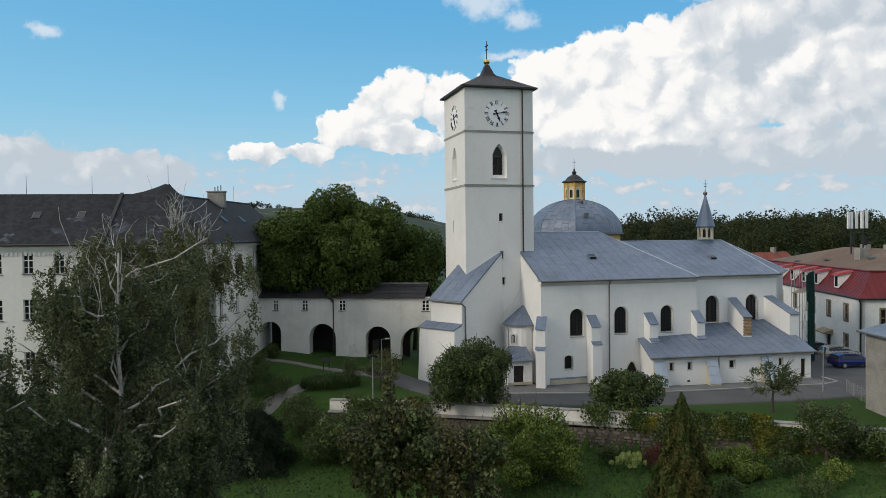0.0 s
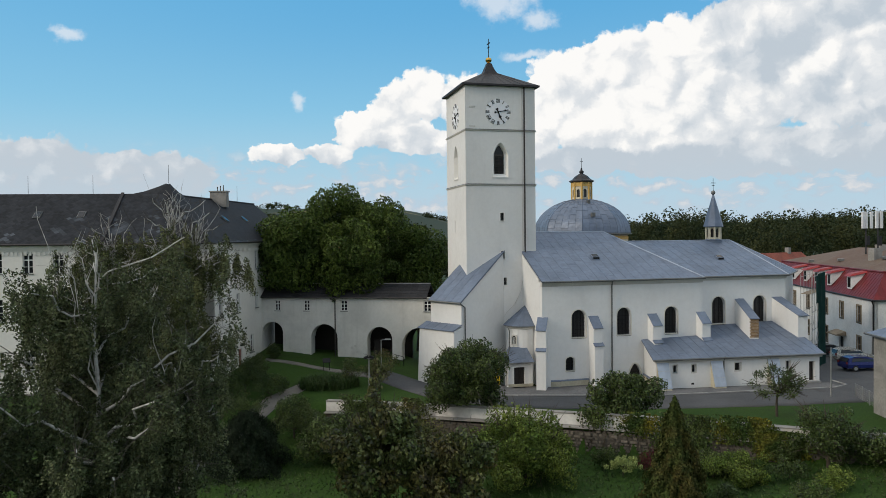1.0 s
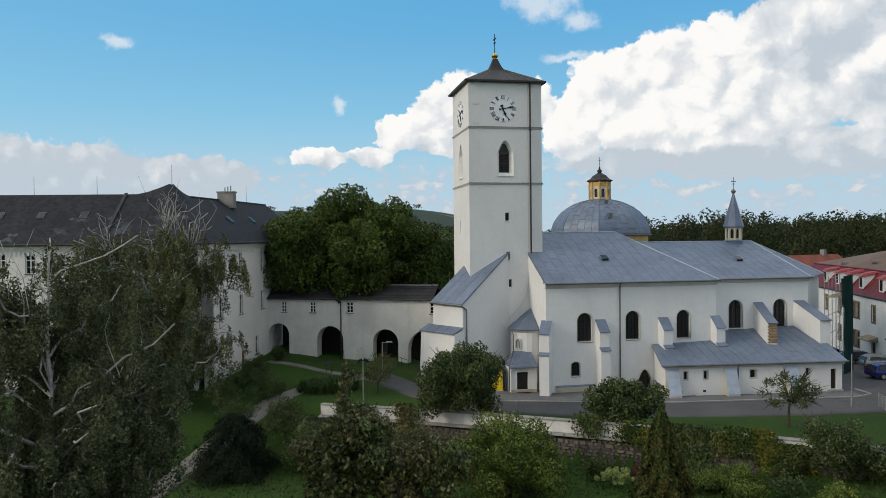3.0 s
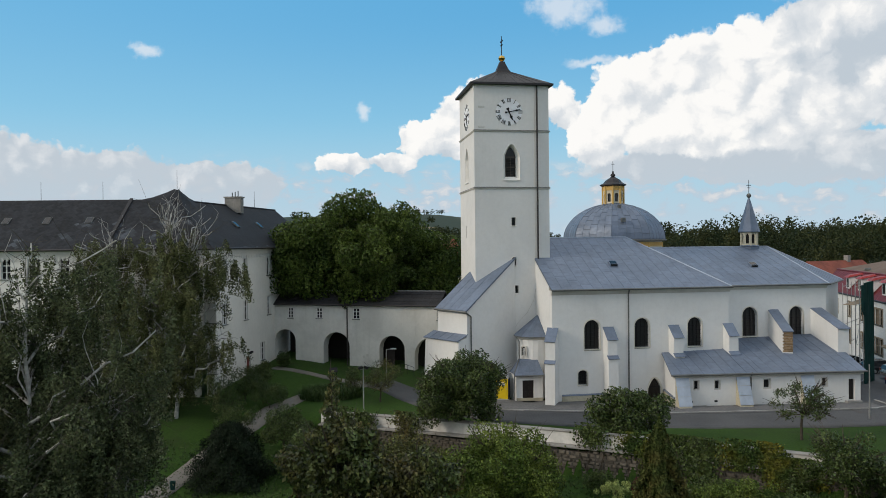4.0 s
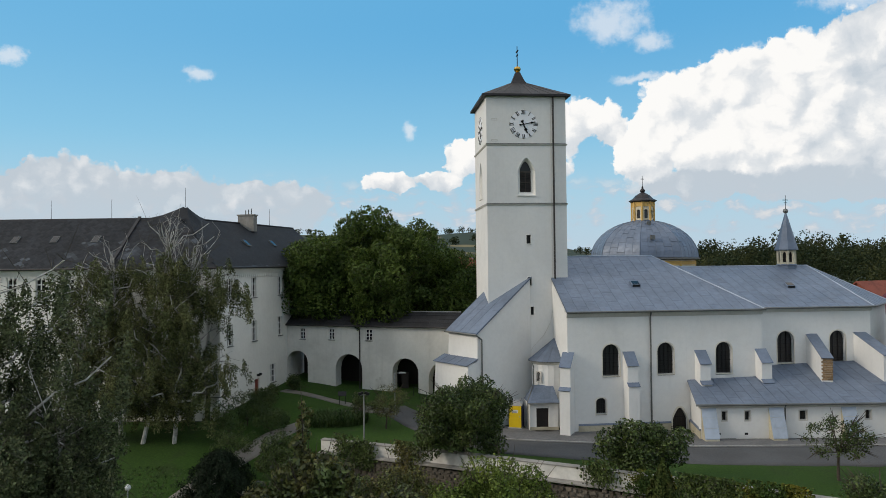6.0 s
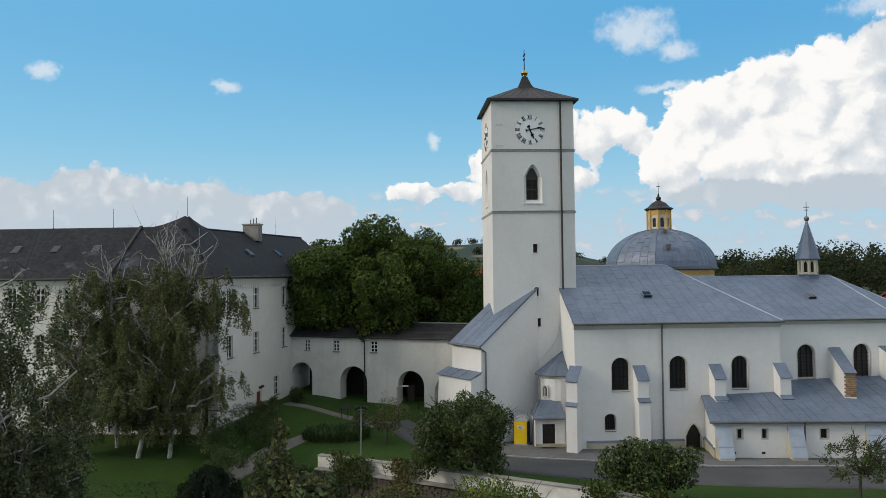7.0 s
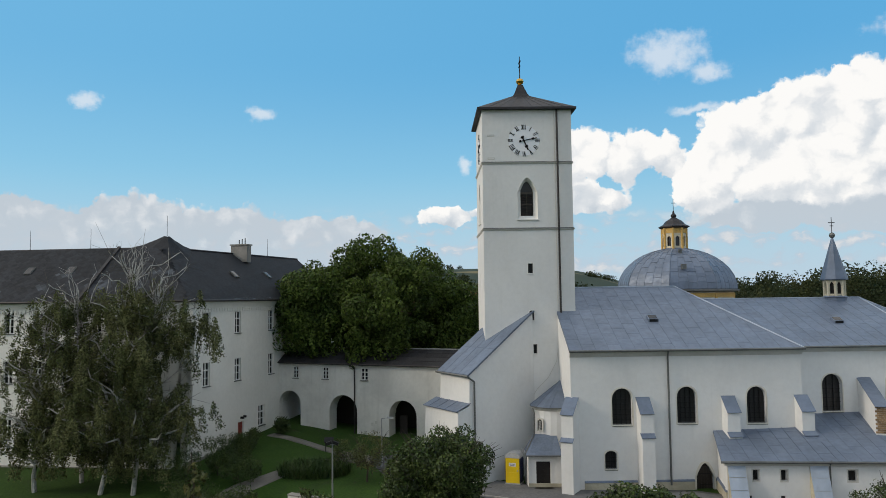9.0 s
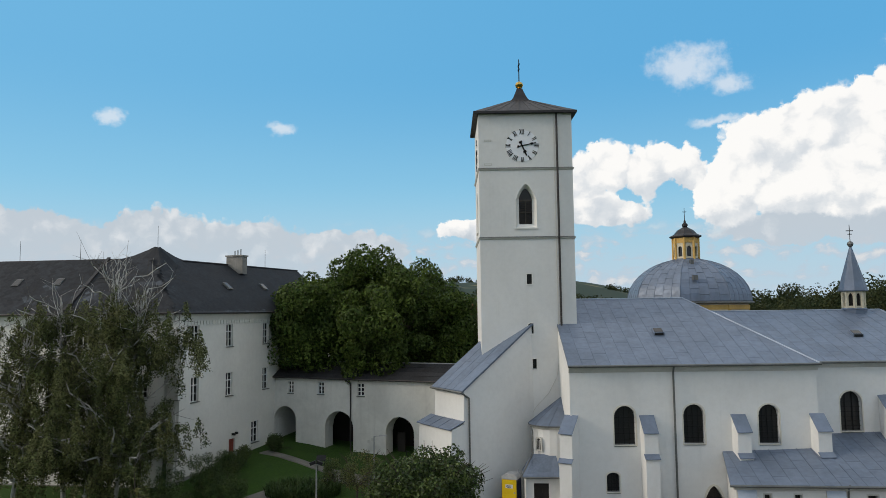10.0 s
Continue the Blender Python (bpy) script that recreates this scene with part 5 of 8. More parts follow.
def domed_chapel():
    """Octagonal chapel beyond the nave with a ribbed zinc dome and an ochre lantern."""
    c = (25.7, 27.0)
    o = thing("domed_chapel", (*c, 0), "cream chapel with a ribbed zinc dome and ochre lantern", "chapel")
    s, tr = 8, 0.36
    R = 7.05
    for i in range(s):
        a0, a1 = tr + 2 * math.pi * i / s, tr + 2 * math.pi * (i + 1) / s
        f = Face((c[0] + R * 0.94 * math.cos(a0), c[1] + R * 0.94 * math.sin(a0)), (c[0] + R * 0.94 * math.cos(a1), c[1] + R * 0.94 * math.sin(a1)))
        bm = bmesh.new()
        f.slab(bm, rect(0, f.length, -2.0, 15.2), [], 0, 0.5)
        part("wall", bm, M_CREAM, o)
        bm = bmesh.new()
        f.block(bm, 0.0, f.length, 14.5, 15.0, -0.12, 0.1)
        part("frieze", bm, M_OCHRE, o)
        bm = bmesh.new()
        f.block(bm, 0.0, 0.5, 10.0, 14.5, -0.1, 0.1)
        part("pilaster", bm, M_OCHRE, o)
        prof = []
        for k in range(9):
            q = k / 8
            ang = q * math.pi / 2 * 0.86
            prof.append((R * (math.cos(ang) * 0.985 + 0.012), 15.45 + 5.05 * math.sin(ang)))
        cols = 5

        def on_dome(t, k):
            i0 = min(int(k), len(prof) - 2)
            r = prof[i0][0] + (prof[i0 + 1][0] - prof[i0][0]) * (k - i0)
            z = prof[i0][1] + (prof[i0 + 1][1] - prof[i0][1]) * (k - i0)
            p0 = Vector((c[0] + r * math.cos(a0), c[1] + r * math.sin(a0), z))
            p1 = Vector((c[0] + r * math.cos(a1), c[1] + r * math.sin(a1), z))
            return p0.lerp(p1, t)

        centre = Vector((*c, 13.0))
        for j in range(cols):
            t0, t1 = j / cols, (j + 1) / cols
            cuts = [0.0, 1.6, 3.2, 4.8, 6.4, 8.0] if j % 2 else [0.0, 0.8, 2.4, 4.0, 5.6, 8.0]
            for k0, k1 in zip(cuts, cuts[1:]):
                bm = bmesh.new()
                rows = []
                for q in range(4):
                    k = k0 + 0.03 + (k1 - k0 - 0.03) * q / 3
                    lift = 0.03 - 0.02 * q / 3
                    rows.append([bm.verts.new(p + (p - centre).normalized() * lift) for p in (on_dome(t0, k), on_dome(t1, k))])
                low = [bm.verts.new(on_dome(t, k0 + 0.03)) for t in (t0, t1)]
                bm.faces.new((low[0], low[1], rows[0][1], rows[0][0]))
                for u, v in zip(rows, rows[1:]):
                    bm.faces.new((u[0], u[1], v[1], v[0]))
                part("dome_sheet", bm, M_ZINC, o)
            bm = bmesh.new()
            for q in range(8):
                tube(bm, on_dome(t0, q), on_dome(t0, q + 1), 0.07 if j == 0 else 0.04, None, 4)
            part("rib" if j == 0 else "seam", bm, M_ZINC_SEAM, o)
        bm = bmesh.new()
        grid = [[bm.verts.new(on_dome(t, q) - (on_dome(t, q) - centre).normalized() * 0.02) for t in (0, 1)] for q in range(9)]
        for u, v in zip(grid, grid[1:]):
            bm.faces.new((u[0], u[1], v[1], v[0]))
        part("dome_deck", bm, M_ZINC_SEAM, o)
    bm = bmesh.new()
    lathe(bm, (*c, 15.1), [(R * 0.95, 0), (R * 1.03, 0.12), (R * 1.03, 0.25), (R * 0.98, 0.36)], s, tr)
    part("cornice", bm, M_GUTTER, o)
    # lantern
    r = 1.42
    bm = bmesh.new()
    lathe(bm, (*c, 19.9), [(1.55, 0), (1.55, 0.55), (1.45, 0.62)], s, tr)
    part("lantern_base", bm, M_ZINC, o)
    for i in range(s):
        a0, a1 = tr + 2 * math.pi * i / s, tr + 2 * math.pi * (i + 1) / s
        f = Face((c[0] + r * math.cos(a0), c[1] + r * math.sin(a0)), (c[0] + r * math.cos(a1), c[1] + r * math.sin(a1)))
        bm = bmesh.new()
        f.slab(bm, rect(0, f.length, 20.4, 23.1), [arch(0.3, f.length - 0.3, 20.75, 21.95)], 0, 0.18)
        w = part("lantern_wall", bm, M_CREAM, o)
        bm = bmesh.new()
        f.slab(bm, grow(arch(0.3, f.length - 0.3, 20.75, 21.95), 0.05), [], 0.2, 0.24)
        part("pane", bm, M_GLASS, w)
        bm = bmesh.new()
        tube(bm, f.at(0, 20.4, -0.03), f.at(0, 23.0, -0.03), 0.15, 0.15, 6)
        part("corner_pilaster", bm, M_OCHRE, o)
        bm = bmesh.new()
        f.block(bm, 0, f.length, 22.35, 23.0, -0.05, 0.05)
        part("frieze", bm, M_OCHRE, w)
    bm = bmesh.new()
    lathe(bm, (*c, 22.95), [(1.55, 0), (1.85, 0.15), (1.85, 0.25), (1.35, 0.5), (0.95, 0.95), (0.45, 1.25), (0.22, 1.4)], s, tr)
    part("lantern_roof", bm, M_DARKMETAL, o)
    bm = bmesh.new()
    lathe(bm, (*c, 24.3), [(0.2, 0), (0.34, 0.15), (0.34, 0.35), (0.15, 0.5), (0.12, 0.75), (0.04, 0.9)], 12)
    tube(bm, (*c, 25.1), (*c, 26.6), 0.04, 0.03, 6)
    box(bm, c[0] - 0.25, c[1] - 0.03, 26.1, c[0] + 0.25, c[1] + 0.03, 26.17)
    part("finial", bm, M_DARKMETAL, o)
    for az, zz, w in ((-1.75, 18.0, 0.5), (-1.72, 19.9, 0.35)):
        rr = R * math.cos(math.asin(min(0.99, (zz - 15.45) / 5.05)))
        p = Vector((c[0] + rr * math.cos(az), c[1] + rr * math.sin(az) - 0.05, zz))
        bm = bmesh.new()
        box(bm, -w / 2, -0.25, -0.25, w / 2, 0.25, 0.3, Matrix.Translation(p))
        part("roof_hatch", bm, M_GUTTER, o)


domed_chapel()


# ---- long wing and arcade ----
def casement(parent, face, u0, u1, z0, z1, rows=3, depth=0.22, name="window", sill=True, mat=None):
    """A white two-leaf casement with glazing bars, set into its opening."""
    bm = bmesh.new()
    face.block(bm, u0, u1, z0, z1, depth, depth + 0.03)
    pane = part(name, bm, M_GLASS, parent)
    t = 0.065
    bm = bmesh.new()
    face.slab(bm, rect(u0, u1, z0, z1), [rect(u0 + t, u1 - t, z0 + t, z1 - t)], depth - 0.07, depth + 0.01)
    part("frame", bm, mat or M_FRAME, pane)
    bm = bmesh.new()
    m = (u0 + u1) / 2
    face.block(bm, m - 0.05, m + 0.05, z0 + t, z1 - t, depth - 0.07, depth + 0.005)
    part("mullion", bm, mat or M_FRAME, pane)
    for k in range(1, rows):
        z = z0 + (z1 - z0) * k / rows
        bm = bmesh.new()
        w = 0.045 if k == rows - 1 else 0.022
        face.block(bm, u0 + t, u1 - t, z - w, z + w, depth - 0.065, depth)
        part("glazing_bar", bm, mat or M_FRAME, pane)
    if sill:
        bm = bmesh.new()
        face.block(bm, u0 - 0.08, u1 + 0.08, z0 - 0.07, z0, -0.10, depth)
        part("sill", bm, M_GUTTER, pane)
    return pane


CORNER = (-25.75, 2.2)
INNER = (-20.75, 17.1)
F_SIDE = Face(CORNER, INNER)
F_FACADE = Face((-72.0, 9.6), CORNER)


def wing():
    o = thing("long_wing", (-34, 12, 0), "white three-storey monastery wing with a dark slate roof", "building")
    top = 14.72
    rows = [(11.62, 13.72), (7.05, 9.2), (2.05, 4.1)]
    holes = []
    wins = []
    for y in (4.95, 9.65, 15.45):
        u = F_SIDE.u_of(-25.75 + (y - 2.2) * 0.336, y)
        for k, (z0, z1) in enumerate(rows):
            if k < 2:
                wins.append((u - 0.52, u + 0.52, z0, z1))
    u = F_SIDE.u_of(-21.9, 13.75)
    wins.append((u - 0.6, u + 0.6, 2.05, 4.1))
    holes = [rect(*w) for w in wins]
    ud = F_SIDE.u_of(-23.1, 10.2)
    door = (ud - 0.5, ud + 0.5, 0.9, 3.0)
    bm = bmesh.new()
    F_SIDE.slab(bm, rect(0, F_SIDE.length + 1.2, -3.0, top), holes + [rect(*door)], 0, 0.5)
    part("wall", bm, M_WING, o)
    for w in wins:
        casement(o, F_SIDE, *w)
    bm = bmesh.new()
    F_SIDE.block(bm, door[0], door[1], door[2], door[3], 0.18, 0.24)
    d = part("door", bm, M_REDDOOR, o, "weathered red timber door")
    for k in range(2):
        bm = bmesh.new()
        F_SIDE.block(bm, door[0] + 0.1 + 0.43 * k, door[0] + 0.47 + 0.43 * k, 1.1, 2.7, 0.15, 0.18)
        part("panel", bm, M_REDDOOR, d)
    bm = bmesh.new()
    F_SIDE.block(bm, ud - 0.08, ud + 0.08, 3.3, 3.5, -0.35, 0.02)
    F_SIDE.block(bm, ud + 0.4, ud + 0.55, 3.35, 3.55, -0.3, 0.02)
    part("wall_lamp", bm, M_IRON, o)
    # long facade
    fw = []
    for x in np.arange(-69.0, -26.5, 2.82):
        u = F_FACADE.u_of(x + 1.0, 2.2 + (-25.75 - x - 1.0) * 0.16)
        for z0, z1 in ((12.0, 13.98), (7.55, 9.55), (2.6, 4.4)):
            fw.append((u - 0.47, u + 0.47, z0, z1))
    edges = [0.0] + [(fw[i][1] + fw[i + 3][0]) / 2 for i in range(0, len(fw) - 3, 3)] + [F_FACADE.length]
    for i, (e0, e1) in enumerate(zip(edges, edges[1:])):
        bm = bmesh.new()
        F_FACADE.slab(bm, rect(e0, e1, -3.5, top), [rect(*w) for w in fw[3 * i:3 * i + 3]], 0, 0.5)
        part("wall", bm, M_WING, o)
    for w in fw:
        casement(o, F_FACADE, *w)
    # plinth, cornice with its row of dentils
    for f, a, b in ((F_SIDE, 0.0, F_SIDE.length), (F_FACADE, 0, F_FACADE.length)):
        bm = bmesh.new()
        f.block(bm, a, b, -3.2, 0.35 if f is F_FACADE else 0.9, -0.09, 0.02)
        part("plinth", bm, M_COPING, o)
        bm = bmesh.new()
        hull(bm, [f.at(u, top - 0.62, d) for u, d in ((a, -0.04), (b, -0.04), (b, 0.2), (a, 0.2))],
             [f.at(u, top, d) for u, d in ((a - 0.0, -0.30), (b + 0.0, -0.30), (b, 0.2), (a, 0.2))])
        part("cornice", bm, M_WING, o)
        verts, faces = [], []
        n = int((b - a) / 0.42)
        for i in range(n):
            u = a + 0.1 + i * 0.42
            s = len(verts)
            for z in (top - 0.95, top - 0.62):
                for uu, dd in ((u, -0.09), (u + 0.2, -0.09), (u + 0.2, 0.01), (u, 0.01)):
                    verts.append(f.at(uu, z, dd)[:])
            faces += [(s, s + 1, s + 2, s + 3), (s + 4, s + 5, s + 6, s + 7)] + [(s + k, s + (k + 1) % 4, s + 4 + (k + 1) % 4, s + 4 + k) for k in range(4)]
        tagged(raw("dentil", verts, faces, M_WING, o), kind="stuff")
    # roofs: side wing, long wing, raised hip over the corner
    nS, nF = -F_SIDE.n, -F_FACADE.n
    half, ez, rz = 5.6, top + 0.12, 19.95
    o3 = lambda p, z: (p.x, p.y, z)
    C = Vector((*CORNER, 0))
    ridge_c = C + nS * half + nF * half
    sideA = C + F_SIDE.n * 0.45 + F_FACADE.n * 0.45
    sideB = Vector((*INNER, 0)) + F_SIDE.n * 0.45 + F_SIDE.u * 14
    ridB = Vector((*INNER, 0)) + nS * half + F_SIDE.u * 14
    facA = F_FACADE.at(0, 0, -0.45)
    ridA = F_FACADE.at(0, 0, half)
    south = [o3(facA, ez), o3(sideA, ez), o3(ridge_c, rz), o3(ridA, rz)]
    east = [o3(sideA, ez), o3(sideB, ez), o3(ridB, rz), o3(ridge_c, rz)]
    backF = F_FACADE.at(0, 0, 2 * half + 0.4)
    backS = Vector((*INNER, 0)) + nS * (2 * half + 0.4) + F_SIDE.u * 14
    inner = C + nS * (2 * half + 0.4) + nF * (2 * half + 0.4)
    for q in (south, east, [o3(inner, ez), o3(backF, ez), o3(ridA, rz), o3(ridge_c, rz)], [o3(backS, ez), o3(inner, ez), o3(ridge_c, rz), o3(ridB, rz)]):
        roof_body(o, q, M_SLATE, 0.15)
    for a, b in ((F_FACADE.at(0, 0, 2 * half), Vector((*CORNER, 0)) + nS * 2 * half + nF * 2 * half), (C + nS * 2 * half + nF * 2 * half, Vector((*INNER, 0)) + nS * 2 * half + F_SIDE.u * 14)):
        f = Face(b.xy, a.xy)
        bm = bmesh.new()
        f.slab(bm, rect(0, f.length, -3, top), [], 0, 0.4)
        part("wall", bm, M_WING, o)
    f = Face((Vector((*INNER, 0)) + F_SIDE.u * 1.2).xy, (Vector((*INNER, 0)) + F_SIDE.u * 14).xy)
    bm = bmesh.new()
    f.slab(bm, rect(0, f.length, -3, top), [], 0, 0.4)
    part("wall", bm, M_WING, o)
    # slates, course by course
    for q, name in ((south, "slate"), (east, "slate")):
        c = [Vector(p) for p in q]
        u = (c[1] - c[0]).normalized()
        n = u.cross(c[3] - c[0]).normalized()
        n = n if n.z > 0 else -n
        v = n.cross(u)
        v = v if v.z > 0 else -v
        L, Hh = (c[1] - c[0]).length, (c[3] - c[0]).dot(v)
        l0, r0 = (c[3] - c[0]).dot(u) / Hh, (c[2] - c[1]).dot(u) / Hh
        verts, faces = [], []
        rng = np.random.default_rng(3)
        y, row = 0.0, 0
        pale_verts, pale_faces = [], []
        while y < Hh - 0.1:
            x0, x1 = max(l0 * y, 0), L + r0 * y
            xs = np.arange((x0 if l0 > 0 else l0 * y) + (0.27 if row % 2 else 0.0), x1 - 0.5, 0.54)
            for x in xs[xs >= L - 46]:
                lift = 0.010 + rng.random() * 0.012
                patch = noise.noise((x * 0.55, y * 0.9, 1.7 if q is south else 8.2)) + 0.35 * noise.noise((x * 2.1, y * 3.0, 4.0))
                pale = y < 4.2 and patch > (0.30 if q is south else 0.44) + 0.04 * y
                vs, fs = (pale_verts, pale_faces) if pale else (verts, faces)
                k = len(vs)
                for du, dv, h in ((0.27, -0.12, lift + 0.012), (0.53, 0.10, lift + 0.008), (0.53, 0.40, 0.008), (0.01, 0.40, 0.008), (0.01, 0.10, lift + 0.008)):
                    vs.append((c[0] + u * min(x + du, x1) + v * min(max(y + dv, 0.0), Hh) + n * h)[:])
                fs.append((k, k + 1, k + 2, k + 3, k + 4))
            y += 0.27
            row += 1
        tagged(raw("slate", verts, faces, M_SLATE, o), kind="stuff")
        if pale_verts:
            tagged(raw("replaced_slate", pale_verts, pale_faces, M_SLATE_PALE, o), kind="stuff")
    # raised hip where the two ridges meet
    d1, d2, P = F_SIDE.u, -F_FACADE.u, ridge_c
    sl = (rz - ez) / (half + 0.45)
    on = lambda p, drop: Vector((p.x, p.y, rz - drop * sl + 0.03))
    hipdir = (Vector((*CORNER, 0)) - P).normalized()
    low = [on(P + d1 * 4.2, 0), on(P + d1 * 2.6 + F_SIDE.n * 1.5, 1.5), on(P + hipdir * 2.6, 1.84), on(P + d2 * 2.6 + F_FACADE.n * 1.5, 1.5), on(P + d2 * 4.2, 0),
           on(P + d2 * 2.4 - F_FACADE.n * 1.2, 1.2), on(P - hipdir * 1.6, 1.1), on(P + d1 * 2.4 - F_SIDE.n * 1.2, 1.2)]
    apex = Vector((P.x, P.y, rz + 1.30))
    bm = bmesh.new()
    prev = [bm.verts.new(p) for p in low]
    for t, sag in ((0.4, 0.16), (0.75, 0.10), (0.93, 0.0)):
        cur = [bm.verts.new(p.lerp(apex, t) - Vector((0, 0, sag))) for p in low]
        for i in range(8):
            bm.faces.new((prev[i], prev[(i + 1) % 8], cur[(i + 1) % 8], cur[i]))
        prev = cur
    bm.faces.new(prev)
    part("raised_hip", bm, M_SLATE, o)
    bm = bmesh.new()
    for a, b in ((o3(ridA, rz + 0.04), o3(ridge_c, rz + 0.04)), (o3(ridge_c, rz + 0.04), o3(ridB, rz + 0.04))):
        tube(bm, a, b, 0.10, 0.10, 6)
    part("ridge_cap", bm, M_DARKMETAL, o)
    for a, b in ((sideA, sideB), (facA, sideA)):
        bm = bmesh.new()
        tube(bm, o3(a, ez - 0.05), o3(b, ez - 0.05), 0.10, 0.10, 8)
        part("gutter", bm, M_PIPE_DARK, o)
    # fire wall strip down the slope with the pipe under it
    uf = F_FACADE.u_of(-35.6, 3.8)
    bm = bmesh.new()
    sl = (rz - ez) / (half + 0.45)
    hull(bm, [F_FACADE.at(uf - 0.16, ez - 0.1, -0.5), F_FACADE.at(uf + 0.16, ez - 0.1, -0.5), F_FACADE.at(uf + 0.16, rz - 0.1, half), F_FACADE.at(uf - 0.16, rz - 0.1, half)],
         [F_FACADE.at(uf - 0.16, ez + 0.32, -0.5), F_FACADE.at(uf + 0.16, ez + 0.32, -0.5), F_FACADE.at(uf + 0.16, rz + 0.22, half), F_FACADE.at(uf - 0.16, rz + 0.22, half)])
    part("fire_wall", bm, M_DARKMETAL, o)
    bm = bmesh.new()
    pipe(bm, [F_FACADE.at(uf, ez - 0.1, -0.4), F_FACADE.at(uf, top - 0.7, -0.12), F_FACADE.at(uf, 0.5, -0.12)], 0.09)
    part("downpipe", bm, M_PIPE_DARK, o)
    # roof lights
    for f, u, t in ((F_FACADE, F_FACADE.u_of(-38.7, 4.3), 0.56), (F_FACADE, F_FACADE.u_of(-42.9, 5.0), 0.56), (F_FACADE, F_FACADE.u_of(-47.0, 5.6), 0.56),
                    (F_SIDE, F_SIDE.u_of(-22.2, 12.6), 0.50), (F_SIDE, F_SIDE.u_of(-20.2, 18.9), 0.52)):
        dz = rz - ez
        dd = half + 0.45
        cen = f.at(u, ez + dz * t, -0.45 + dd * t)
        up = (f.at(0, dz, dd) - f.at(0, 0, 0)).normalized()
        nn = f.u.cross(up)
        nn = nn if nn.z > 0 else -nn
        bm = bmesh.new()
        q = [cen + f.u * a * 0.36 + up * b * 0.5 for a, b in ((-1, -1), (1, -1), (1, 1), (-1, 1))]
        hull(bm, q, [p + nn * 0.14 + (up * 0.0) for p in q])
        w = part("roof_light", bm, M_GUTTER, o)
        bm = bmesh.new()
        q = [cen + nn * 0.142 + f.u * a * 0.29 + up * b * 0.43 for a, b in ((-1, -1), (1, -1), (1, 1), (-1, 1))]
        hull(bm, q, [p + nn * 0.02 for p in q])
        part("pane", bm, M_GLASS, w)
    # chimney and lightning rods
    ch = Vector((-25.55, 19.5, 0))
    bm = bmesh.new()
    box(bm, -1.0, -0.45, 19.0, 1.0, 0.45, 20.85, Matrix.Translation(ch) @ Matrix.Rotation(-0.3, 4, "Z"))
    chim = part("chimney", bm, M_COPING, o)
    bm = bmesh.new()
    box(bm, -1.1, -0.55, 20.85, 1.1, 0.55, 21.0, Matrix.Translation(ch) @ Matrix.Rotation(-0.3, 4, "Z"))
    part("chimney_cap", bm, M_COPING, chim)
    for k in range(3):
        bm = bmesh.new()
        p = ch + Vector((-0.2 + 0.35 * k, -0.1 * k, 21.0))
        tube(bm, p, p + Vector((0, 0, 0.5 + 0.1 * k)), 0.06, 0.06, 6)
        part("flue", bm, M_GUTTER, chim)
    for p in (ridge_c + Vector((0, 0, rz + 1.2)), F_FACADE.at(uf - 3.0, rz, half), F_FACADE.at(uf - 9.5, rz, half), Vector((-23.6, 24.0, rz))):
        bm = bmesh.new()
        tube(bm, p, p + Vector((0, 0, 2.0)), 0.025, 0.015, 5)
        part("lightning_rod", bm, M_IRON, o)


wing()


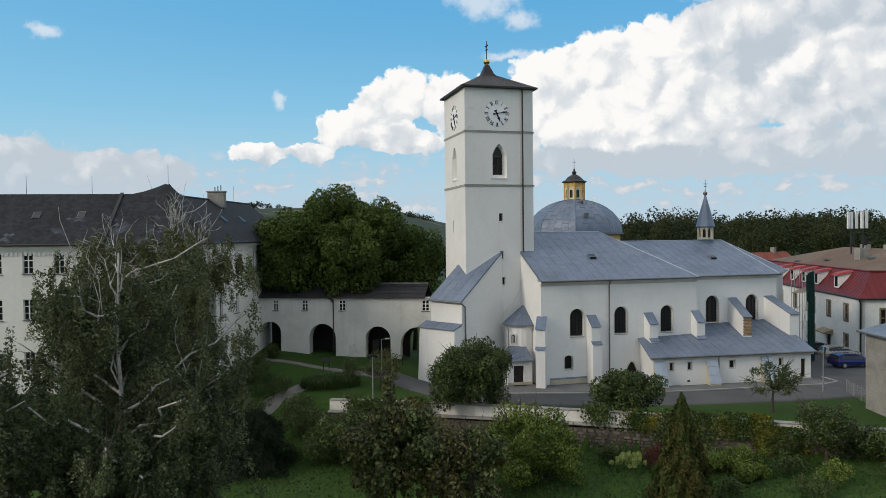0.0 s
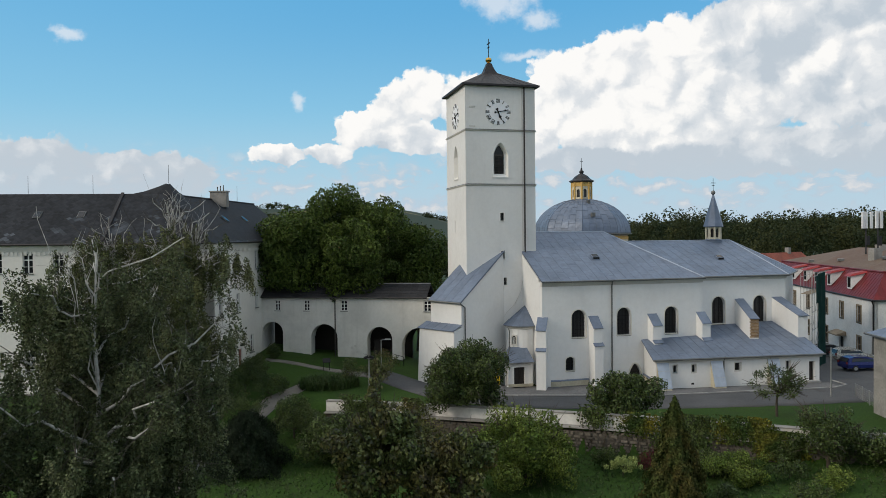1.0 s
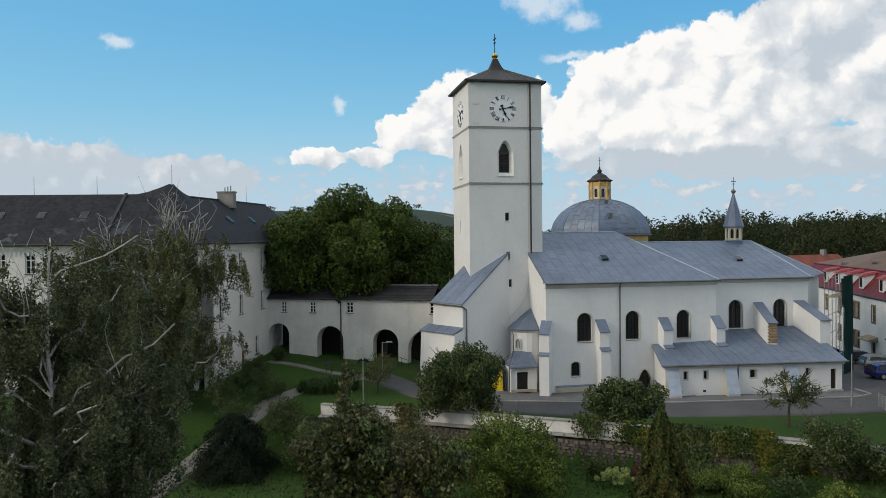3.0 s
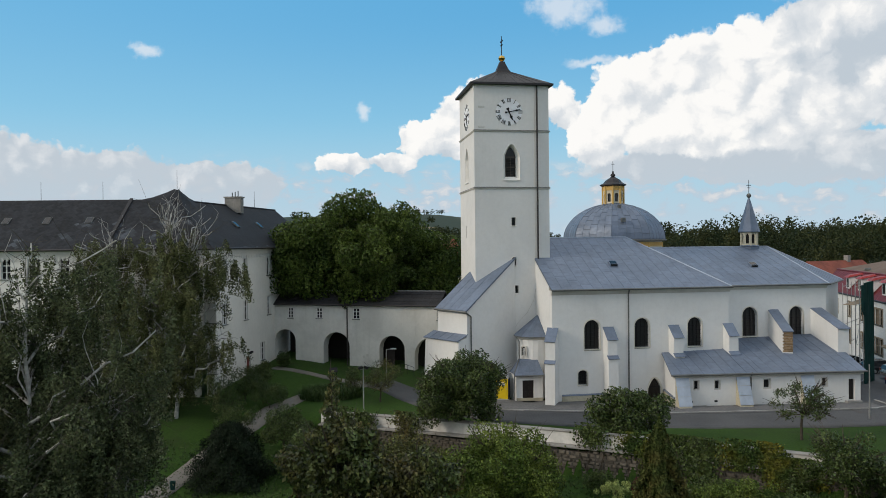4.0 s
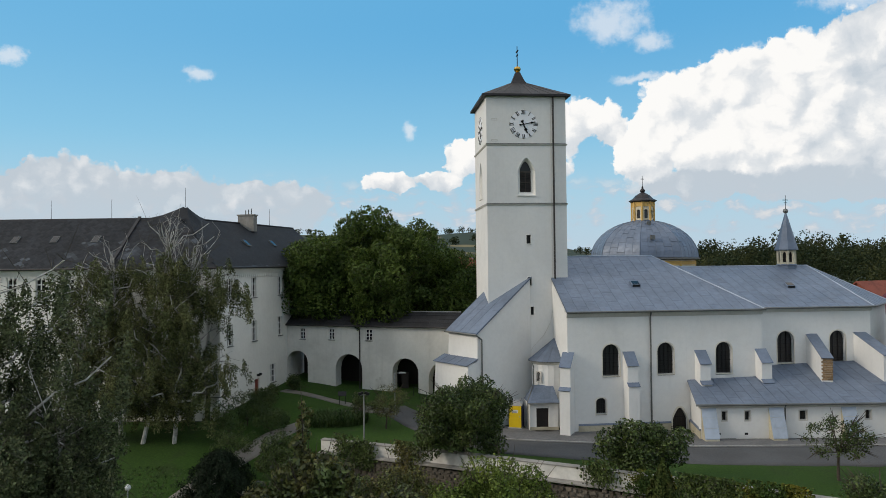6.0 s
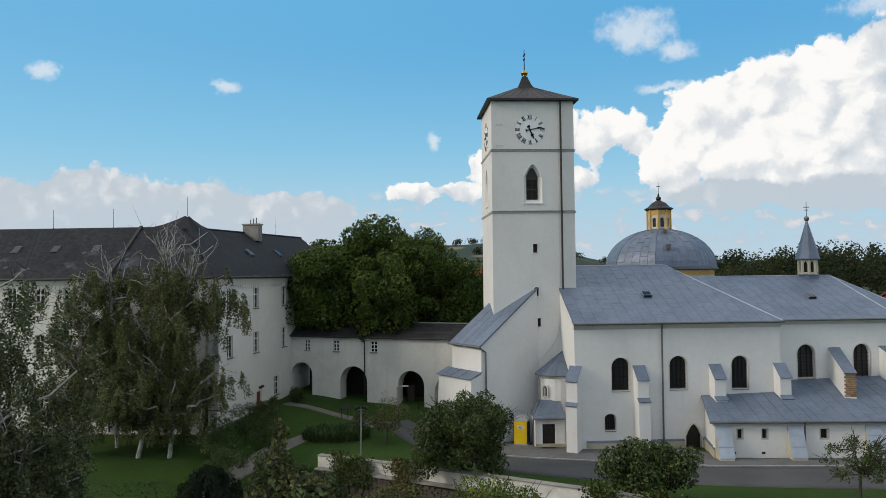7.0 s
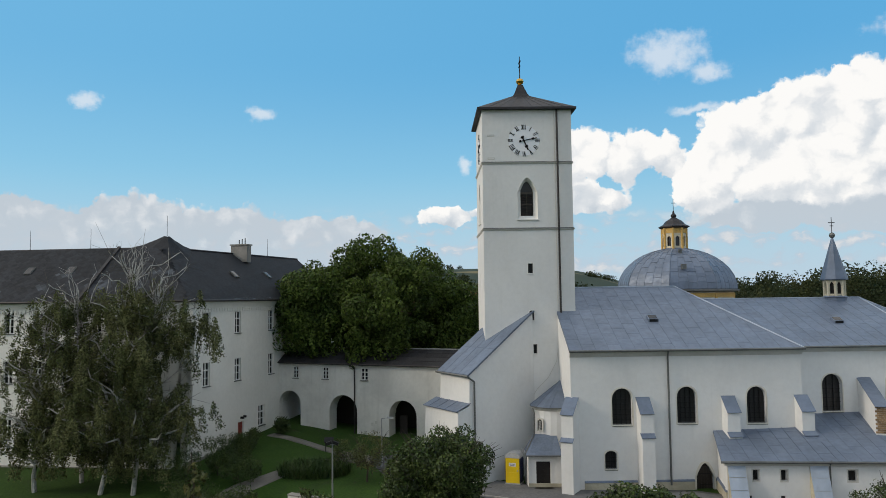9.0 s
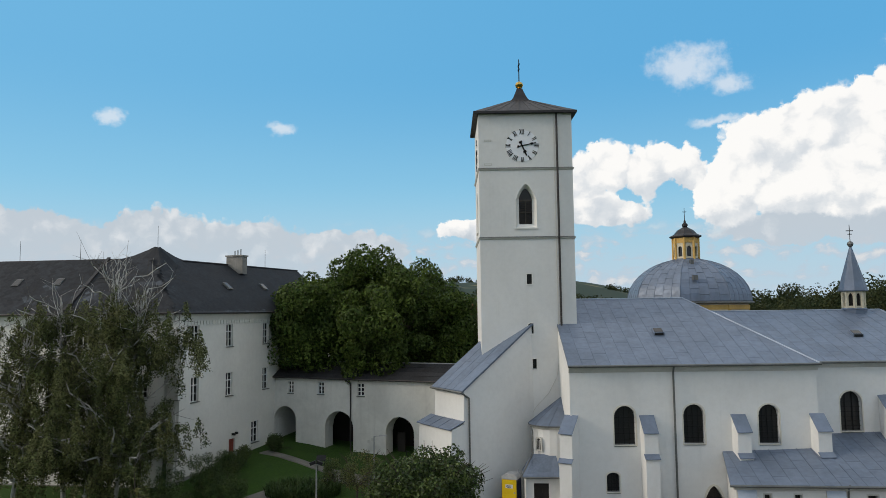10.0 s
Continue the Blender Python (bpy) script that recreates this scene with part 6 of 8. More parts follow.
def arcade():
    """Covered passage on four arches between the wing and the tower."""
    o = thing("arcade_passage", (-10, 12.5, 0), "whitewashed passage on round arches with a black tiled roof", "arcade")
    f = Face((-20.85, 17.15), (-0.3, 8.2))
    X = lambda x: f.u_of(x, 17.15 + (x + 20.85) * -0.4355)
    top = 8.12
    arches = [(-20.75, -18.30, 5.15), (-15.07, -12.08, 4.92), (-8.75, -5.98, 4.65), (-4.9, -1.0, 4.6)]
    wins = [(-19.13, -18.62), (-15.8, -15.24), (-11.62, -10.98), (-2.45, -1.75)]
    holes = [arch(X(a), X(b), -0.4, z, n=14) for a, b, z in arches] + [rect(X(a) - 0.05, X(b) + 0.05, 6.50, 7.72) for a, b in wins]
    bm = bmesh.new()
    f.slab(bm, rect(0, f.length, -0.5, top), holes, 0, 0.55)
    part("wall", bm, M_ARCADE, o)
    # added wall at the back: its near-black colour stands for the deep shade
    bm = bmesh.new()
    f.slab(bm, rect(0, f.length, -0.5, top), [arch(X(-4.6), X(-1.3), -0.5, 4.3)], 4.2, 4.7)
    part("rear_wall", bm, M_WOOD, o, "added near-black wall standing for the shade behind the arches")
    bm = bmesh.new()
    f.block(bm, 0, f.length, 5.6, 5.9, 0.55, 4.2)
    part("passage_floor", bm, M_ARCADE, o)
    # piers: cross walls behind the front
    for x0, x1 in ((-18.28, -15.09), (-12.06, -8.77), (-5.96, -4.92)):
        bm = bmesh.new()
        f.block(bm, X(x0) + 0.02, X(x1) - 0.02, -0.5, 5.6, 0.56, 1.5)
        part("pier", bm, M_ARCADE, o)
    # vault above every arch, following its curve
    for a, b, z in arches:
        n = 10
        u0, u1 = X(a), X(b)
        lp = arch(u0, u1, z - (u1 - u0) / 2, z, n=n)[2:]
        bm = bmesh.new()
        outer = [(u1, 5.58)] + [(u0, 5.58)]
        f.slab(bm, [(u0, 5.58)] + lp[::-1] + [(u1, 5.58)], [], 0.56, 1.5)
        part("vault", bm, M_ARCADE, o)
    for a, b in wins:
        casement(o, f, X(a) - 0.05, X(b) + 0.05, 6.50, 7.72, rows=3, depth=0.16)
    # inner door leaf in the third arch
    bm = bmesh.new()
    f.block(bm, X(-8.35), X(-7.6), 0.4, 2.9, 1.6, 1.66)
    part("inner_door", bm, M_WOOD, o)
    # roof with courses of black tiles
    e0, e1 = f.at(-0.0, top + 0.02, -0.35), f.at(f.length - 2.0, top + 0.02, -0.35)
    r0, r1 = f.at(0.0, top + 1.45, 2.4), f.at(f.length - 2.0, top + 1.45, 2.4)
    b0, b1 = f.at(0.0, top + 0.0, 5.1), f.at(f.length - 2.0, top + 0.0, 5.1)
    roof_body(o, [e0, e1, r1, r0], M_BLACKTILE, 0.12)
    roof_body(o, [b1, b0, r0, r1], M_BLACKTILE, 0.12)
    up = (r0 - e0)
    n = f.u.cross(up).normalized()
    n = n if n.z > 0 else -n
    rng = random.Random(8)
    for k in range(8):
        a = up * (k / 8)
        b = up * ((k + 1.12) / 8)
        x = 0.0
        while x < (e1 - e0).length:
            w = 0.82
            bm = bmesh.new()
            p0, p1 = e0 + f.u * x + a, e0 + f.u * min(x + w, (e1 - e0).length) + a
            q0, q1 = e0 + f.u * x + b, e0 + f.u * min(x + w, (e1 - e0).length) + b
            if k < 7 and k % 2 == 0:
                hull(bm, [p0 + n * 0.03, p1 + n * 0.03, q1 + up * 0.125 + n * 0.01, q0 + up * 0.125 + n * 0.01],
                     [p0 + n * 0.055, p1 + n * 0.055, q1 + up * 0.125 + n * 0.03, q0 + up * 0.125 + n * 0.03])
                part("tile_strip", bm, M_BLACKTILE, o)
            else:
                bm.free()
            x += w + 0.01
    bm = bmesh.new()
    tube(bm, r0 + n * 0.02, r1 + n * 0.02, 0.09, 0.09, 6)
    part("ridge_cap", bm, M_KERB, o)
    bm = bmesh.new()
    tube(bm, e0 + Vector((0, 0, -0.03)), e1 + Vector((0, 0, -0.03)), 0.09, 0.09, 8)
    part("gutter", bm, M_PIPE_DARK, o)
    bm = bmesh.new()
    u = X(-12.3)
    pipe(bm, [f.at(u - 0.6, top - 0.05, -0.3), f.at(u, top - 0.45, -0.1), f.at(u, 0.6, -0.1)], 0.07)
    part("downpipe", bm, M_PIPE_DARK, o)
    for u, z in ((X(-10.2), 2.2), (X(-10.6), 2.0), (X(-10.0), 1.5)):
        bm = bmesh.new()
        f.block(bm, u, u + 0.25, z, z + 0.3, -0.012, 0.02)
        part("notice", bm, M_TRIM, o)


arcade()


# ---- garden wall over the lane ----
def garden_wall():
    o = thing("garden_wall", (0, -18, -2.7), "white plastered parapet on an old rubble retaining wall", "wall")
    f = Face(WALL_A[:], (WALL_A + WALL_U * 46)[:])
    # outwards is the lower garden
    L = f.length
    rng = random.Random(5)
    topz = lambda u: 0.50 + 0.055 * u - 0.0005 * u * u
    seg = 4.6
    u = 0.0
    while u < L - 0.1:
        e = min(u + seg - 0.012, L)
        bm = bmesh.new()
        hull(bm, [f.at(a, topz(a) - 0.95, d) for a, d in ((u, 0.0), (e, 0.0), (e, 0.32), (u, 0.32))],
             [f.at(a, topz(a) - 0.09, d) for a, d in ((u, 0.0), (e, 0.0), (e, 0.32), (u, 0.32))])
        part("parapet", bm, M_WALLWHITE, o)
        bm = bmesh.new()
        hull(bm, [f.at(a, topz(a) - 0.088, d) for a, d in ((u, -0.07), (e, -0.07), (e, 0.39), (u, 0.39))],
             [f.at(a, topz(a) + z, d) for a, z, d in ((u, -0.02, -0.07), (e, -0.02, -0.07), (e, 0.03, 0.39), (u, 0.03, 0.39))])
        part("coping", bm, M_COPING, o)
        bm = bmesh.new()
        hull(bm, [f.at(a, topz(a) - 1.12, d) for a, d in ((u, -0.42), (e, -0.42), (e, 0.3), (u, 0.3))],
             [f.at(a, topz(a) + z, d) for a, z, d in ((u, -1.04, -0.42), (e, -1.04, -0.42), (e, -0.93, 0.02), (u, -0.93, 0.02))])
        part("ledge", bm, M_COPING, o)
        u += seg
    bm = bmesh.new()
    hull(bm, [f.at(a, -3.6, d) for a, d in ((0, -0.28), (L, -0.28), (L, 0.7), (0, 0.7))],
         [f.at(a, topz(a) - 1.125, d) for a, d in ((0, -0.24), (L, -0.24), (L, 0.7), (0, 0.7))])
    part("wall_core", bm, M_MORTAR, o)
    # rubble stones near the open stretch as pieces, the rest in one mesh
    verts, faces = [], []
    count = 0
    z = -2.9
    while z < 1.5:
        h = 0.2 + rng.random() * 0.12
        u = rng.random() * 0.3
        while u < L:
            w = 0.25 + rng.random() * 0.45
            if z + h < topz(u) - 1.14:
                d = -0.30 - rng.random() * 0.10
                j = [rng.random() * 0.05 for _ in range(8)]
                lo = [f.at(u + 0.02 + j[0], z + 0.02 + j[1], -0.2), f.at(u + w - 0.02 - j[2], z + 0.02 + j[3], -0.2), f.at(u + w - 0.02 - j[4], z + h - 0.02 - j[5], -0.2), f.at(u + 0.02 + j[6], z + h - 0.02 - j[7], -0.2)]
                c = sum(lo, Vector()) / 4
                hi = [c + (p - c) * 0.82 - f.n * d * 0 + f.n * (-d - 0.2) for p in lo]
                if 21.5 < u < 30 and count < 280:
                    bm = bmesh.new()
                    hull(bm, lo, hi)
                    part("stone", bm, M_STONE, o)
                    count += 1
                else:
                    s = len(verts)
                    verts += [p[:] for p in lo + hi]
                    faces += [(s + 4, s + 5, s + 6, s + 7)] + [(s + k, s + (k + 1) % 4, s + 4 + (k + 1) % 4, s + 4 + k) for k in range(4)]
            u += w
        z += h
    tagged(raw("stone", verts, faces, M_STONE, o), kind="stuff")


garden_wall()


# ---- street side: red-roofed house, shed, cars, scaffold, town beyond ----
def red_house():
    o = thing("corner_house", (56, 8, -2), "white two-storey house with a red mansard roof and dormers", "house")
    d = Vector((0.38, 0.925))
    A = Vector((51.2, -0.4))
    B = A + d * 44
    R = A + Vector((0.925, -0.38)) * 22
    long_f, short_f = Face(B[:], A[:]), Face(A[:], R[:])
    ez = 6.9
    wins = []
    for k, dist in enumerate((4.2, 9.7, 15.2, 16.9, 22.5, 28.5, 34.5)):
        u = long_f.length - dist
        wins += [(u - 0.62, u + 0.62, 3.75, 5.8)]
        if k != 1:
            wins += [(u - 0.62, u + 0.62, -0.15, 1.9)]
    dd = long_f.length - 9.8
    door = (dd - 0.7, dd + 0.7, -3.0, 1.2)
    bm = bmesh.new()
    long_f.slab(bm, rect(0, long_f.length, -9, ez), [rect(*w) for w in wins] + [rect(*door)], 0, 0.5)
    part("wall", bm, M_REDHOUSE, o)
    sw = [(u - 0.62, u + 0.62, z0, z1) for u in (3.0, 7.5, 12, 16.5) for z0, z1 in ((3.4, 5.6), (-0.4, 1.8))]
    bm = bmesh.new()
    short_f.slab(bm, rect(0, short_f.length, -9, ez), [rect(*w) for w in sw], 0, 0.5)
    part("wall", bm, M_REDHOUSE, o)
    for f, ws in ((long_f, wins), (short_f, sw)):
        for w in ws:
            p = casement(o, f, *w, rows=2, depth=0.2, mat=M_TAN)
            bm = bmesh.new()
            f.slab(bm, grow(rect(*w), 0.2), [rect(*w)], -0.03, 0.04)
            part("surround", bm, M_TAN, p)
    bm = bmesh.new()
    long_f.block(bm, door[0], door[1], door[2], door[3], 0.2, 0.27)
    p = part("house_door", bm, M_WOOD, o)
    bm = bmesh.new()
    hull(bm, [long_f.at(u, 1.45, q) for u, q in ((dd - 1.6, -1.3), (dd + 1.6, -1.3), (dd + 1.6, 0), (dd - 1.6, 0))],
         [long_f.at(u, z, q) for u, z, q in ((dd - 1.6, 1.6, -1.3), (dd + 1.6, 1.6, -1.3), (dd + 1.6, 2.0, 0), (dd - 1.6, 2.0, 0))])
    part("door_canopy", bm, M_PLANK, o)
    # back walls close the house
    C = R + d * 44
    for a, b in ((R, C), (C, B)):
        f = Face(a[:], b[:])
        bm = bmesh.new()
        f.slab(bm, rect(0, f.length, -9, ez), [], 0, 0.5)
        part("wall", bm, M_REDHOUSE, o)
    # mansard
    inn = 2.1
    base = [A + (A - C).normalized() * 0.5, R + (R - B).normalized() * 0.5, C + (C - A).normalized() * 0.5, B + (B - R).normalized() * 0.5]
    e = Vector((0.925, -0.38))
    topc = [A + e * inn + d * inn, R - e * inn + d * inn, C - e * inn - d * inn, B + e * inn - d * inn]
    tz = 10.1
    for i in range(4):
        q = [(*base[i], ez + 0.05), (*base[(i + 1) % 4], ez + 0.05), (*topc[(i + 1) % 4], tz), (*topc[i], tz)]
        roof_body(o, q, M_RED, 0.1)
        if i in (0, 3):
            sheet_roof(o, q, M_RED, M_RED, 0.75, 9.0, name="roof_sheet", seam=0.03)
    rz = 12.7
    rid = [A + e * 11 + d * 12, A + e * 11 + d * 32]
    for q in ([topc[0], topc[1], rid[0]], [topc[1], topc[2], rid[1], rid[0]], [topc[2], topc[3], rid[1]], [topc[3], topc[0], rid[0], rid[1]]):
        c3 = [Vector((*p, rz if any(p is w for w in rid) else tz + 0.12)) for p in q]
        bm = bmesh.new()
        hull(bm, [v - Vector((0, 0, 0.16)) for v in c3], c3)
        part("roof_side", bm, M_BITUMEN, o)
    for i in range(4):
        bm = bmesh.new()
        tube(bm, (*topc[i], tz + 0.1), (*topc[(i + 1) % 4], tz + 0.1), 0.14, 0.14, 6)
        part("roof_edge", bm, M_RED, o)
        bm = bmesh.new()
        tube(bm, (*base[i], ez + 0.0), (*base[(i + 1) % 4], ez + 0.0), 0.12, 0.12, 6)
        part("gutter", bm, M_DARKMETAL, o)
    bm = bmesh.new()
    pipe(bm, [(*(A + Vector((-0.35, -0.05))), ez), (*(A + Vector((-0.15, -0.12))), ez - 0.6), (*(A + Vector((-0.15, -0.12))), -2)], 0.09)
    part("downpipe", bm, M_DARKMETAL, o)
    # dormers
    for dist in (7.6, 14.5, 19.4, 24.1, 29.5):
        u = long_f.length - dist
        bm = bmesh.new()
        hull(bm, [long_f.at(u - 0.75, 7.75, 0.15), long_f.at(u + 0.75, 7.75, 0.15), long_f.at(u + 0.75, 9.55, 1.75), long_f.at(u - 0.75, 9.55, 1.75)],
             [long_f.at(u - 0.75, 9.45, 0.15), long_f.at(u + 0.75, 9.45, 0.15), long_f.at(u + 0.75, 9.75, 1.8), long_f.at(u - 0.75, 9.75, 1.8)])
        dm = part("dormer", bm, M_REDHOUSE, o)
        bm = bmesh.new()
        long_f.block(bm, u - 0.42, u + 0.42, 7.95, 9.25, 0.10, 0.149)
        part("pane", bm, M_GLASS, dm)
        bm = bmesh.new()
        hull(bm, [long_f.at(u - 1.0, 9.4, -0.15), long_f.at(u + 1.0, 9.4, -0.15), long_f.at(u + 1.0, 9.9, 2.0), long_f.at(u - 1.0, 9.9, 2.0)],
             [long_f.at(u - 0.75, 9.75, 0.25), long_f.at(u + 0.75, 9.75, 0.25), long_f.at(u + 0.75, 10.12, 2.0), long_f.at(u - 0.75, 10.12, 2.0)])
        part("dormer_roof", bm, M_REDNEW, dm)
    # aerials and vents on the flat roof
    for a, b, panels in ((22.0, 8.0, (-0.75, -0.2, 0.75)), (18.0, 8.0, (-0.45, 0.35))):
        p = A + d * a + e * b
        bm = bmesh.new()
        tube(bm, (*p, 11.5), (*p, 18.0), 0.11, 0.08, 8)
        ant = part("aerial_mast", bm, M_DARKMETAL, o)
        for k in panels:
            bm = bmesh.new()
            box(bm, -0.2, -0.12, 15.7, 0.2, 0.12, 18.2, Matrix.Translation((p.x + k, p.y - 0.25, 0)))
            part("aerial_panel", bm, M_WHITE, ant)
            bm = bmesh.new()
            tube(bm, (p.x + k, p.y - 0.2, 16.4), (p.x, p.y, 16.2), 0.05, 0.05, 6)
            part("bracket", bm, M_DARKMETAL, ant)
        bm = bmesh.new()
        box(bm, p.x - 0.3, p.y - 0.5, 13.2, p.x + 0.25, p.y - 0.12, 14.6)
        part("junction_box", bm, M_DARKMETAL, ant)
    for a, b, sx, sz in ((21.0, 9.6, 0.5, 3.2), (14.5, 6.2, 0.7, 2.8), (17.0, 11.5, 1.0, 3.2)):
        p = A + d * a + e * b
        bm = bmesh.new()
        box(bm, -sx, -0.5, tz, sx, 0.5, tz + sz, Matrix.Translation((p.x, p.y, 0)))
        part("chimney", bm, M_COPING, o)
    for a, b in ((30, 3.0), (22, 4.5), (12, 6.5)):
        p = A + d * a + e * b
        bm = bmesh.new()
        box(bm, -0.9, -0.4, tz, 0.9, 0.4, tz + 0.3, Matrix.Translation((p.x, p.y, (rz - tz) * (b - 2.1) / 8.9 + 0.1)) @ Matrix.Rotation(0.9, 4, "Z"))
        part("roof_light", bm, M_GUTTER, o)


red_house()


def car(x, y, turn, paint, label, estate=True, group="parked cars"):
    z = ground_z(x, y) + 0.1
    o = thing("car", (0, 0, 0), label, "car", group)
    prof = [(-2.25, 0.35), (-2.28, 0.75), (-2.2, 0.98), (-1.95, 1.42) if estate else (-1.6, 1.05), (-1.3, 1.56), (0.1, 1.58), (0.75, 1.36), (1.2, 1.02), (2.0, 0.88), (2.2, 0.68), (2.22, 0.35)]
    bm = bmesh.new()
    w = 0.9
    inset = lambda zz: 0.16 if zz > 1.1 else 0.0
    hull(bm, [(a, -w + inset(b), b) for a, b in prof], [(a, w - inset(b), b) for a, b in prof])
    bmesh.ops.bevel(bm, geom=list(bm.edges), offset=0.05, segments=2, affect="EDGES")
    part("body", bm, paint, o)
    for s in (-1, 1):
        bm = bmesh.new()
        pts = [(-1.8, 1.06), (-1.6, 1.42), (-0.2, 1.48), (0.6, 1.32), (1.0, 1.06)]
        hull(bm, [(a, s * (0.90 - (0.13 if b > 1.1 else -0.005)), b) for a, b in pts], [(a, s * (0.88 - (0.13 if b > 1.1 else -0.005)), b) for a, b in pts])
        part("side_glass", bm, M_GLASS, o)
        for a in (-1.35, 1.4):
            bm = bmesh.new()
            tube(bm, (a, s * 0.72, 0.33), (a, s * 0.93, 0.33), 0.33, 0.33, 18)
            t = part("wheel", bm, M_TYRE, o)
            bm = bmesh.new()
            tube(bm, (a, s * 0.93, 0.33), (a, s * 0.945, 0.33), 0.2, 0.18, 12)
            part("rim", bm, M_POLE, t)
        bm = bmesh.new()
        box(bm, 2.16, s * 0.62 - 0.18, 0.62, 2.24, s * 0.62 + 0.18, 0.78)
        part("headlight", bm, M_WHITE, o)
        bm = bmesh.new()
        box(bm, -2.3, s * 0.72 - 0.12, 0.8, -2.2, s * 0.72 + 0.12, 1.05)
        part("tail_light", bm, M_RED, o)
    bm = bmesh.new()
    hull(bm, [(1.16, -0.72, 1.06), (1.16, 0.72, 1.06), (0.74, 0.68, 1.36), (0.74, -0.68, 1.36)], [(1.2, -0.72, 1.08), (1.2, 0.72, 1.08), (0.78, 0.68, 1.39), (0.78, -0.68, 1.39)])
    part("windscreen", bm, M_GLASS, o)
    bm = bmesh.new()
    hull(bm, [(-2.2, -0.7, 1.02), (-2.2, 0.7, 1.02), (-1.98, 0.66, 1.4), (-1.98, -0.66, 1.4)], [(-2.24, -0.7, 1.03), (-2.24, 0.7, 1.03), (-2.02, 0.66, 1.42), (-2.02, -0.66, 1.42)])
    part("rear_glass", bm, M_GLASS, o)
    bm = bmesh.new()
    for s in (-1, 1):
        tube(bm, (-1.5, s * 0.62, 1.62), (0.2, s * 0.62, 1.63), 0.02, 0.02, 5)
    part("roof_rail", bm, M_POLE, o)
    o.matrix_world = pose(x, y, z, 0, 0, turn)
    return o


PAINT_BLUE = material("dark_blue_car_paint", (0.010, 0.018, 0.12), 0.22, metal=0.3, grain_by=0.02, stain_by=0.1, bump=0.0, spec=0.6)
PAINT_SILVER = material("champagne_car_paint", (0.36, 0.33, 0.29), 0.28, metal=0.6, grain_by=0.02, stain_by=0.1, bump=0.0, spec=0.6)
PAINT_BLACK = material("black_car_paint", (0.012, 0.013, 0.016), 0.2, metal=0.2, grain_by=0.02, stain_by=0.1, bump=0.0, spec=0.6)
car(42.9, -7.2, -8, PAINT_BLUE, "dark blue estate car parked on the asphalt")
car(48.7, 0.4, -14, PAINT_SILVER, "champagne coloured off-roader parked beside the church")
car(50.9, 6.2, -14, PAINT_BLACK, "black car parked beside the scaffold")
car(53.2, 14.6, -14, PAINT_BLACK, "black car parked down the street")


def shed():
    o = thing("roadside_shed", (31.7, -27.2, 0), "bare concrete outbuilding with a hipped zinc roof", "shed")
    pts = [(29.1, -22.7), (27.0, -29.4), (34.2, -31.7), (36.3, -25.0)]
    pts = pts[::-1]
    for a, b in zip(pts, pts[1:] + pts[:1]):
        f = Face(b, a)
        bm = bmesh.new()
        f.slab(bm, rect(0, f.length, -0.8, 6.7), [], 0, 0.3)
        part("wall", bm, M_COPING, o)
    c = Vector((31.7, -27.2, 8.9))
    for a, b in zip(pts, pts[1:] + pts[:1]):
        e = [Vector((*p, 6.65)) + (Vector((*p, 0)) - Vector((c.x, c.y, 0))).normalized() * 0.7 for p in (a, b)]
        bm = bmesh.new()
        hull(bm, [e[0] - Vector((0, 0, 0.12)), e[1] - Vector((0, 0, 0.12)), c - Vector((0, 0, 0.12))], [e[0], e[1], c])
        part("roof_side", bm, M_ZINC, o)
        bm = bmesh.new()
        tube(bm, e[0], e[1], 0.09, 0.09, 6)
        part("gutter", bm, M_GUTTER, o)


shed()


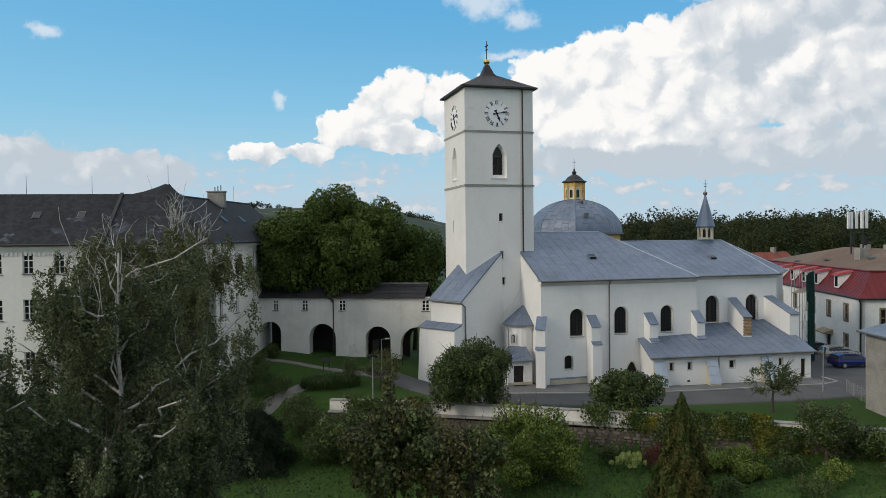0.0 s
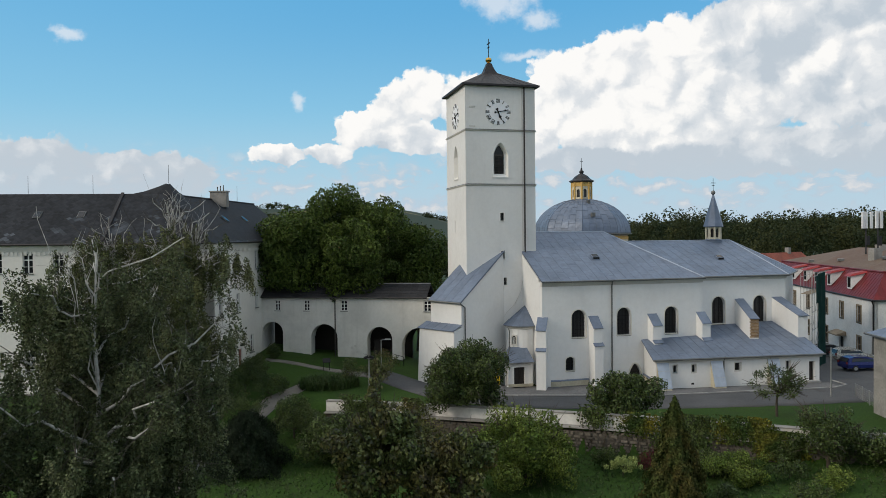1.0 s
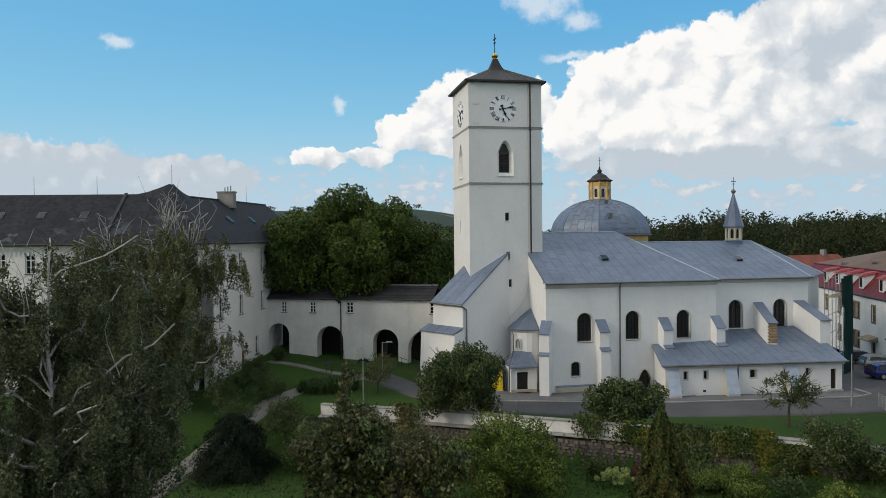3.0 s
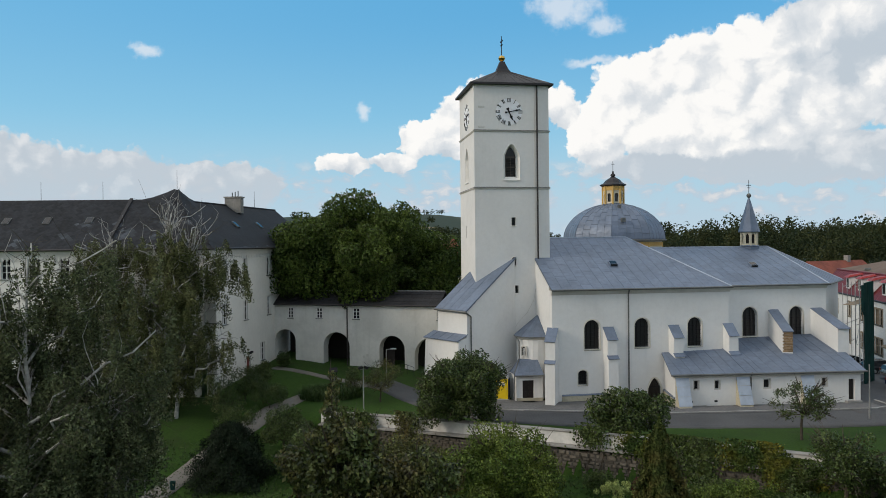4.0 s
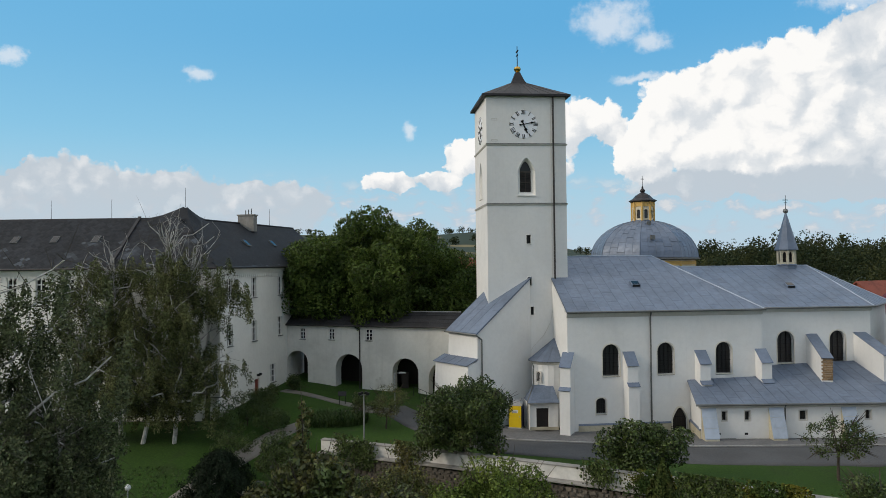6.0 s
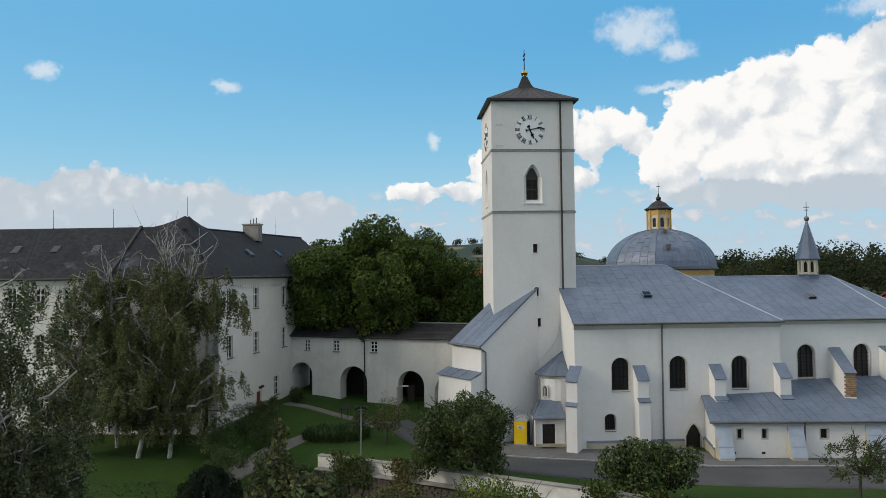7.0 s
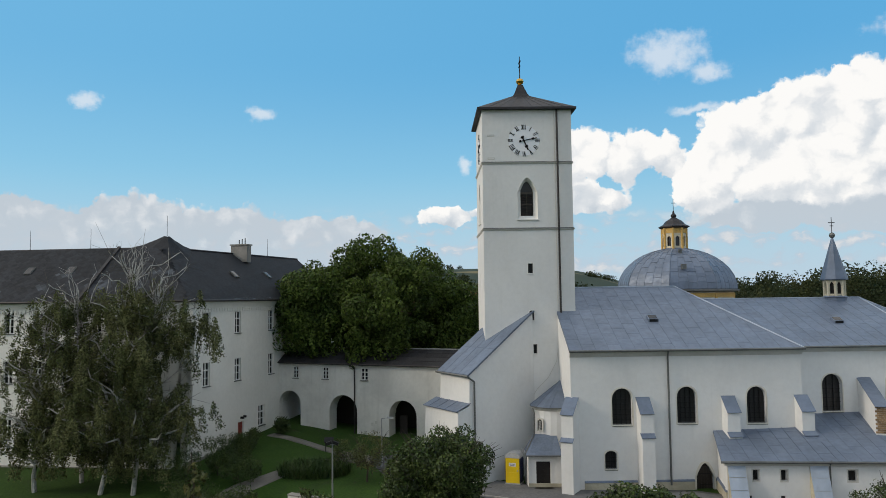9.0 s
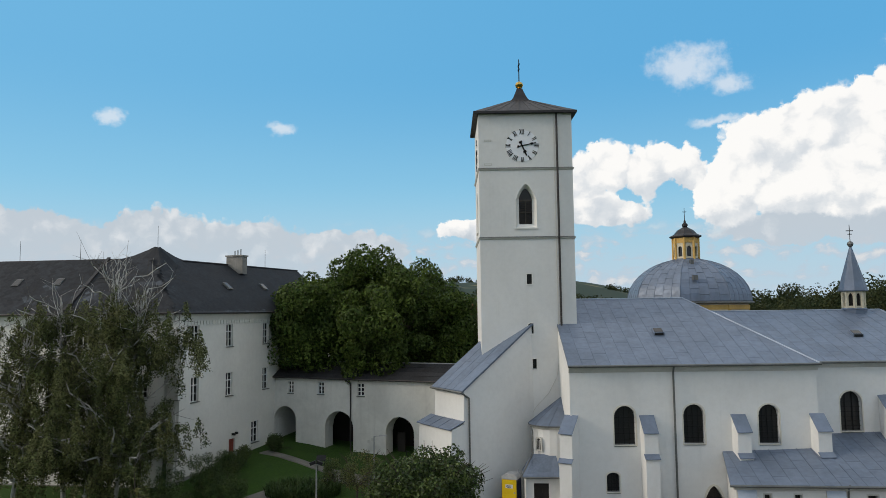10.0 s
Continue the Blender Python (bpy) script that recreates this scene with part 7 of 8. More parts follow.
def scaffold():
    """Tube scaffold with green netting against the choir's far end."""
    o = thing("scaffold", (42, 0, -2), "steel tube scaffold hung with green netting", "scaffold")
    f = Face((37.0, -4.9), (43.2, 0.4))
    cols = [0, 2.0, 4.0, 6.0, 8.1]
    for u in cols:
        for dd in (0, -1.1):
            bm = bmesh.new()
            tube(bm, f.at(u, -2.5, dd), f.at(u, 10.6, dd), 0.035, 0.035, 6)
            part("standard", bm, M_POLE, o)
    for z in (0.4, 2.4, 4.4, 6.4, 8.4, 10.3):
        for dd in (0, -1.1):
            bm = bmesh.new()
            tube(bm, f.at(0, z, dd), f.at(8.1, z, dd), 0.03, 0.03, 6)
            part("ledger", bm, M_POLE, o)
        if z != 8.4:
            continue
        bm = bmesh.new()
        f.block(bm, 0, 8.1, z + 0.04, z + 0.09, -1.05, -0.05)
        part("deck", bm, M_PLANK, o)
    for k, (u, z) in enumerate(((0, 0.4), (2.0, 2.4), (4.0, 4.4), (2.0, 6.4), (0, 4.4))):
        bm = bmesh.new()
        tube(bm, f.at(u, z, -1.14), f.at(u + 2.0, z + 2, -1.14), 0.025, 0.025, 6)
        part("brace", bm, M_POLE, o)
    # netting: hanging in folds, drawn back over the first bays
    verts, faces = [], []
    n = 60
    for i in range(n + 1):
        u = 3.6 + 4.6 * i / n
        for j, z in enumerate((-1.5, 2.0, 5.0, 8.0, 10.5)):
            p = f.at(u, z, -1.25 - 0.10 * math.sin(i * 0.9) - 0.05 * math.sin(i * 2.3 + j))
            verts.append(p[:])
    for i in range(n):
        for j in range(4):
            a = i * 5 + j
            faces.append((a, a + 5, a + 6, a + 1))
    raw("netting", verts, faces, M_NET, o, smooth=True)
    verts, faces = [], []
    for i in range(41):
        for j, z in enumerate((7.2, 8.8, 10.3)):
            verts.append(f.at(2.2 + 3.6 * i / 40, z + 0.3 * math.sin(i * 0.21) * (j == 0), -1.22 - 0.08 * math.sin(i * 0.8 + j))[:])
    for i in range(40):
        for j in range(2):
            k = i * 3 + j
            faces.append((k, k + 3, k + 4, k + 1))
    raw("netting", verts, faces, M_NET, o, smooth=True)


scaffold()


def simple_house(x, y, w, d, h, roof, turn, wall_mat, roof_mat, label):
    z = ground_z(x, y)
    o = thing("house", (0, 0, 0), label, "house", "houses of the town")
    bm = bmesh.new()
    box(bm, -w / 2, -d / 2, -4, w / 2, d / 2, h)
    part("wall", bm, wall_mat, o)
    for s in (-1, 1):
        bm = bmesh.new()
        hull(bm, [(-w / 2 - 0.5, s * (d / 2 + 0.5), h - 0.15), (w / 2 + 0.5, s * (d / 2 + 0.5), h - 0.15), (w / 2 + 0.5, 0, h + roof), (-w / 2 - 0.5, 0, h + roof)],
             [(-w / 2 - 0.5, s * (d / 2 + 0.5), h + 0.1), (w / 2 + 0.5, s * (d / 2 + 0.5), h + 0.1), (w / 2 + 0.5, 0, h + roof + 0.25), (-w / 2 - 0.5, 0, h + roof + 0.25)])
        part("roof_side", bm, roof_mat, o)
        bm = bmesh.new()
        hull(bm, [(s * w / 2, -d / 2, h), (s * w / 2, d / 2, h), (s * w / 2, 0, h + roof)], [(s * (w / 2 - 0.3), -d / 2, h), (s * (w / 2 - 0.3), d / 2, h), (s * (w / 2 - 0.3), 0, h + roof)])
        part("gable", bm, wall_mat, o)
        for k in range(int(w / 3)):
            xx = -w / 2 + 1.5 + k * 3
            bm = bmesh.new()
            box(bm, xx - 0.5, s * d / 2 - 0.03 * s - 0.03, h - 2.2, xx + 0.5, s * d / 2 + 0.03, h - 0.8)
            part("window", bm, M_GLASS, o)
    bm = bmesh.new()
    box(bm, w * 0.2, -0.4, h + roof * 0.5, w * 0.2 + 0.9, 0.4, h + roof + 1.2)
    part("chimney", bm, M_COPING, o)
    o.matrix_world = pose(x, y, z, 0, 0, turn)
    return o


simple_house(79, 51, 16, 11, 10.2, 4.6, 20, M_REDTILE, M_REDTILE, "brick house with a steep red tiled roof")
simple_house(92, 66, 26, 12, 6.0, 5.0, 25, M_REDHOUSE, M_REDTILE, "white house with a red tiled roof behind the church")
simple_house(9, 92, 12, 9, 11, 5.0, 30, M_CREAM, M_REDTILE, "cream house with a weathered red roof")
simple_house(-1, 118, 14, 9, 12, 4.5, -20, M_REDHOUSE, M_REDTILE, "white house with a red tiled roof among trees")
simple_house(14, 150, 12, 9, 13, 4.0, 10, M_REDHOUSE, M_SLATE, "white house with a grey roof among trees")
simple_house(60, 120, 30, 10, 11, 0.6, 15, M_REDHOUSE, M_GUTTER, "flat-roofed pale block behind the chapel")
simple_house(100, 150, 18, 10, 10, 5, 40, M_CREAM, M_REDTILE, "cream house with a red roof below the woods")


def aerials():
    o = thing("roof_aerials", (60, 120, 0), "white aerial panels and dishes on a mast behind the choir", "aerial")
    z0 = ground_z(60, 120) + 11.5
    for x in (52, 62, 70):
        bm = bmesh.new()
        tube(bm, (x, 119, z0), (x, 119, z0 + 5), 0.1, 0.08, 6)
        m = part("mast", bm, M_POLE, o)
        for k in (-0.9, 0.9):
            bm = bmesh.new()
            box(bm, x + k - 0.2, 118.8, z0 + 2.2, x + k + 0.2, 119.1, z0 + 5.0)
            part("panel", bm, M_WHITE, m)
        bm = bmesh.new()
        box(bm, x - 0.9, 118.95, z0 + 3.4, x + 0.9, 119.05, z0 + 3.55)
        part("crossbar", bm, M_POLE, m)


aerials()


# ---- small things in the garden and by the lane ----
def portable_toilet():
    o = thing("portable_toilet", (0, 0, 0), "yellow and dark blue portable toilet with a grey roof", "toilet")
    w, h = 0.56, 2.05
    for s in (-1, 1):
        bm = bmesh.new()
        box(bm, s * w - 0.03, -w, 0.12, s * w + 0.03, w, h)
        part("side_wall", bm, M_NAVY, o)
        for k in range(3):
            bm = bmesh.new()
            box(bm, s * (w + 0.045) - 0.02, -w + 0.1 + 0.34 * k, 0.3, s * (w + 0.045) + 0.02, -w + 0.34 + 0.34 * k, h - 0.15)
            part("rib", bm, M_NAVY, o)
    bm = bmesh.new()
    box(bm, -w, w - 0.03, 0.12, w, w + 0.03, h)
    part("back_wall", bm, M_NAVY, o)
    bm = bmesh.new()
    box(bm, -w, -w - 0.03, 0.12, w, -w + 0.03, h)
    bmesh.ops.bevel(bm, geom=list(bm.edges), offset=0.015, segments=1, affect="EDGES")
    d = part("door", bm, M_YELLOW, o, "yellow moulded door")
    for z0, z1 in ((0.3, 0.95), (1.1, 1.35), (1.75, 1.95)):
        bm = bmesh.new()
        box(bm, -w + 0.14, -w - 0.055, z0, w - 0.14, -w - 0.03, z1)
        part("panel", bm, M_YELLOW, d)
    bm = bmesh.new()
    box(bm, -0.28, -w - 0.06, 1.42, 0.28, -w - 0.032, 1.68)
    part("sticker", bm, M_WHITE, d)
    for k, (z, ww) in enumerate(((1.60, 0.2), (1.53, 0.23), (1.47, 0.16))):
        bm = bmesh.new()
        box(bm, -ww, -w - 0.066, z - 0.016, ww, -w - 0.061, z + 0.016)
        part("print_bar", bm, M_NAVY, d)
    bm = bmesh.new()
    box(bm, w - 0.2, -w - 0.09, 1.05, w - 0.1, -w - 0.03, 1.15)
    part("handle", bm, M_GREYPLASTIC, d)
    bm = bmesh.new()
    rows = [(1.0, h), (1.0, h + 0.1), (0.92, h + 0.22), (0.7, h + 0.33), (0.3, h + 0.39)]
    prev = None
    for k, z in rows:
        cur = [bm.verts.new((a * (w + 0.06) * k, b * (w + 0.06) * (1 if k > 0.95 else 0.98), z)) for a, b in ((-1, -1), (1, -1), (1, 1), (-1, 1))]
        if prev:
            for i in range(4):
                bm.faces.new((prev[i], prev[(i + 1) % 4], cur[(i + 1) % 4], cur[i]))
        else:
            bm.faces.new(cur[::-1])
        prev = cur
    bm.faces.new(prev)
    part("roof", bm, M_GREYPLASTIC, o)
    bm = bmesh.new()
    box(bm, -w - 0.05, -w - 0.05, 0.0, w + 0.05, w + 0.05, 0.12)
    part("skid", bm, M_GREYPLASTIC, o)
    bm = bmesh.new()
    tube(bm, (w - 0.12, w - 0.12, h), (w - 0.12, w - 0.12, h + 0.55), 0.05, 0.05, 8)
    part("vent_pipe", bm, M_GREYPLASTIC, o)
    o.matrix_world = pose(2.0, -3.3, 0.10, 0, 0, -22)


portable_toilet()


def street_lamp(x, y, h, arm=None, label="", double=False):
    z = ground_z(x, y)
    o = thing("street_lamp", (x, y, z), label, "lamp")
    bm = bmesh.new()
    tube(bm, (x, y, z - 0.3), (x, y, z + h), 0.07, 0.045, 8)
    tube(bm, (x, y, z - 0.3), (x, y, z + 0.8), 0.09, 0.09, 8)
    part("pole", bm, M_POLE, o)
    if arm:
        bm = bmesh.new()
        tube(bm, (x, y, z + h), (x + arm, y, z + h + 0.06), 0.03, 0.03, 6)
        part("arm", bm, M_POLE, o)
        bm = bmesh.new()
        hull(bm, [(x + arm - 0.35, y - 0.12, z + h), (x + arm + 0.3, y - 0.12, z + h), (x + arm + 0.3, y + 0.12, z + h), (x + arm - 0.35, y + 0.12, z + h)],
             [(x + arm - 0.3, y - 0.1, z + h + 0.13), (x + arm + 0.25, y - 0.1, z + h + 0.1), (x + arm + 0.25, y + 0.1, z + h + 0.1), (x + arm - 0.3, y + 0.1, z + h + 0.13)])
        part("lamp_head", bm, M_GREYPLASTIC, o)
    if double:
        for k, s in enumerate((-1, 1)):
            bm = bmesh.new()
            m = Matrix.Translation((x + s * 0.22, y, z + h + 0.02)) @ Matrix.Rotation(s * 0.35, 4, "Y")
            box(bm, -0.2, -0.14, -0.04, 0.2, 0.14, 0.16, m)
            part("flood_lamp", bm, M_IRON, o)
        bm = bmesh.new()
        tube(bm, (x - 0.3, y, z + h - 0.05), (x + 0.3, y, z + h - 0.05), 0.03, 0.03, 6)
        part("crossbar", bm, M_POLE, o)
    return o


street_lamp(-11.6, -9.2, 4.4, label="thin grey pole with two floodlights above the garden wall", double=True)
street_lamp(-8.8, 1.4, 4.1, arm=0.75, label="grey street lamp with a short arm by the arches")
street_lamp(30.0, -17.0, 4.6, arm=None, label="slim grey pole at the kerb of the parking")


def garden_lamp(x, y, h):
    z = ground_z(x, y)
    o = thing("garden_lamp", (x, y, z), "slim garden lamp post with a white glass globe", "lamp", "garden lamps")
    bm = bmesh.new()
    tube(bm, (x, y, z - 0.1), (x, y, z + h), 0.05, 0.05, 8)
    part("post", bm, M_POLE, o)
    bm = bmesh.new()
    lathe(bm, (x, y, z + h - 0.02), [(0.06, 0), (0.12, 0.03), (0.19, 0.12), (0.21, 0.22), (0.19, 0.32), (0.1, 0.40), (0.02, 0.43)], 16)
    part("globe", bm, M_WHITE, o)


garden_lamp(-27.5, -16.8, 2.6)


def litter_bin(x, y):
    z = ground_z(x, y)
    o = thing("litter_bin", (x, y, z), "small dark green litter bin on a post beside the path", "bin")
    bm = bmesh.new()
    tube(bm, (x, y, z - 0.1), (x, y, z + 1.15), 0.035, 0.035, 8)
    part("post", bm, M_POLE, o)
    bm = bmesh.new()
    lathe(bm, (x + 0.2, y, z + 0.35), [(0.13, 0), (0.17, 0.04), (0.2, 0.55), (0.21, 0.6), (0.17, 0.6), (0.15, 0.5)], 14)
    part("bucket", bm, M_NET, o)
    bm = bmesh.new()
    box(bm, x + 0.02, y - 0.03, z + 0.8, x + 0.12, y + 0.03, z + 0.86)
    part("bracket", bm, M_POLE, o)


litter_bin(-25.9, -16.4)


def info_board(x, y):
    z = ground_z(x, y)
    o = thing("info_board", (x, y, z), "slanted information board on two dark posts", "sign")
    for s in (-0.3, 0.3):
        bm = bmesh.new()
        tube(bm, (x + s, y, z - 0.1), (x + s, y, z + 1.0), 0.035, 0.035, 6)
        part("post", bm, M_IRON, o)
    bm = bmesh.new()
    hull(bm, [(x - 0.42, y - 0.25, z + 0.92), (x + 0.42, y - 0.25, z + 0.92), (x + 0.42, y + 0.2, z + 1.3), (x - 0.42, y + 0.2, z + 1.3)],
         [(x - 0.42, y - 0.27, z + 0.95), (x + 0.42, y - 0.27, z + 0.95), (x + 0.42, y + 0.18, z + 1.33), (x - 0.42, y + 0.18, z + 1.33)])
    b = part("board", bm, M_IRON, o)


info_board(-14.0, 6.4)


def kerb_line(pts, name="kerb"):
    o = thing("kerb", (pts[0][0], pts[0][1], 0), "pale stone kerb along the lane", "kerb", kind="structure")
    for (x0, y0), (x1, y1) in zip(pts, pts[1:]):
        n = max(1, int(math.hypot(x1 - x0, y1 - y0) / 1.0))
        for i in range(n):
            a = Vector((x0 + (x1 - x0) * i / n, y0 + (y1 - y0) * i / n, 0))
            b = Vector((x0 + (x1 - x0) * (i + 1) / n, y0 + (y1 - y0) * (i + 1) / n, 0))
            t = (b - a).normalized()
            s = Vector((-t.y, t.x, 0)) * 0.08
            z = ground_z(a.x, a.y)
            bm = bmesh.new()
            q = [a - s + t * 0.01, b - s - t * 0.01, b + s - t * 0.01, a + s + t * 0.01]
            hull(bm, [p + Vector((0, 0, z - 0.1)) for p in q], [p + Vector((0, 0, z + 0.17)) for p in q])
            part("kerb_stone", bm, M_KERB, o)


kerb_line([(-1.6, -6.3), (1.2, -7.9), (6.0, -9.4), (10.5, -10.7), (15.1, -12.0), (22, -12.75), (33.2, -13.9), (35.3, -13.2), (35.6, -10.8)])


def handrail():
    o = thing("ramp_railing", (-6.2, 7.5, 0.8), "dark steel railing beside the arch", "railing")
    pts = [Vector((-6.6, 9.2, ground_z(-6.6, 9.2))), Vector((-6.0, 8.0, ground_z(-6, 8))), Vector((-5.4, 6.8, ground_z(-5.4, 6.8)))]
    for p in pts:
        bm = bmesh.new()
        tube(bm, p - Vector((0, 0, 0.1)), p + Vector((0, 0, 1.05)), 0.03, 0.03, 6)
        part("post", bm, M_IRON, o)
    for h in (0.55, 1.03):
        bm = bmesh.new()
        pipe(bm, [p + Vector((0, 0, h)) for p in pts], 0.025, 6)
        part("rail", bm, M_IRON, o)


handrail()


def mesh_fence():
    o = thing("wire_fence", (33, -20, 0.3), "galvanised mesh fence beside the outbuilding", "fence")
    a, b = Vector((32.3, -17.4, 0)), Vector((30.2, -22.0, 0))
    n = 3
    for i in range(n + 1):
        p = a.lerp(b, i / n)
        z = ground_z(p.x, p.y)
        bm = bmesh.new()
        tube(bm, (p.x, p.y, z - 0.1), (p.x, p.y, z + 1.3), 0.03, 0.03, 6)
        part("post", bm, M_POLE, o)
    for i in range(n):
        p, q = a.lerp(b, i / n), a.lerp(b, (i + 1) / n)
        z = ground_z(p.x, p.y)
        bm = bmesh.new()
        for k in range(7):
            tube(bm, (p.x, p.y, z + 0.1 + k * 0.19), (q.x, q.y, z + 0.1 + k * 0.19), 0.008, 0.008, 4)
        for k in range(12):
            r = p.lerp(q, k / 12)
            tube(bm, (r.x, r.y, z + 0.1), (r.x, r.y, z + 1.24), 0.008, 0.008, 4)
        part("mesh_panel", bm, M_POLE, o)


mesh_fence()


# ---- trees and shrubs ----
def leaf_quads(points, normals, size, rng, aspect=0.62, droop=0.0):
    """Small bent leaves: two quads each would be too many, so one folded quad a leaf."""
    n = len(points)
    nrm = normals + rng.normal(0, 0.55, (n, 3))
    nrm /= np.linalg.norm(nrm, axis=1, keepdims=True) + 1e-9
    ref = rng.normal(0, 1, (n, 3))
    ref[:, 2] -= droop
    t = ref - nrm * np.sum(ref * nrm, axis=1, keepdims=True)
    t /= np.linalg.norm(t, axis=1, keepdims=True) + 1e-9
    b = np.cross(nrm, t)
    s = size * rng.uniform(0.6, 1.35, (n, 1))
    w = s * aspect
    v = np.stack([points - t * s * 0.5, points + b * w * 0.5 + nrm * s * 0.08, points + t * s * 0.5, points - b * w * 0.5 + nrm * s * 0.08], axis=1)
    verts = v.reshape(-1, 3)
    faces = np.arange(4 * n).reshape(-1, 4)
    return verts, faces


def crown_points(blobs, per_area, rng, inner=0.45, squash=1.0):
    pts, nrm = [], []
    for x, y, z, r in blobs:
        n = int(per_area * 4 * math.pi * r * r)
        d = rng.normal(0, 1, (n, 3))
        d /= np.linalg.norm(d, axis=1, keepdims=True)
        rad = r * (inner + (1 - inner) * rng.random((n, 1)) ** 0.45)
        bump = 1 + 0.16 * np.sin(d[:, :1] * 7 + x) * np.sin(d[:, 1:2] * 6 + y)
        p = d * rad * bump
        p[:, 2] *= squash
        pts.append(p + np.array([x, y, z]))
        nrm.append(d)
    return np.concatenate(pts), np.concatenate(nrm)


def branch(bm, a, b, r0, r1, rng, bends=4, wobble=0.08):
    a, b = Vector(a), Vector(b)
    L = (b - a).length
    pts = [a + (b - a) * (i / bends) + Vector(rng.normal(0, wobble * L / bends, 3).tolist()) * (0 if i in (0, bends) else 1) for i in range(bends + 1)]
    for i in range(bends):
        tube(bm, pts[i], pts[i + 1], r0 + (r1 - r0) * i / bends, r0 + (r1 - r0) * (i + 1) / bends, 7)
    return pts


def broadleaf(name, x, y, base, centre, radii, label, category, leaf, seed, leaf_size=0.2, blobs=60, blob_r=(0.9, 1.7), density=26, trunk_r=0.3, bark=None, limbs=9, group="",
              inner=0.45, droop=0.3, show_twigs=0, leader=0.0):
    """A tree or shrub: tapered trunk, limbs and an uneven crown of leaf clumps."""
    rng = np.random.default_rng(seed)
    if base < -2:
        base = ground_z(x, y)
    if y < 10:
        leaf_size, density = leaf_size * 0.72, density * 1.75
    o = thing(name, (x, y, base), label, category, group)
    c, R = np.array(centre), np.array(radii)
    bl = []
    while len(bl) < blobs:
        d = rng.normal(0, 1, 3)
        d /= np.linalg.norm(d)
        q = 0.35 + 0.62 * rng.random() ** 0.6
        r = rng.uniform(*blob_r)
        p = c + d * R * q * rng.uniform(0.85, 1.08)
        if p[2] - r * 0.8 < base + 0.2:
            continue
        bl.append((*p, r))
    for k in range(9 if leader else 0):
        z = c[2] + R[2] * 0.75 + (leader - c[2] - R[2] * 0.75) * k / 8
        bl.append((x + rng.normal(0, 0.55 * (1 - k / 10)), y + rng.normal(0, 0.4), z, 0.55 * (1 - k / 14)))
    pts, nrm = crown_points(bl, density, rng, inner)
    v, f = leaf_quads(pts, nrm, leaf_size, rng, droop=droop)
    fork = Vector((x + (c[0] - x) * 0.35, y + (c[1] - y) * 0.35, base + (c[2] - R[2] - base) + R[2] * 0.35))
    if fork.z < base + 0.4:
        fork.z = base + 0.4
    bm = bmesh.new()
    branch(bm, (x, y, base - 0.3), fork, trunk_r, trunk_r * 0.65, rng, 3, 0.05)
    part("trunk", bm, bark or M_BARK, o)
    for i in range(limbs):
        t = bl[int(rng.integers(len(bl)))]
        bm = bmesh.new()
        pp = branch(bm, fork, t[:3], trunk_r * 0.42, trunk_r * 0.08, rng, 5, 0.12)
        for k in range(3):
            q = Vector(rng.normal(0, 0.8, 3).tolist())
            branch(bm, pp[2 + k % 3], pp[2 + k % 3] + q * t[3], trunk_r * 0.15, 0.015, rng, 2)
        part("branch", bm, bark or M_BARK, o)
    if leader:
        bm = bmesh.new()
        branch(bm, fork, (x, y, leader), trunk_r * 0.5, 0.02, rng, 6, 0.05)
        part("leader", bm, bark or M_BARK, o)
    crown = raw("crown", v, f, leaf, o)
    if show_twigs:
        bm = bmesh.new()
        for i in range(show_twigs):
            t = bl[int(rng.integers(len(bl)))]
            q = np.array(t[:3])
            d = (q - c) / np.linalg.norm(q - c)
            branch(bm, q, q + d * (t[3] + 0.8 * rng.random()) + np.array([0, 0, 0.5 * rng.random()]), 0.03, 0.008, rng, 3)
        tagged(part("twig", bm, bark or M_BARK, o), kind="stuff")
    return o


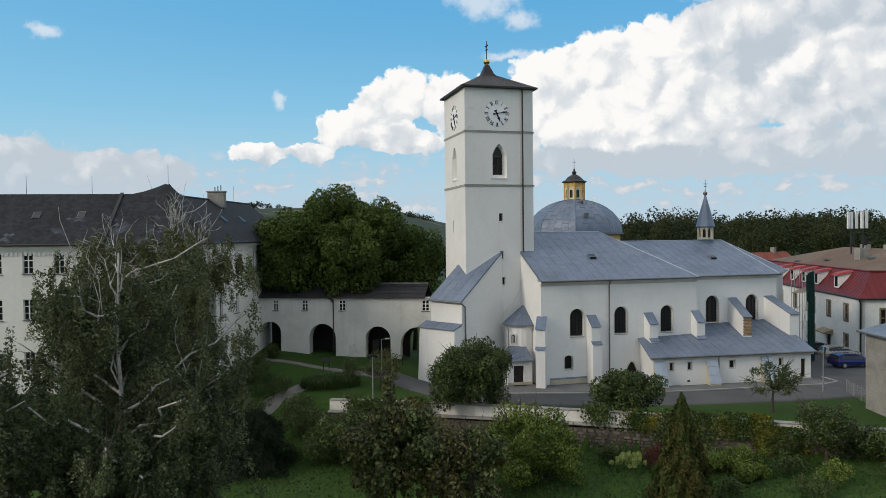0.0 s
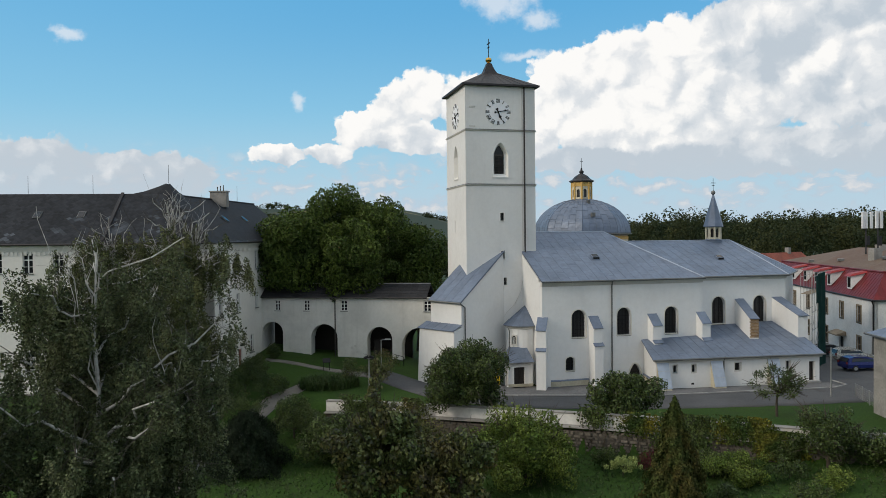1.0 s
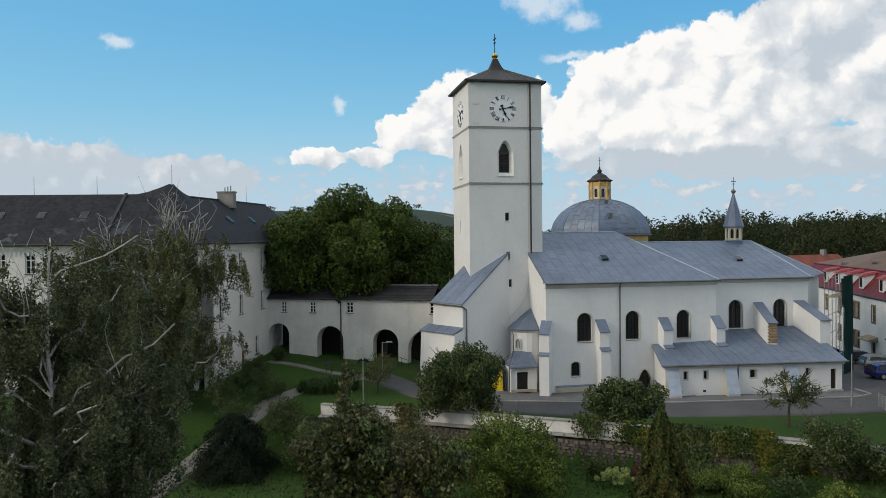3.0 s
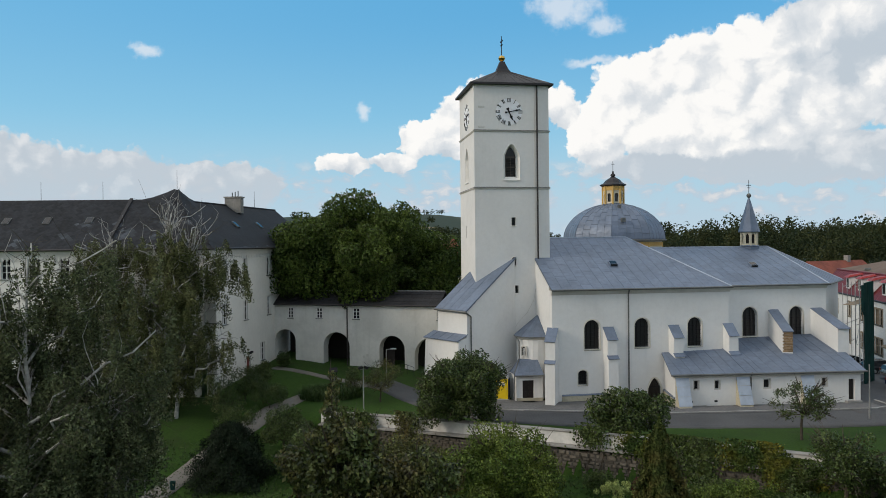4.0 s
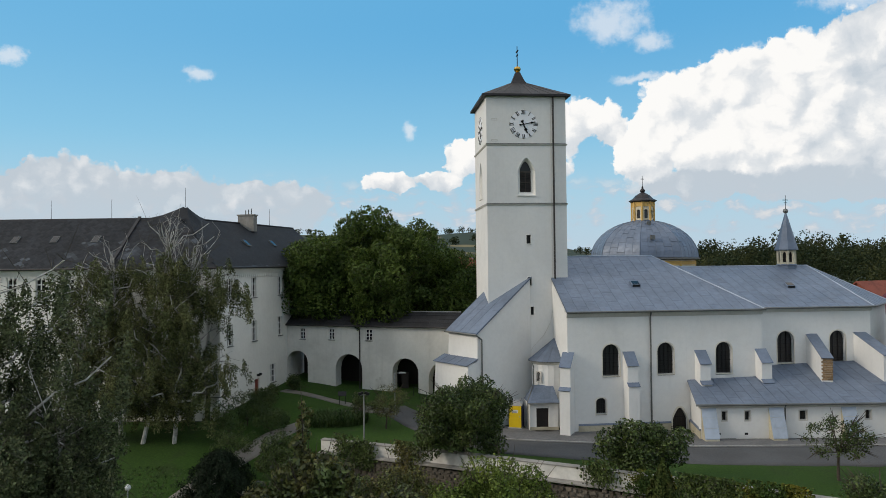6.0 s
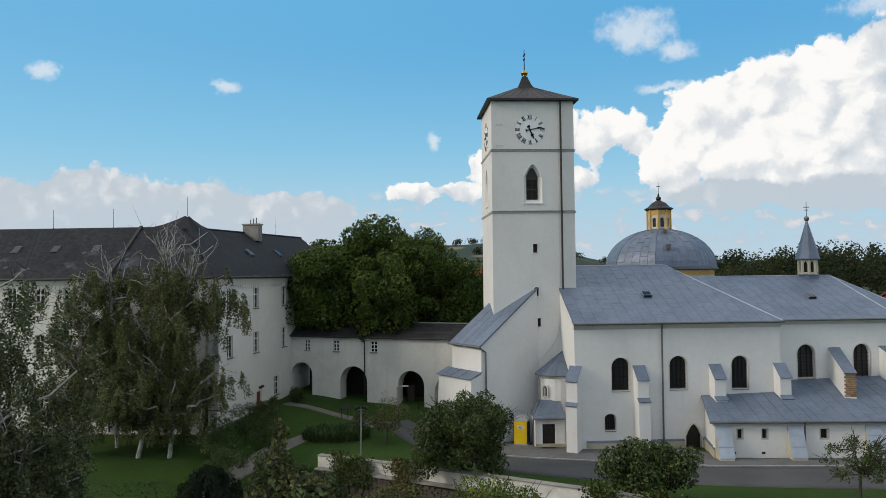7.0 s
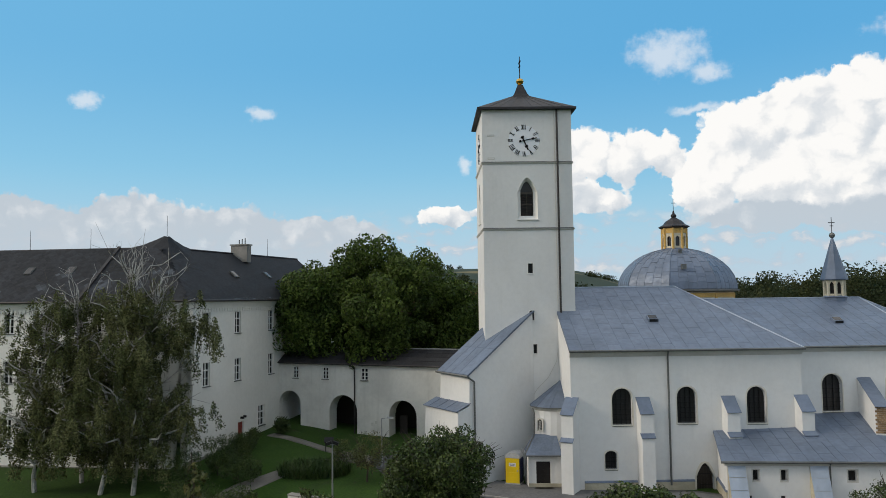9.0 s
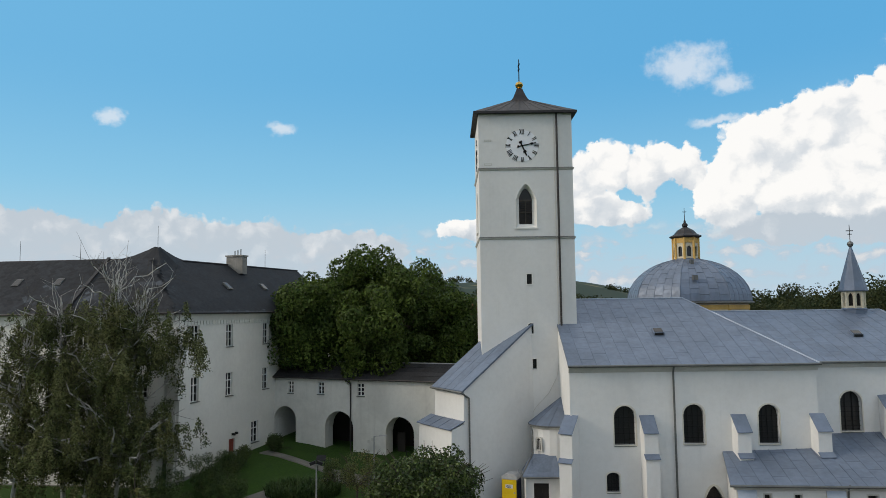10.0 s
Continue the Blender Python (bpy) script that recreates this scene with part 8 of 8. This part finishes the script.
def birch(x, y, base, top, crown_lo, radius, lean, label, seed, strands=900, leaf=None, leaf_size=0.15, tall_twigs=14, offset=(0, 0), gaps=0.22):
    """A weeping birch: white trunk and limbs, leaves on hanging strands, bare twigs at the top."""
    rng = np.random.default_rng(seed)
    o = thing("birch_tree", (x, y, base), label, "tree", "birches by the wing")
    top_p = Vector((x + lean[0], y + lean[1], top - 2.0))
    root = Vector((x, y, base - 0.3))
    bm = bmesh.new()
    stem = branch(bm, root, top_p, 0.20, 0.045, rng, 8, 0.05)
    part("trunk", bm, M_BIRCH, o)
    ends = []
    twigs = bmesh.new()
    for i in range(30):
        t = 0.15 + 0.82 * rng.random()
        k = t * 8
        a = stem[int(k)].lerp(stem[min(int(k) + 1, 8)], k % 1)
        ang = rng.random() * 2 * math.pi
        reach = radius * (1.05 - 0.75 * max(0, t - 0.4)) * rng.uniform(0.5, 1.0)
        up = rng.uniform(0.3, 1.0) * reach * 0.9
        b = a + Vector((math.cos(ang) * reach + offset[0] * t, math.sin(ang) * reach + offset[1] * t, up))
        if b.z > top - 1:
            b.z = top - 1 - rng.random() * 2
        bm = bmesh.new()
        pp = branch(bm, a, b, 0.15 * (1.2 - t), 0.035, rng, 5, 0.17)
        part("branch", bm, M_BIRCH, o)
        for p in pp[1:]:
            ends.append(p)
            for _ in range(4):
                q = p + Vector(rng.normal(0, 0.75, 3).tolist())
                tube(twigs, p, q, 0.016, 0.006, 4)
                ends.append(q)
    tagged(part("twig", twigs, M_TWIG, o), kind="stuff")
    E = np.array([e[:] for e in ends])
    E = E[E[:, 2] < top - (3.2 if tall_twigs > 9 else 1.6)]
    # foliage hangs in clumps from some of the twigs and leaves gaps between them
    E = E[rng.random(len(E)) < gaps]
    pts = []
    for i in range(strands // 9):
        e = E[rng.integers(len(E))] + rng.normal(0, 0.35, 3)
        L, wide = rng.uniform(0.7, 2.7), rng.uniform(0.16, 0.40)
        sway = rng.normal(0, 0.16, 2)
        n = int(140 * (0.5 + wide) * L)
        h = rng.random((n, 1)) ** 0.8
        ang, rad = rng.random((n, 1)) * 2 * np.pi, np.sqrt(rng.random((n, 1))) * wide * (0.45 + 1.1 * h)
        p = e + np.concatenate([sway[0] * h * L + rad * np.cos(ang), sway[1] * h * L + rad * np.sin(ang), -h * L], axis=1) + rng.normal(0, 0.05, (n, 3))
        pts.append(p[p[:, 2] > max(crown_lo, base + 0.8)])
    pts = np.concatenate(pts)
    v, f = leaf_quads(pts, rng.normal(0, 1, pts.shape), leaf_size * 0.86, rng, 0.6, 0.8)
    raw("crown", v, f, leaf or M_LEAF_BIRCH, o)
    bm = bmesh.new()
    for i in range(tall_twigs):
        k = rng.uniform(5.2, 8)
        a = stem[int(min(k, 7))]
        b = a + Vector((rng.normal(0, 0.35) * radius * 0.6, rng.normal(0, 0.35) * radius * 0.5, (top - a.z) * rng.uniform(0.5, 1.05)))
        pp = branch(bm, a, b, 0.045, 0.012, rng, 5, 0.2)
        for p in pp[2:]:
            tube(bm, p, p + Vector((rng.normal(0, 0.4), rng.normal(0, 0.4), rng.uniform(0.2, 0.9))), 0.014, 0.006, 4)
    tagged(part("twig", bm, M_BIRCH, o, "bare white twigs"), kind="stuff")
    return o


def conifer(name, x, y, base, h, r, leaf, label, category, seed, n=14000, size=0.16, power=0.8, bark=None):
    rng = np.random.default_rng(seed)
    base = ground_z(x, y)
    o = thing(name, (x, y, base), label, category)
    bm = bmesh.new()
    tube(bm, (x, y, base - 0.2), (x, y, base + h * 0.9), 0.14, 0.02, 7)
    part("trunk", bm, bark or M_BARK, o)
    t = rng.random(n) ** 1.25
    ang = rng.random(n) * 2 * np.pi
    lobes = 1 + 0.22 * np.sin(ang * 5 + t * 9) + 0.14 * np.sin(ang * 11 - t * 17)
    rad = r * (1 - t) ** power * lobes * (0.55 + 0.45 * rng.random(n) ** 0.4)
    p = np.stack([x + rad * np.cos(ang), y + rad * np.sin(ang), base + 0.1 + t * h + rng.normal(0, 0.12, n)], axis=1)
    nn = np.stack([np.cos(ang), np.sin(ang), np.full(n, 0.3)], axis=1)
    v, f = leaf_quads(p, nn, size, rng, 0.55, -0.8)
    raw("crown", v, f, leaf, o)
    return o


# the great linden behind the arcade
broadleaf("linden_tree", -9.5, 20.5, 0.6, (-10.2, 18.6, 13.6), (9.6, 8.2, 7.4), "large dense dark green linden behind the passage", "tree", M_LEAF_LINDEN, 11, 0.32, 210, (0.8, 1.7), 24, 0.55, limbs=14, inner=0.72)
broadleaf("linden_tree", -0.5, 21.5, 0.2, (-1.6, 19.5, 11.0), (4.4, 4.5, 5.4), "rounded green linden beside the tower", "tree", M_LEAF_LINDEN, 12, 0.32, 54, (0.9, 1.8), 21, 0.35, limbs=8, inner=0.75)
broadleaf("linden_tree", -17.5, 20, 0.6, (-17.4, 18.0, 13.0), (3.6, 4.0, 5.6), "linden leaning over the passage roof", "tree", M_LEAF_LINDEN, 13, 0.32, 50, (0.9, 1.8), 21, 0.35, limbs=8, inner=0.75)

birch(-30.9, -2.6, ground_z(-30.9, -2.6), 20.0, 0.6, 6.0, (2.4, 0.5), "tall birch with white trunk and bare top twigs", 21, 3200, offset=(1.4, 0.0), gaps=0.36, leaf_size=0.19)
birch(-33.6, 0.2, ground_z(-33.6, 0.2), 17.8, 0.6, 5.6, (-0.6, 0.0), "leaning birch with thin hanging foliage", 22, 2700, tall_twigs=8, gaps=0.34, leaf_size=0.19)
birch(-36.6, -1.4, ground_z(-36.6, -1.4), 15.4, 0.6, 4.2, (0.5, 0.2), "birch with thin foliage before the wing", 23, 1300, tall_twigs=6, gaps=0.32, leaf_size=0.19)
birch(-28.1, -3.0, ground_z(-28.1, -3.0), 18.2, 0.8, 5.0, (1.6, 0.6), "birch with drooping twigs near the red door", 24, 2700, tall_twigs=12, offset=(1.8, 0.0), gaps=0.36, leaf_size=0.19)
birch(-29.0, -34.0, ground_z(-29.0, -34.0), 16.6, -2.4, 5.8, (0.3, 0.4), "broad weeping birch with dense hanging foliage", 25, 6800, M_LEAF_WEEP, 0.17, 6, (1.0, -0.5), 0.6)
birch(-34.5, -36.5, ground_z(-34.5, -36.5), 12.0, -2.2, 4.6, (0.2, 0.2), "weeping birch at the edge of the lawn", 26, 4200, M_LEAF_WEEP, 0.17, 4, gaps=0.6)
birch(-25.3, -33.5, ground_z(-25.3, -33.5), 10.6, -2.4, 3.6, (0.2, 0.2), "low weeping birch with grey twigs", 27, 3800, M_LEAF_WEEP, 0.17, 3, gaps=0.6)

broadleaf("round_tree", -4.2, -14.3, 0.1, (-4.2, -14.5, 3.5), (3.9, 3.4, 2.9), "dense round dark green garden tree by the lane", "tree", M_LEAF_DARK, 31, 0.27, 105, (0.55, 1.0), 22, 0.18, limbs=10, inner=0.65, show_twigs=90)
broadleaf("evergreen_shrub", 7.0, -21.2, 0.9, (7.0, -20.8, 2.5), (3.5, 2.3, 1.7), "dense dark shrub overhanging the white wall", "shrub", M_LEAF_DARK, 32, 0.30, 52, (0.45, 0.85), 22, 0.1, limbs=8, inner=0.65)
broadleaf("small_tree", 20.6, -21.5, ground_z(20.6, -21.5), (20.7, -21.5, 3.0), (2.5, 2.2, 1.7), "small open tree with reddish green leaves on the grass", "tree", M_LEAF_DARK, 33, 0.2, 44, (0.25, 0.52), 22, 0.12, limbs=18, show_twigs=60)
broadleaf("light_shrub", -3.4, -26.2, -2.75, (-3.4, -26.0, 0.0), (4.1, 3.4, 3.0), "feathery light green shrub before the wall", "shrub", M_LEAF_BUSH, 34, 0.24, 110, (0.5, 1.0), 24, 0.1, limbs=8, inner=0.6, show_twigs=70)
broadleaf("cherry_tree", -14.3, -31.2, -2.9, (-13.9, -31.2, 2.4), (3.2, 2.6, 3.1), "young fruit tree with a tall leader and drooping leaves", "tree", M_LEAF_CHERRY, 35, 0.36, 90, (0.4, 0.85), 18, 0.14, limbs=16, droop=1.4, inner=0.55, show_twigs=80, leader=8.0)
broadleaf("cherry_tree", -9.8, -31.6, -2.9, (-9.8, -31.6, 0.7), (2.4, 2.4, 2.7), "young fruit tree with yellowing drooping leaves", "tree", M_LEAF_CHERRY, 36, 0.34, 66, (0.4, 0.85), 18, 0.14, limbs=12, droop=1.4, inner=0.55, show_twigs=60)
broadleaf("fruit_tree", 15.3, -33.0, -2.9, (15.3, -33.0, 2.1), (2.2, 2.0, 1.9), "bare-stemmed dark fruit tree before the wall", "tree", M_LEAF_DARK, 37, 0.22, 50, (0.38, 0.75), 24, 0.14, limbs=16, show_twigs=80)
broadleaf("laurel_bush", 9.2, -33.0, -2.9, (9.2, -33.0, -1.3), (2.4, 1.8, 1.0), "grey-green bush in the lower garden", "shrub", M_LEAF_BUSH, 38, 0.22, 36, (0.4, 0.75), 24, 0.1, limbs=6, inner=0.6)
broadleaf("laurel_bush", 18.4, -34.6, -2.9, (18.4, -34.6, 0.6), (2.0, 1.8, 1.5), "dark bush at the end of the wall", "shrub", M_LEAF_DARK, 39, 0.22, 40, (0.4, 0.8), 22, 0.1, limbs=6, inner=0.6)
broadleaf("laurel_bush", 21.8, -35.5, -2.9, (21.8, -35.5, 0.6), (2.2, 2.0, 1.8), "tall dark bush beside the outbuilding", "shrub", M_LEAF_DARK, 40, 0.24, 40, (0.5, 0.9), 20, 0.1, limbs=6, inner=0.6)
broadleaf("laurel_bush", 8.6, -30.2, -2.9, (8.6, -30.2, -0.9), (2.3, 1.2, 1.0), "dark bush under the ivy on the wall", "shrub", M_LEAF_DARK, 46, 0.22, 34, (0.4, 0.75), 22, 0.1, limbs=6, inner=0.6)
broadleaf("dark_shrub", -15.0, -15.6, -2.5, (-15.0, -15.4, -0.7), (2.9, 2.5, 1.9), "dense dark shrub below the wall's end", "shrub", M_LEAF_DARK, 41, 0.26, 50, (0.5, 0.95), 20, 0.1, limbs=6, inner=0.65)
broadleaf("dark_shrub", -18.2, -9.8, -1.6, (-18.2, -9.8, -0.2), (2.2, 2.2, 1.6), "dark shrub beside the gravel path", "shrub", M_LEAF_DARK, 42, 0.2, 30, (0.5, 0.9), 32, 0.1, limbs=5)
broadleaf("dark_shrub", -9.2, -18.4, -2.6, (-9.2, -18.2, -1.0), (3.4, 2.4, 1.7), "grey-brown shrub at the foot of the wall", "shrub", M_LEAF_CHERRY, 43, 0.24, 40, (0.5, 0.9), 20, 0.1, limbs=6, inner=0.65)
broadleaf("small_tree", -9.7, -2.6, ground_z(-9.7, -2.6), (-9.6, -2.6, 2.4), (1.8, 1.7, 1.5), "small ornamental tree with dark branches on the lawn", "tree", M_LEAF_CHERRY, 44, 0.14, 24, (0.35, 0.7), 34, 0.1, limbs=9, show_twigs=30)
broadleaf("dark_shrub", -11.8, 0.8, ground_z(-11.8, 0.8), (-11.8, 0.8, 1.6), (1.3, 1.3, 1.2), "small shrub with reddish leaves on the lawn", "shrub", M_LEAF_CHERRY, 45, 0.15, 16, (0.35, 0.6), 34, 0.06, limbs=5)
for k, (xx, yy, rr, zz) in enumerate(((-21.6, 7.0, 1.1, 1.1), (-21.4, 3.4, 1.5, 1.4), (-22.4, 0.2, 1.7, 1.7), (-19.6, 12.2, 0.7, 0.9), (-23.4, -3.6, 2.0, 2.0), (-22.4, -7.2, 1.9, 1.7), (-20.0, -1.8, 1.5, 1.3), (-16.6, -7.4, 1.7, 1.3))):
    b = ground_z(xx, yy)
    broadleaf("dark_shrub", xx, yy, b, (xx, yy, b + zz * 0.9), (rr, rr, zz * 0.9), "dark green shrub at the foot of the wing", "shrub", M_LEAF_DARK, 50 + k, 0.16, 22, (0.35, 0.7), 34, 0.06, limbs=4)
conifer("yew_tree", -21.9, -14.3, 0, 4.3, 3.0, M_LEAF_YEW, "broad almost black yew on the lawn", "tree", 61, 26000, 0.16, 0.45)
conifer("thuja_tree", 2.8, -34.9, -2.9, 6.8, 1.9, M_LEAF_THUJA, "pointed browning thuja before the wall", "tree", 62, 26000, 0.2, 0.78)
broadleaf("hydrangea_bush", 3.1, -28.0, -2.8, (3.1, -28.0, ground_z(3.1, -28.0) + 0.75), (1.25, 1.0, 0.7), "hydrangea with pale green flower heads", "shrub", M_LEAF_HYDR, 63, 0.13, 34, (0.14, 0.24), 120, 0.04, limbs=4)
broadleaf("barberry_bush", 5.0, -28.3, -2.8, (5.0, -28.3, ground_z(5.0, -28.3) + 0.8), (0.9, 0.8, 0.9), "dark red barberry bush", "shrub", M_LEAF_RED, 64, 0.12, 14, (0.3, 0.5), 60, 0.04, limbs=4)
broadleaf("low_shrub", 9.5, -31.5, -2.9, (9.5, -31.3, ground_z(9.5, -31.3) + 0.8), (3.0, 1.6, 0.8), "tangled low shrub under the stone wall", "shrub", M_LEAF_BUSH, 65, 0.16, 30, (0.35, 0.6), 34, 0.05, limbs=4)


for k, (xx, yy, rr) in enumerate(((11.8, -33.6, 1.3), (5.6, -35.0, 1.5), (12.4, -36.2, 1.5), (16.2, -38.2, 1.6), (9.6, -38.0, 1.5), (1.2, -36.5, 1.4), (13.8, -30.9, 1.0), (3.0, -25.9, 1.0))):
    b = ground_z(xx, yy)
    broadleaf("low_shrub", xx, yy, b, (xx, yy, b + 0.7), (rr, rr * 0.8, 0.6), "low tangle of ivy and nettles below the wall", "shrub", M_LEAF_BUSH if k % 3 == 2 else M_LEAF_DARK, 90 + k, 0.17, 20, (0.25, 0.45), 34, 0.04, limbs=3)


def ivy(u0, u1, z0, z1, seed, label, n=5000, leaf=None):
    """A creeper over the garden wall, thick in the middle and ragged at its edges."""
    rng = np.random.default_rng(seed)
    f = Face(WALL_A[:], (WALL_A + WALL_U * 46)[:])
    m = f.at((u0 + u1) / 2, z0, 0)
    o = thing("creeper", m, label, "creeper")
    uu, zz = [], []
    for k in range(26):
        cu, cz = rng.uniform(u0, u1), rng.uniform(z0, z1)
        s = rng.uniform(0.25, 0.6)
        uu.append(rng.normal(cu, s, n // 26))
        zz.append(rng.normal(cz, s * 0.8, n // 26))
    uu, zz = np.concatenate(uu), np.clip(np.concatenate(zz), z0 - 0.4, z1 + 0.3)
    a, un, nn = np.array(f.a), np.array(f.u), np.array(f.n)
    p = a + uu[:, None] * un + np.array([0, 0, 1]) * zz[:, None] + nn * (0.32 + 0.25 * rng.random((len(uu), 1)))
    v, fc = leaf_quads(p, np.repeat(nn[None, :], len(p), 0), 0.17, rng, 0.8, 0.6)
    raw("foliage", v, fc, leaf or M_LEAF_IVY, o)
    bm = bmesh.new()
    for k in range(8):
        u = rng.uniform(u0, u1)
        branch(bm, f.at(u, -2.7, -0.3), f.at(u + rng.normal(0, 0.8), z1, -0.34), 0.035, 0.012, rng, 5, 0.15)
    part("stem", bm, M_BARK, o)


ivy(29.5, 32.8, -0.4, 1.9, 71, "dark ivy climbing over the white wall", 7000, M_LEAF_DARK)
ivy(33.2, 36.3, 0.8, 2.1, 72, "yellowing creeper across the white wall", 2600)
ivy(26.8, 28.7, 0.6, 1.7, 76, "thin yellowing creeper on the white wall", 1300)
ivy(36.0, 38.5, -0.2, 1.3, 73, "yellow and green creeper under the wall", 3600)
ivy(24.0, 24.9, 0.9, 2.0, 77, "small dark clump of leaves hanging over the wall", 900, M_LEAF_DARK)
ivy(2.5, 5.5, -0.8, 1.0, 74, "creeper hanging on the wall's end", 4500, M_LEAF_DARK)
ivy(8.0, 10.0, -1.5, 1.2, 75, "creeper with browning leaves on the wall", 3000, M_LEAF_CHERRY)


def ornamental_grass():
    rng = np.random.default_rng(81)
    o = thing("ornamental_grass", (-14.2, 0.2, ground_z(-14.2, 0.2)), "clump of tall arching green grass on the lawn", "grass")
    n = 2600
    ang, rad = rng.random(n) * 2 * np.pi, np.sqrt(rng.random(n))
    x, y = -14.3 + 3.0 * rad * np.cos(ang), 0.0 + 1.9 * rad * np.sin(ang)
    verts, faces = [], []
    for i in range(n):
        z = ground_z(x[i], y[i])
        h = rng.uniform(0.7, 1.5)
        d = rng.normal(0, 0.45, 2)
        w = np.array([-d[1], d[0]]) / (np.linalg.norm(d) + 1e-6) * 0.025
        s = len(verts)
        for t, k in ((0, 1), (0.55, 0.9), (1, 0.1)):
            px, py, pz = x[i] + d[0] * t * t, y[i] + d[1] * t * t, z + h * (t - 0.25 * t * t)
            verts += [(px - w[0] * k, py - w[1] * k, pz), (px + w[0] * k, py + w[1] * k, pz)]
        faces += [[s, s + 1, s + 3, s + 2], [s + 2, s + 3, s + 5, s + 4]]
    raw("blades", verts, faces, M_GRASSBLADE, o)


ornamental_grass()


def lawn_grass():
    """Tufts over the nearer lawns and weeds at the foot of the wall."""
    rng = np.random.default_rng(82)
    n = 52000
    x, y = rng.uniform(-32, 26, n), rng.uniform(-46, 12, n)
    keep = []
    for i in range(n):
        s = (x[i] - WALL_A.x) * WALL_N.x + (y[i] - WALL_A.y) * WALL_N.y
        u = (x[i] - WALL_A.x) * WALL_U.x + (y[i] - WALL_A.y) * WALL_U.y
        low = s > 0.6 and y[i] < -8
        strip_ = -4.2 < s < -0.5 and u > 26
        keep.append(low or (strip_ and x[i] < 31))
    x, y = x[keep], y[keep]
    z = np.array([ground_z(a, b) for a, b in zip(x, y)])
    p = np.stack([x, y, z + 0.06], axis=1)
    v, f = leaf_quads(p, np.tile([0.0, -0.6, 0.5], (len(p), 1)), 0.26, rng, 0.35, -1.5)
    ob = raw("grass", v, f, M_GRASSBLADE)
    tagged(ob, "long grass and weeds of the lower garden", "grass", kind="stuff")


lawn_grass()


def woods():
    """Woodland and hedges beyond the church, as one mass of crowns."""
    rng = np.random.default_rng(91)
    V, F, base = [], [], 0
    spots = []
    for i in range(400):                       # the wooded slope beyond the choir
        a = radians(rng.uniform(20, 62))
        d = rng.uniform(190, 420)
        spots.append((math.sin(a) * d, math.cos(a) * d, rng.uniform(10.5, 22.5) * (1.12 if a > radians(36) else 1.0), rng.uniform(4.5, 7.5)))
    for i in range(120):                       # gardens between
        a = radians(rng.uniform(-8, 60))
        d = rng.uniform(100, 190)
        spots.append((math.sin(a) * d, math.cos(a) * d, rng.uniform(8, 13), 3.6))
    for i in range(420):                       # scattered far woods
        a = radians(rng.uniform(-8, 50))
        d = rng.uniform(420, 3000)
        if noise.noise((math.sin(a) * d * 0.003, math.cos(a) * d * 0.003, 5)) > -0.05:
            spots.append((math.sin(a) * d, math.cos(a) * d, rng.uniform(13, 22), 8 if d < 1200 else 16))
    for x, y, h, r in spots:
        d = math.hypot(x, y)
        z = ground_z(x, y)
        n = int(640 if d < 260 else 430 if d < 500 else 130)
        k = 9
        cen = np.stack([rng.normal(0, r * 0.45, k), rng.normal(0, r * 0.45, k), h * rng.uniform(0.45, 0.92, k)], axis=1)
        q = rng.integers(k, size=n)
        dd = rng.normal(0, 1, (n, 3))
        dd /= np.linalg.norm(dd, axis=1, keepdims=True)
        p = np.array([x, y, z]) + cen[q] + dd * r * rng.uniform(0.38, 0.56, (n, 1)) * np.array([1, 1, 1.05])
        v, f = leaf_quads(p, dd, 0.72 if d < 260 else 1.05 if d < 500 else 2.6 if d < 1200 else 5.0, rng, 0.8)
        V.append(v)
        F.append(f + base)
        base += len(v)
    ob = raw("woods", np.concatenate(V), np.concatenate(F), M_LEAF_WOOD)
    tagged(ob, "mixed woodland on the slopes beyond the town", "woods", kind="stuff")


woods()
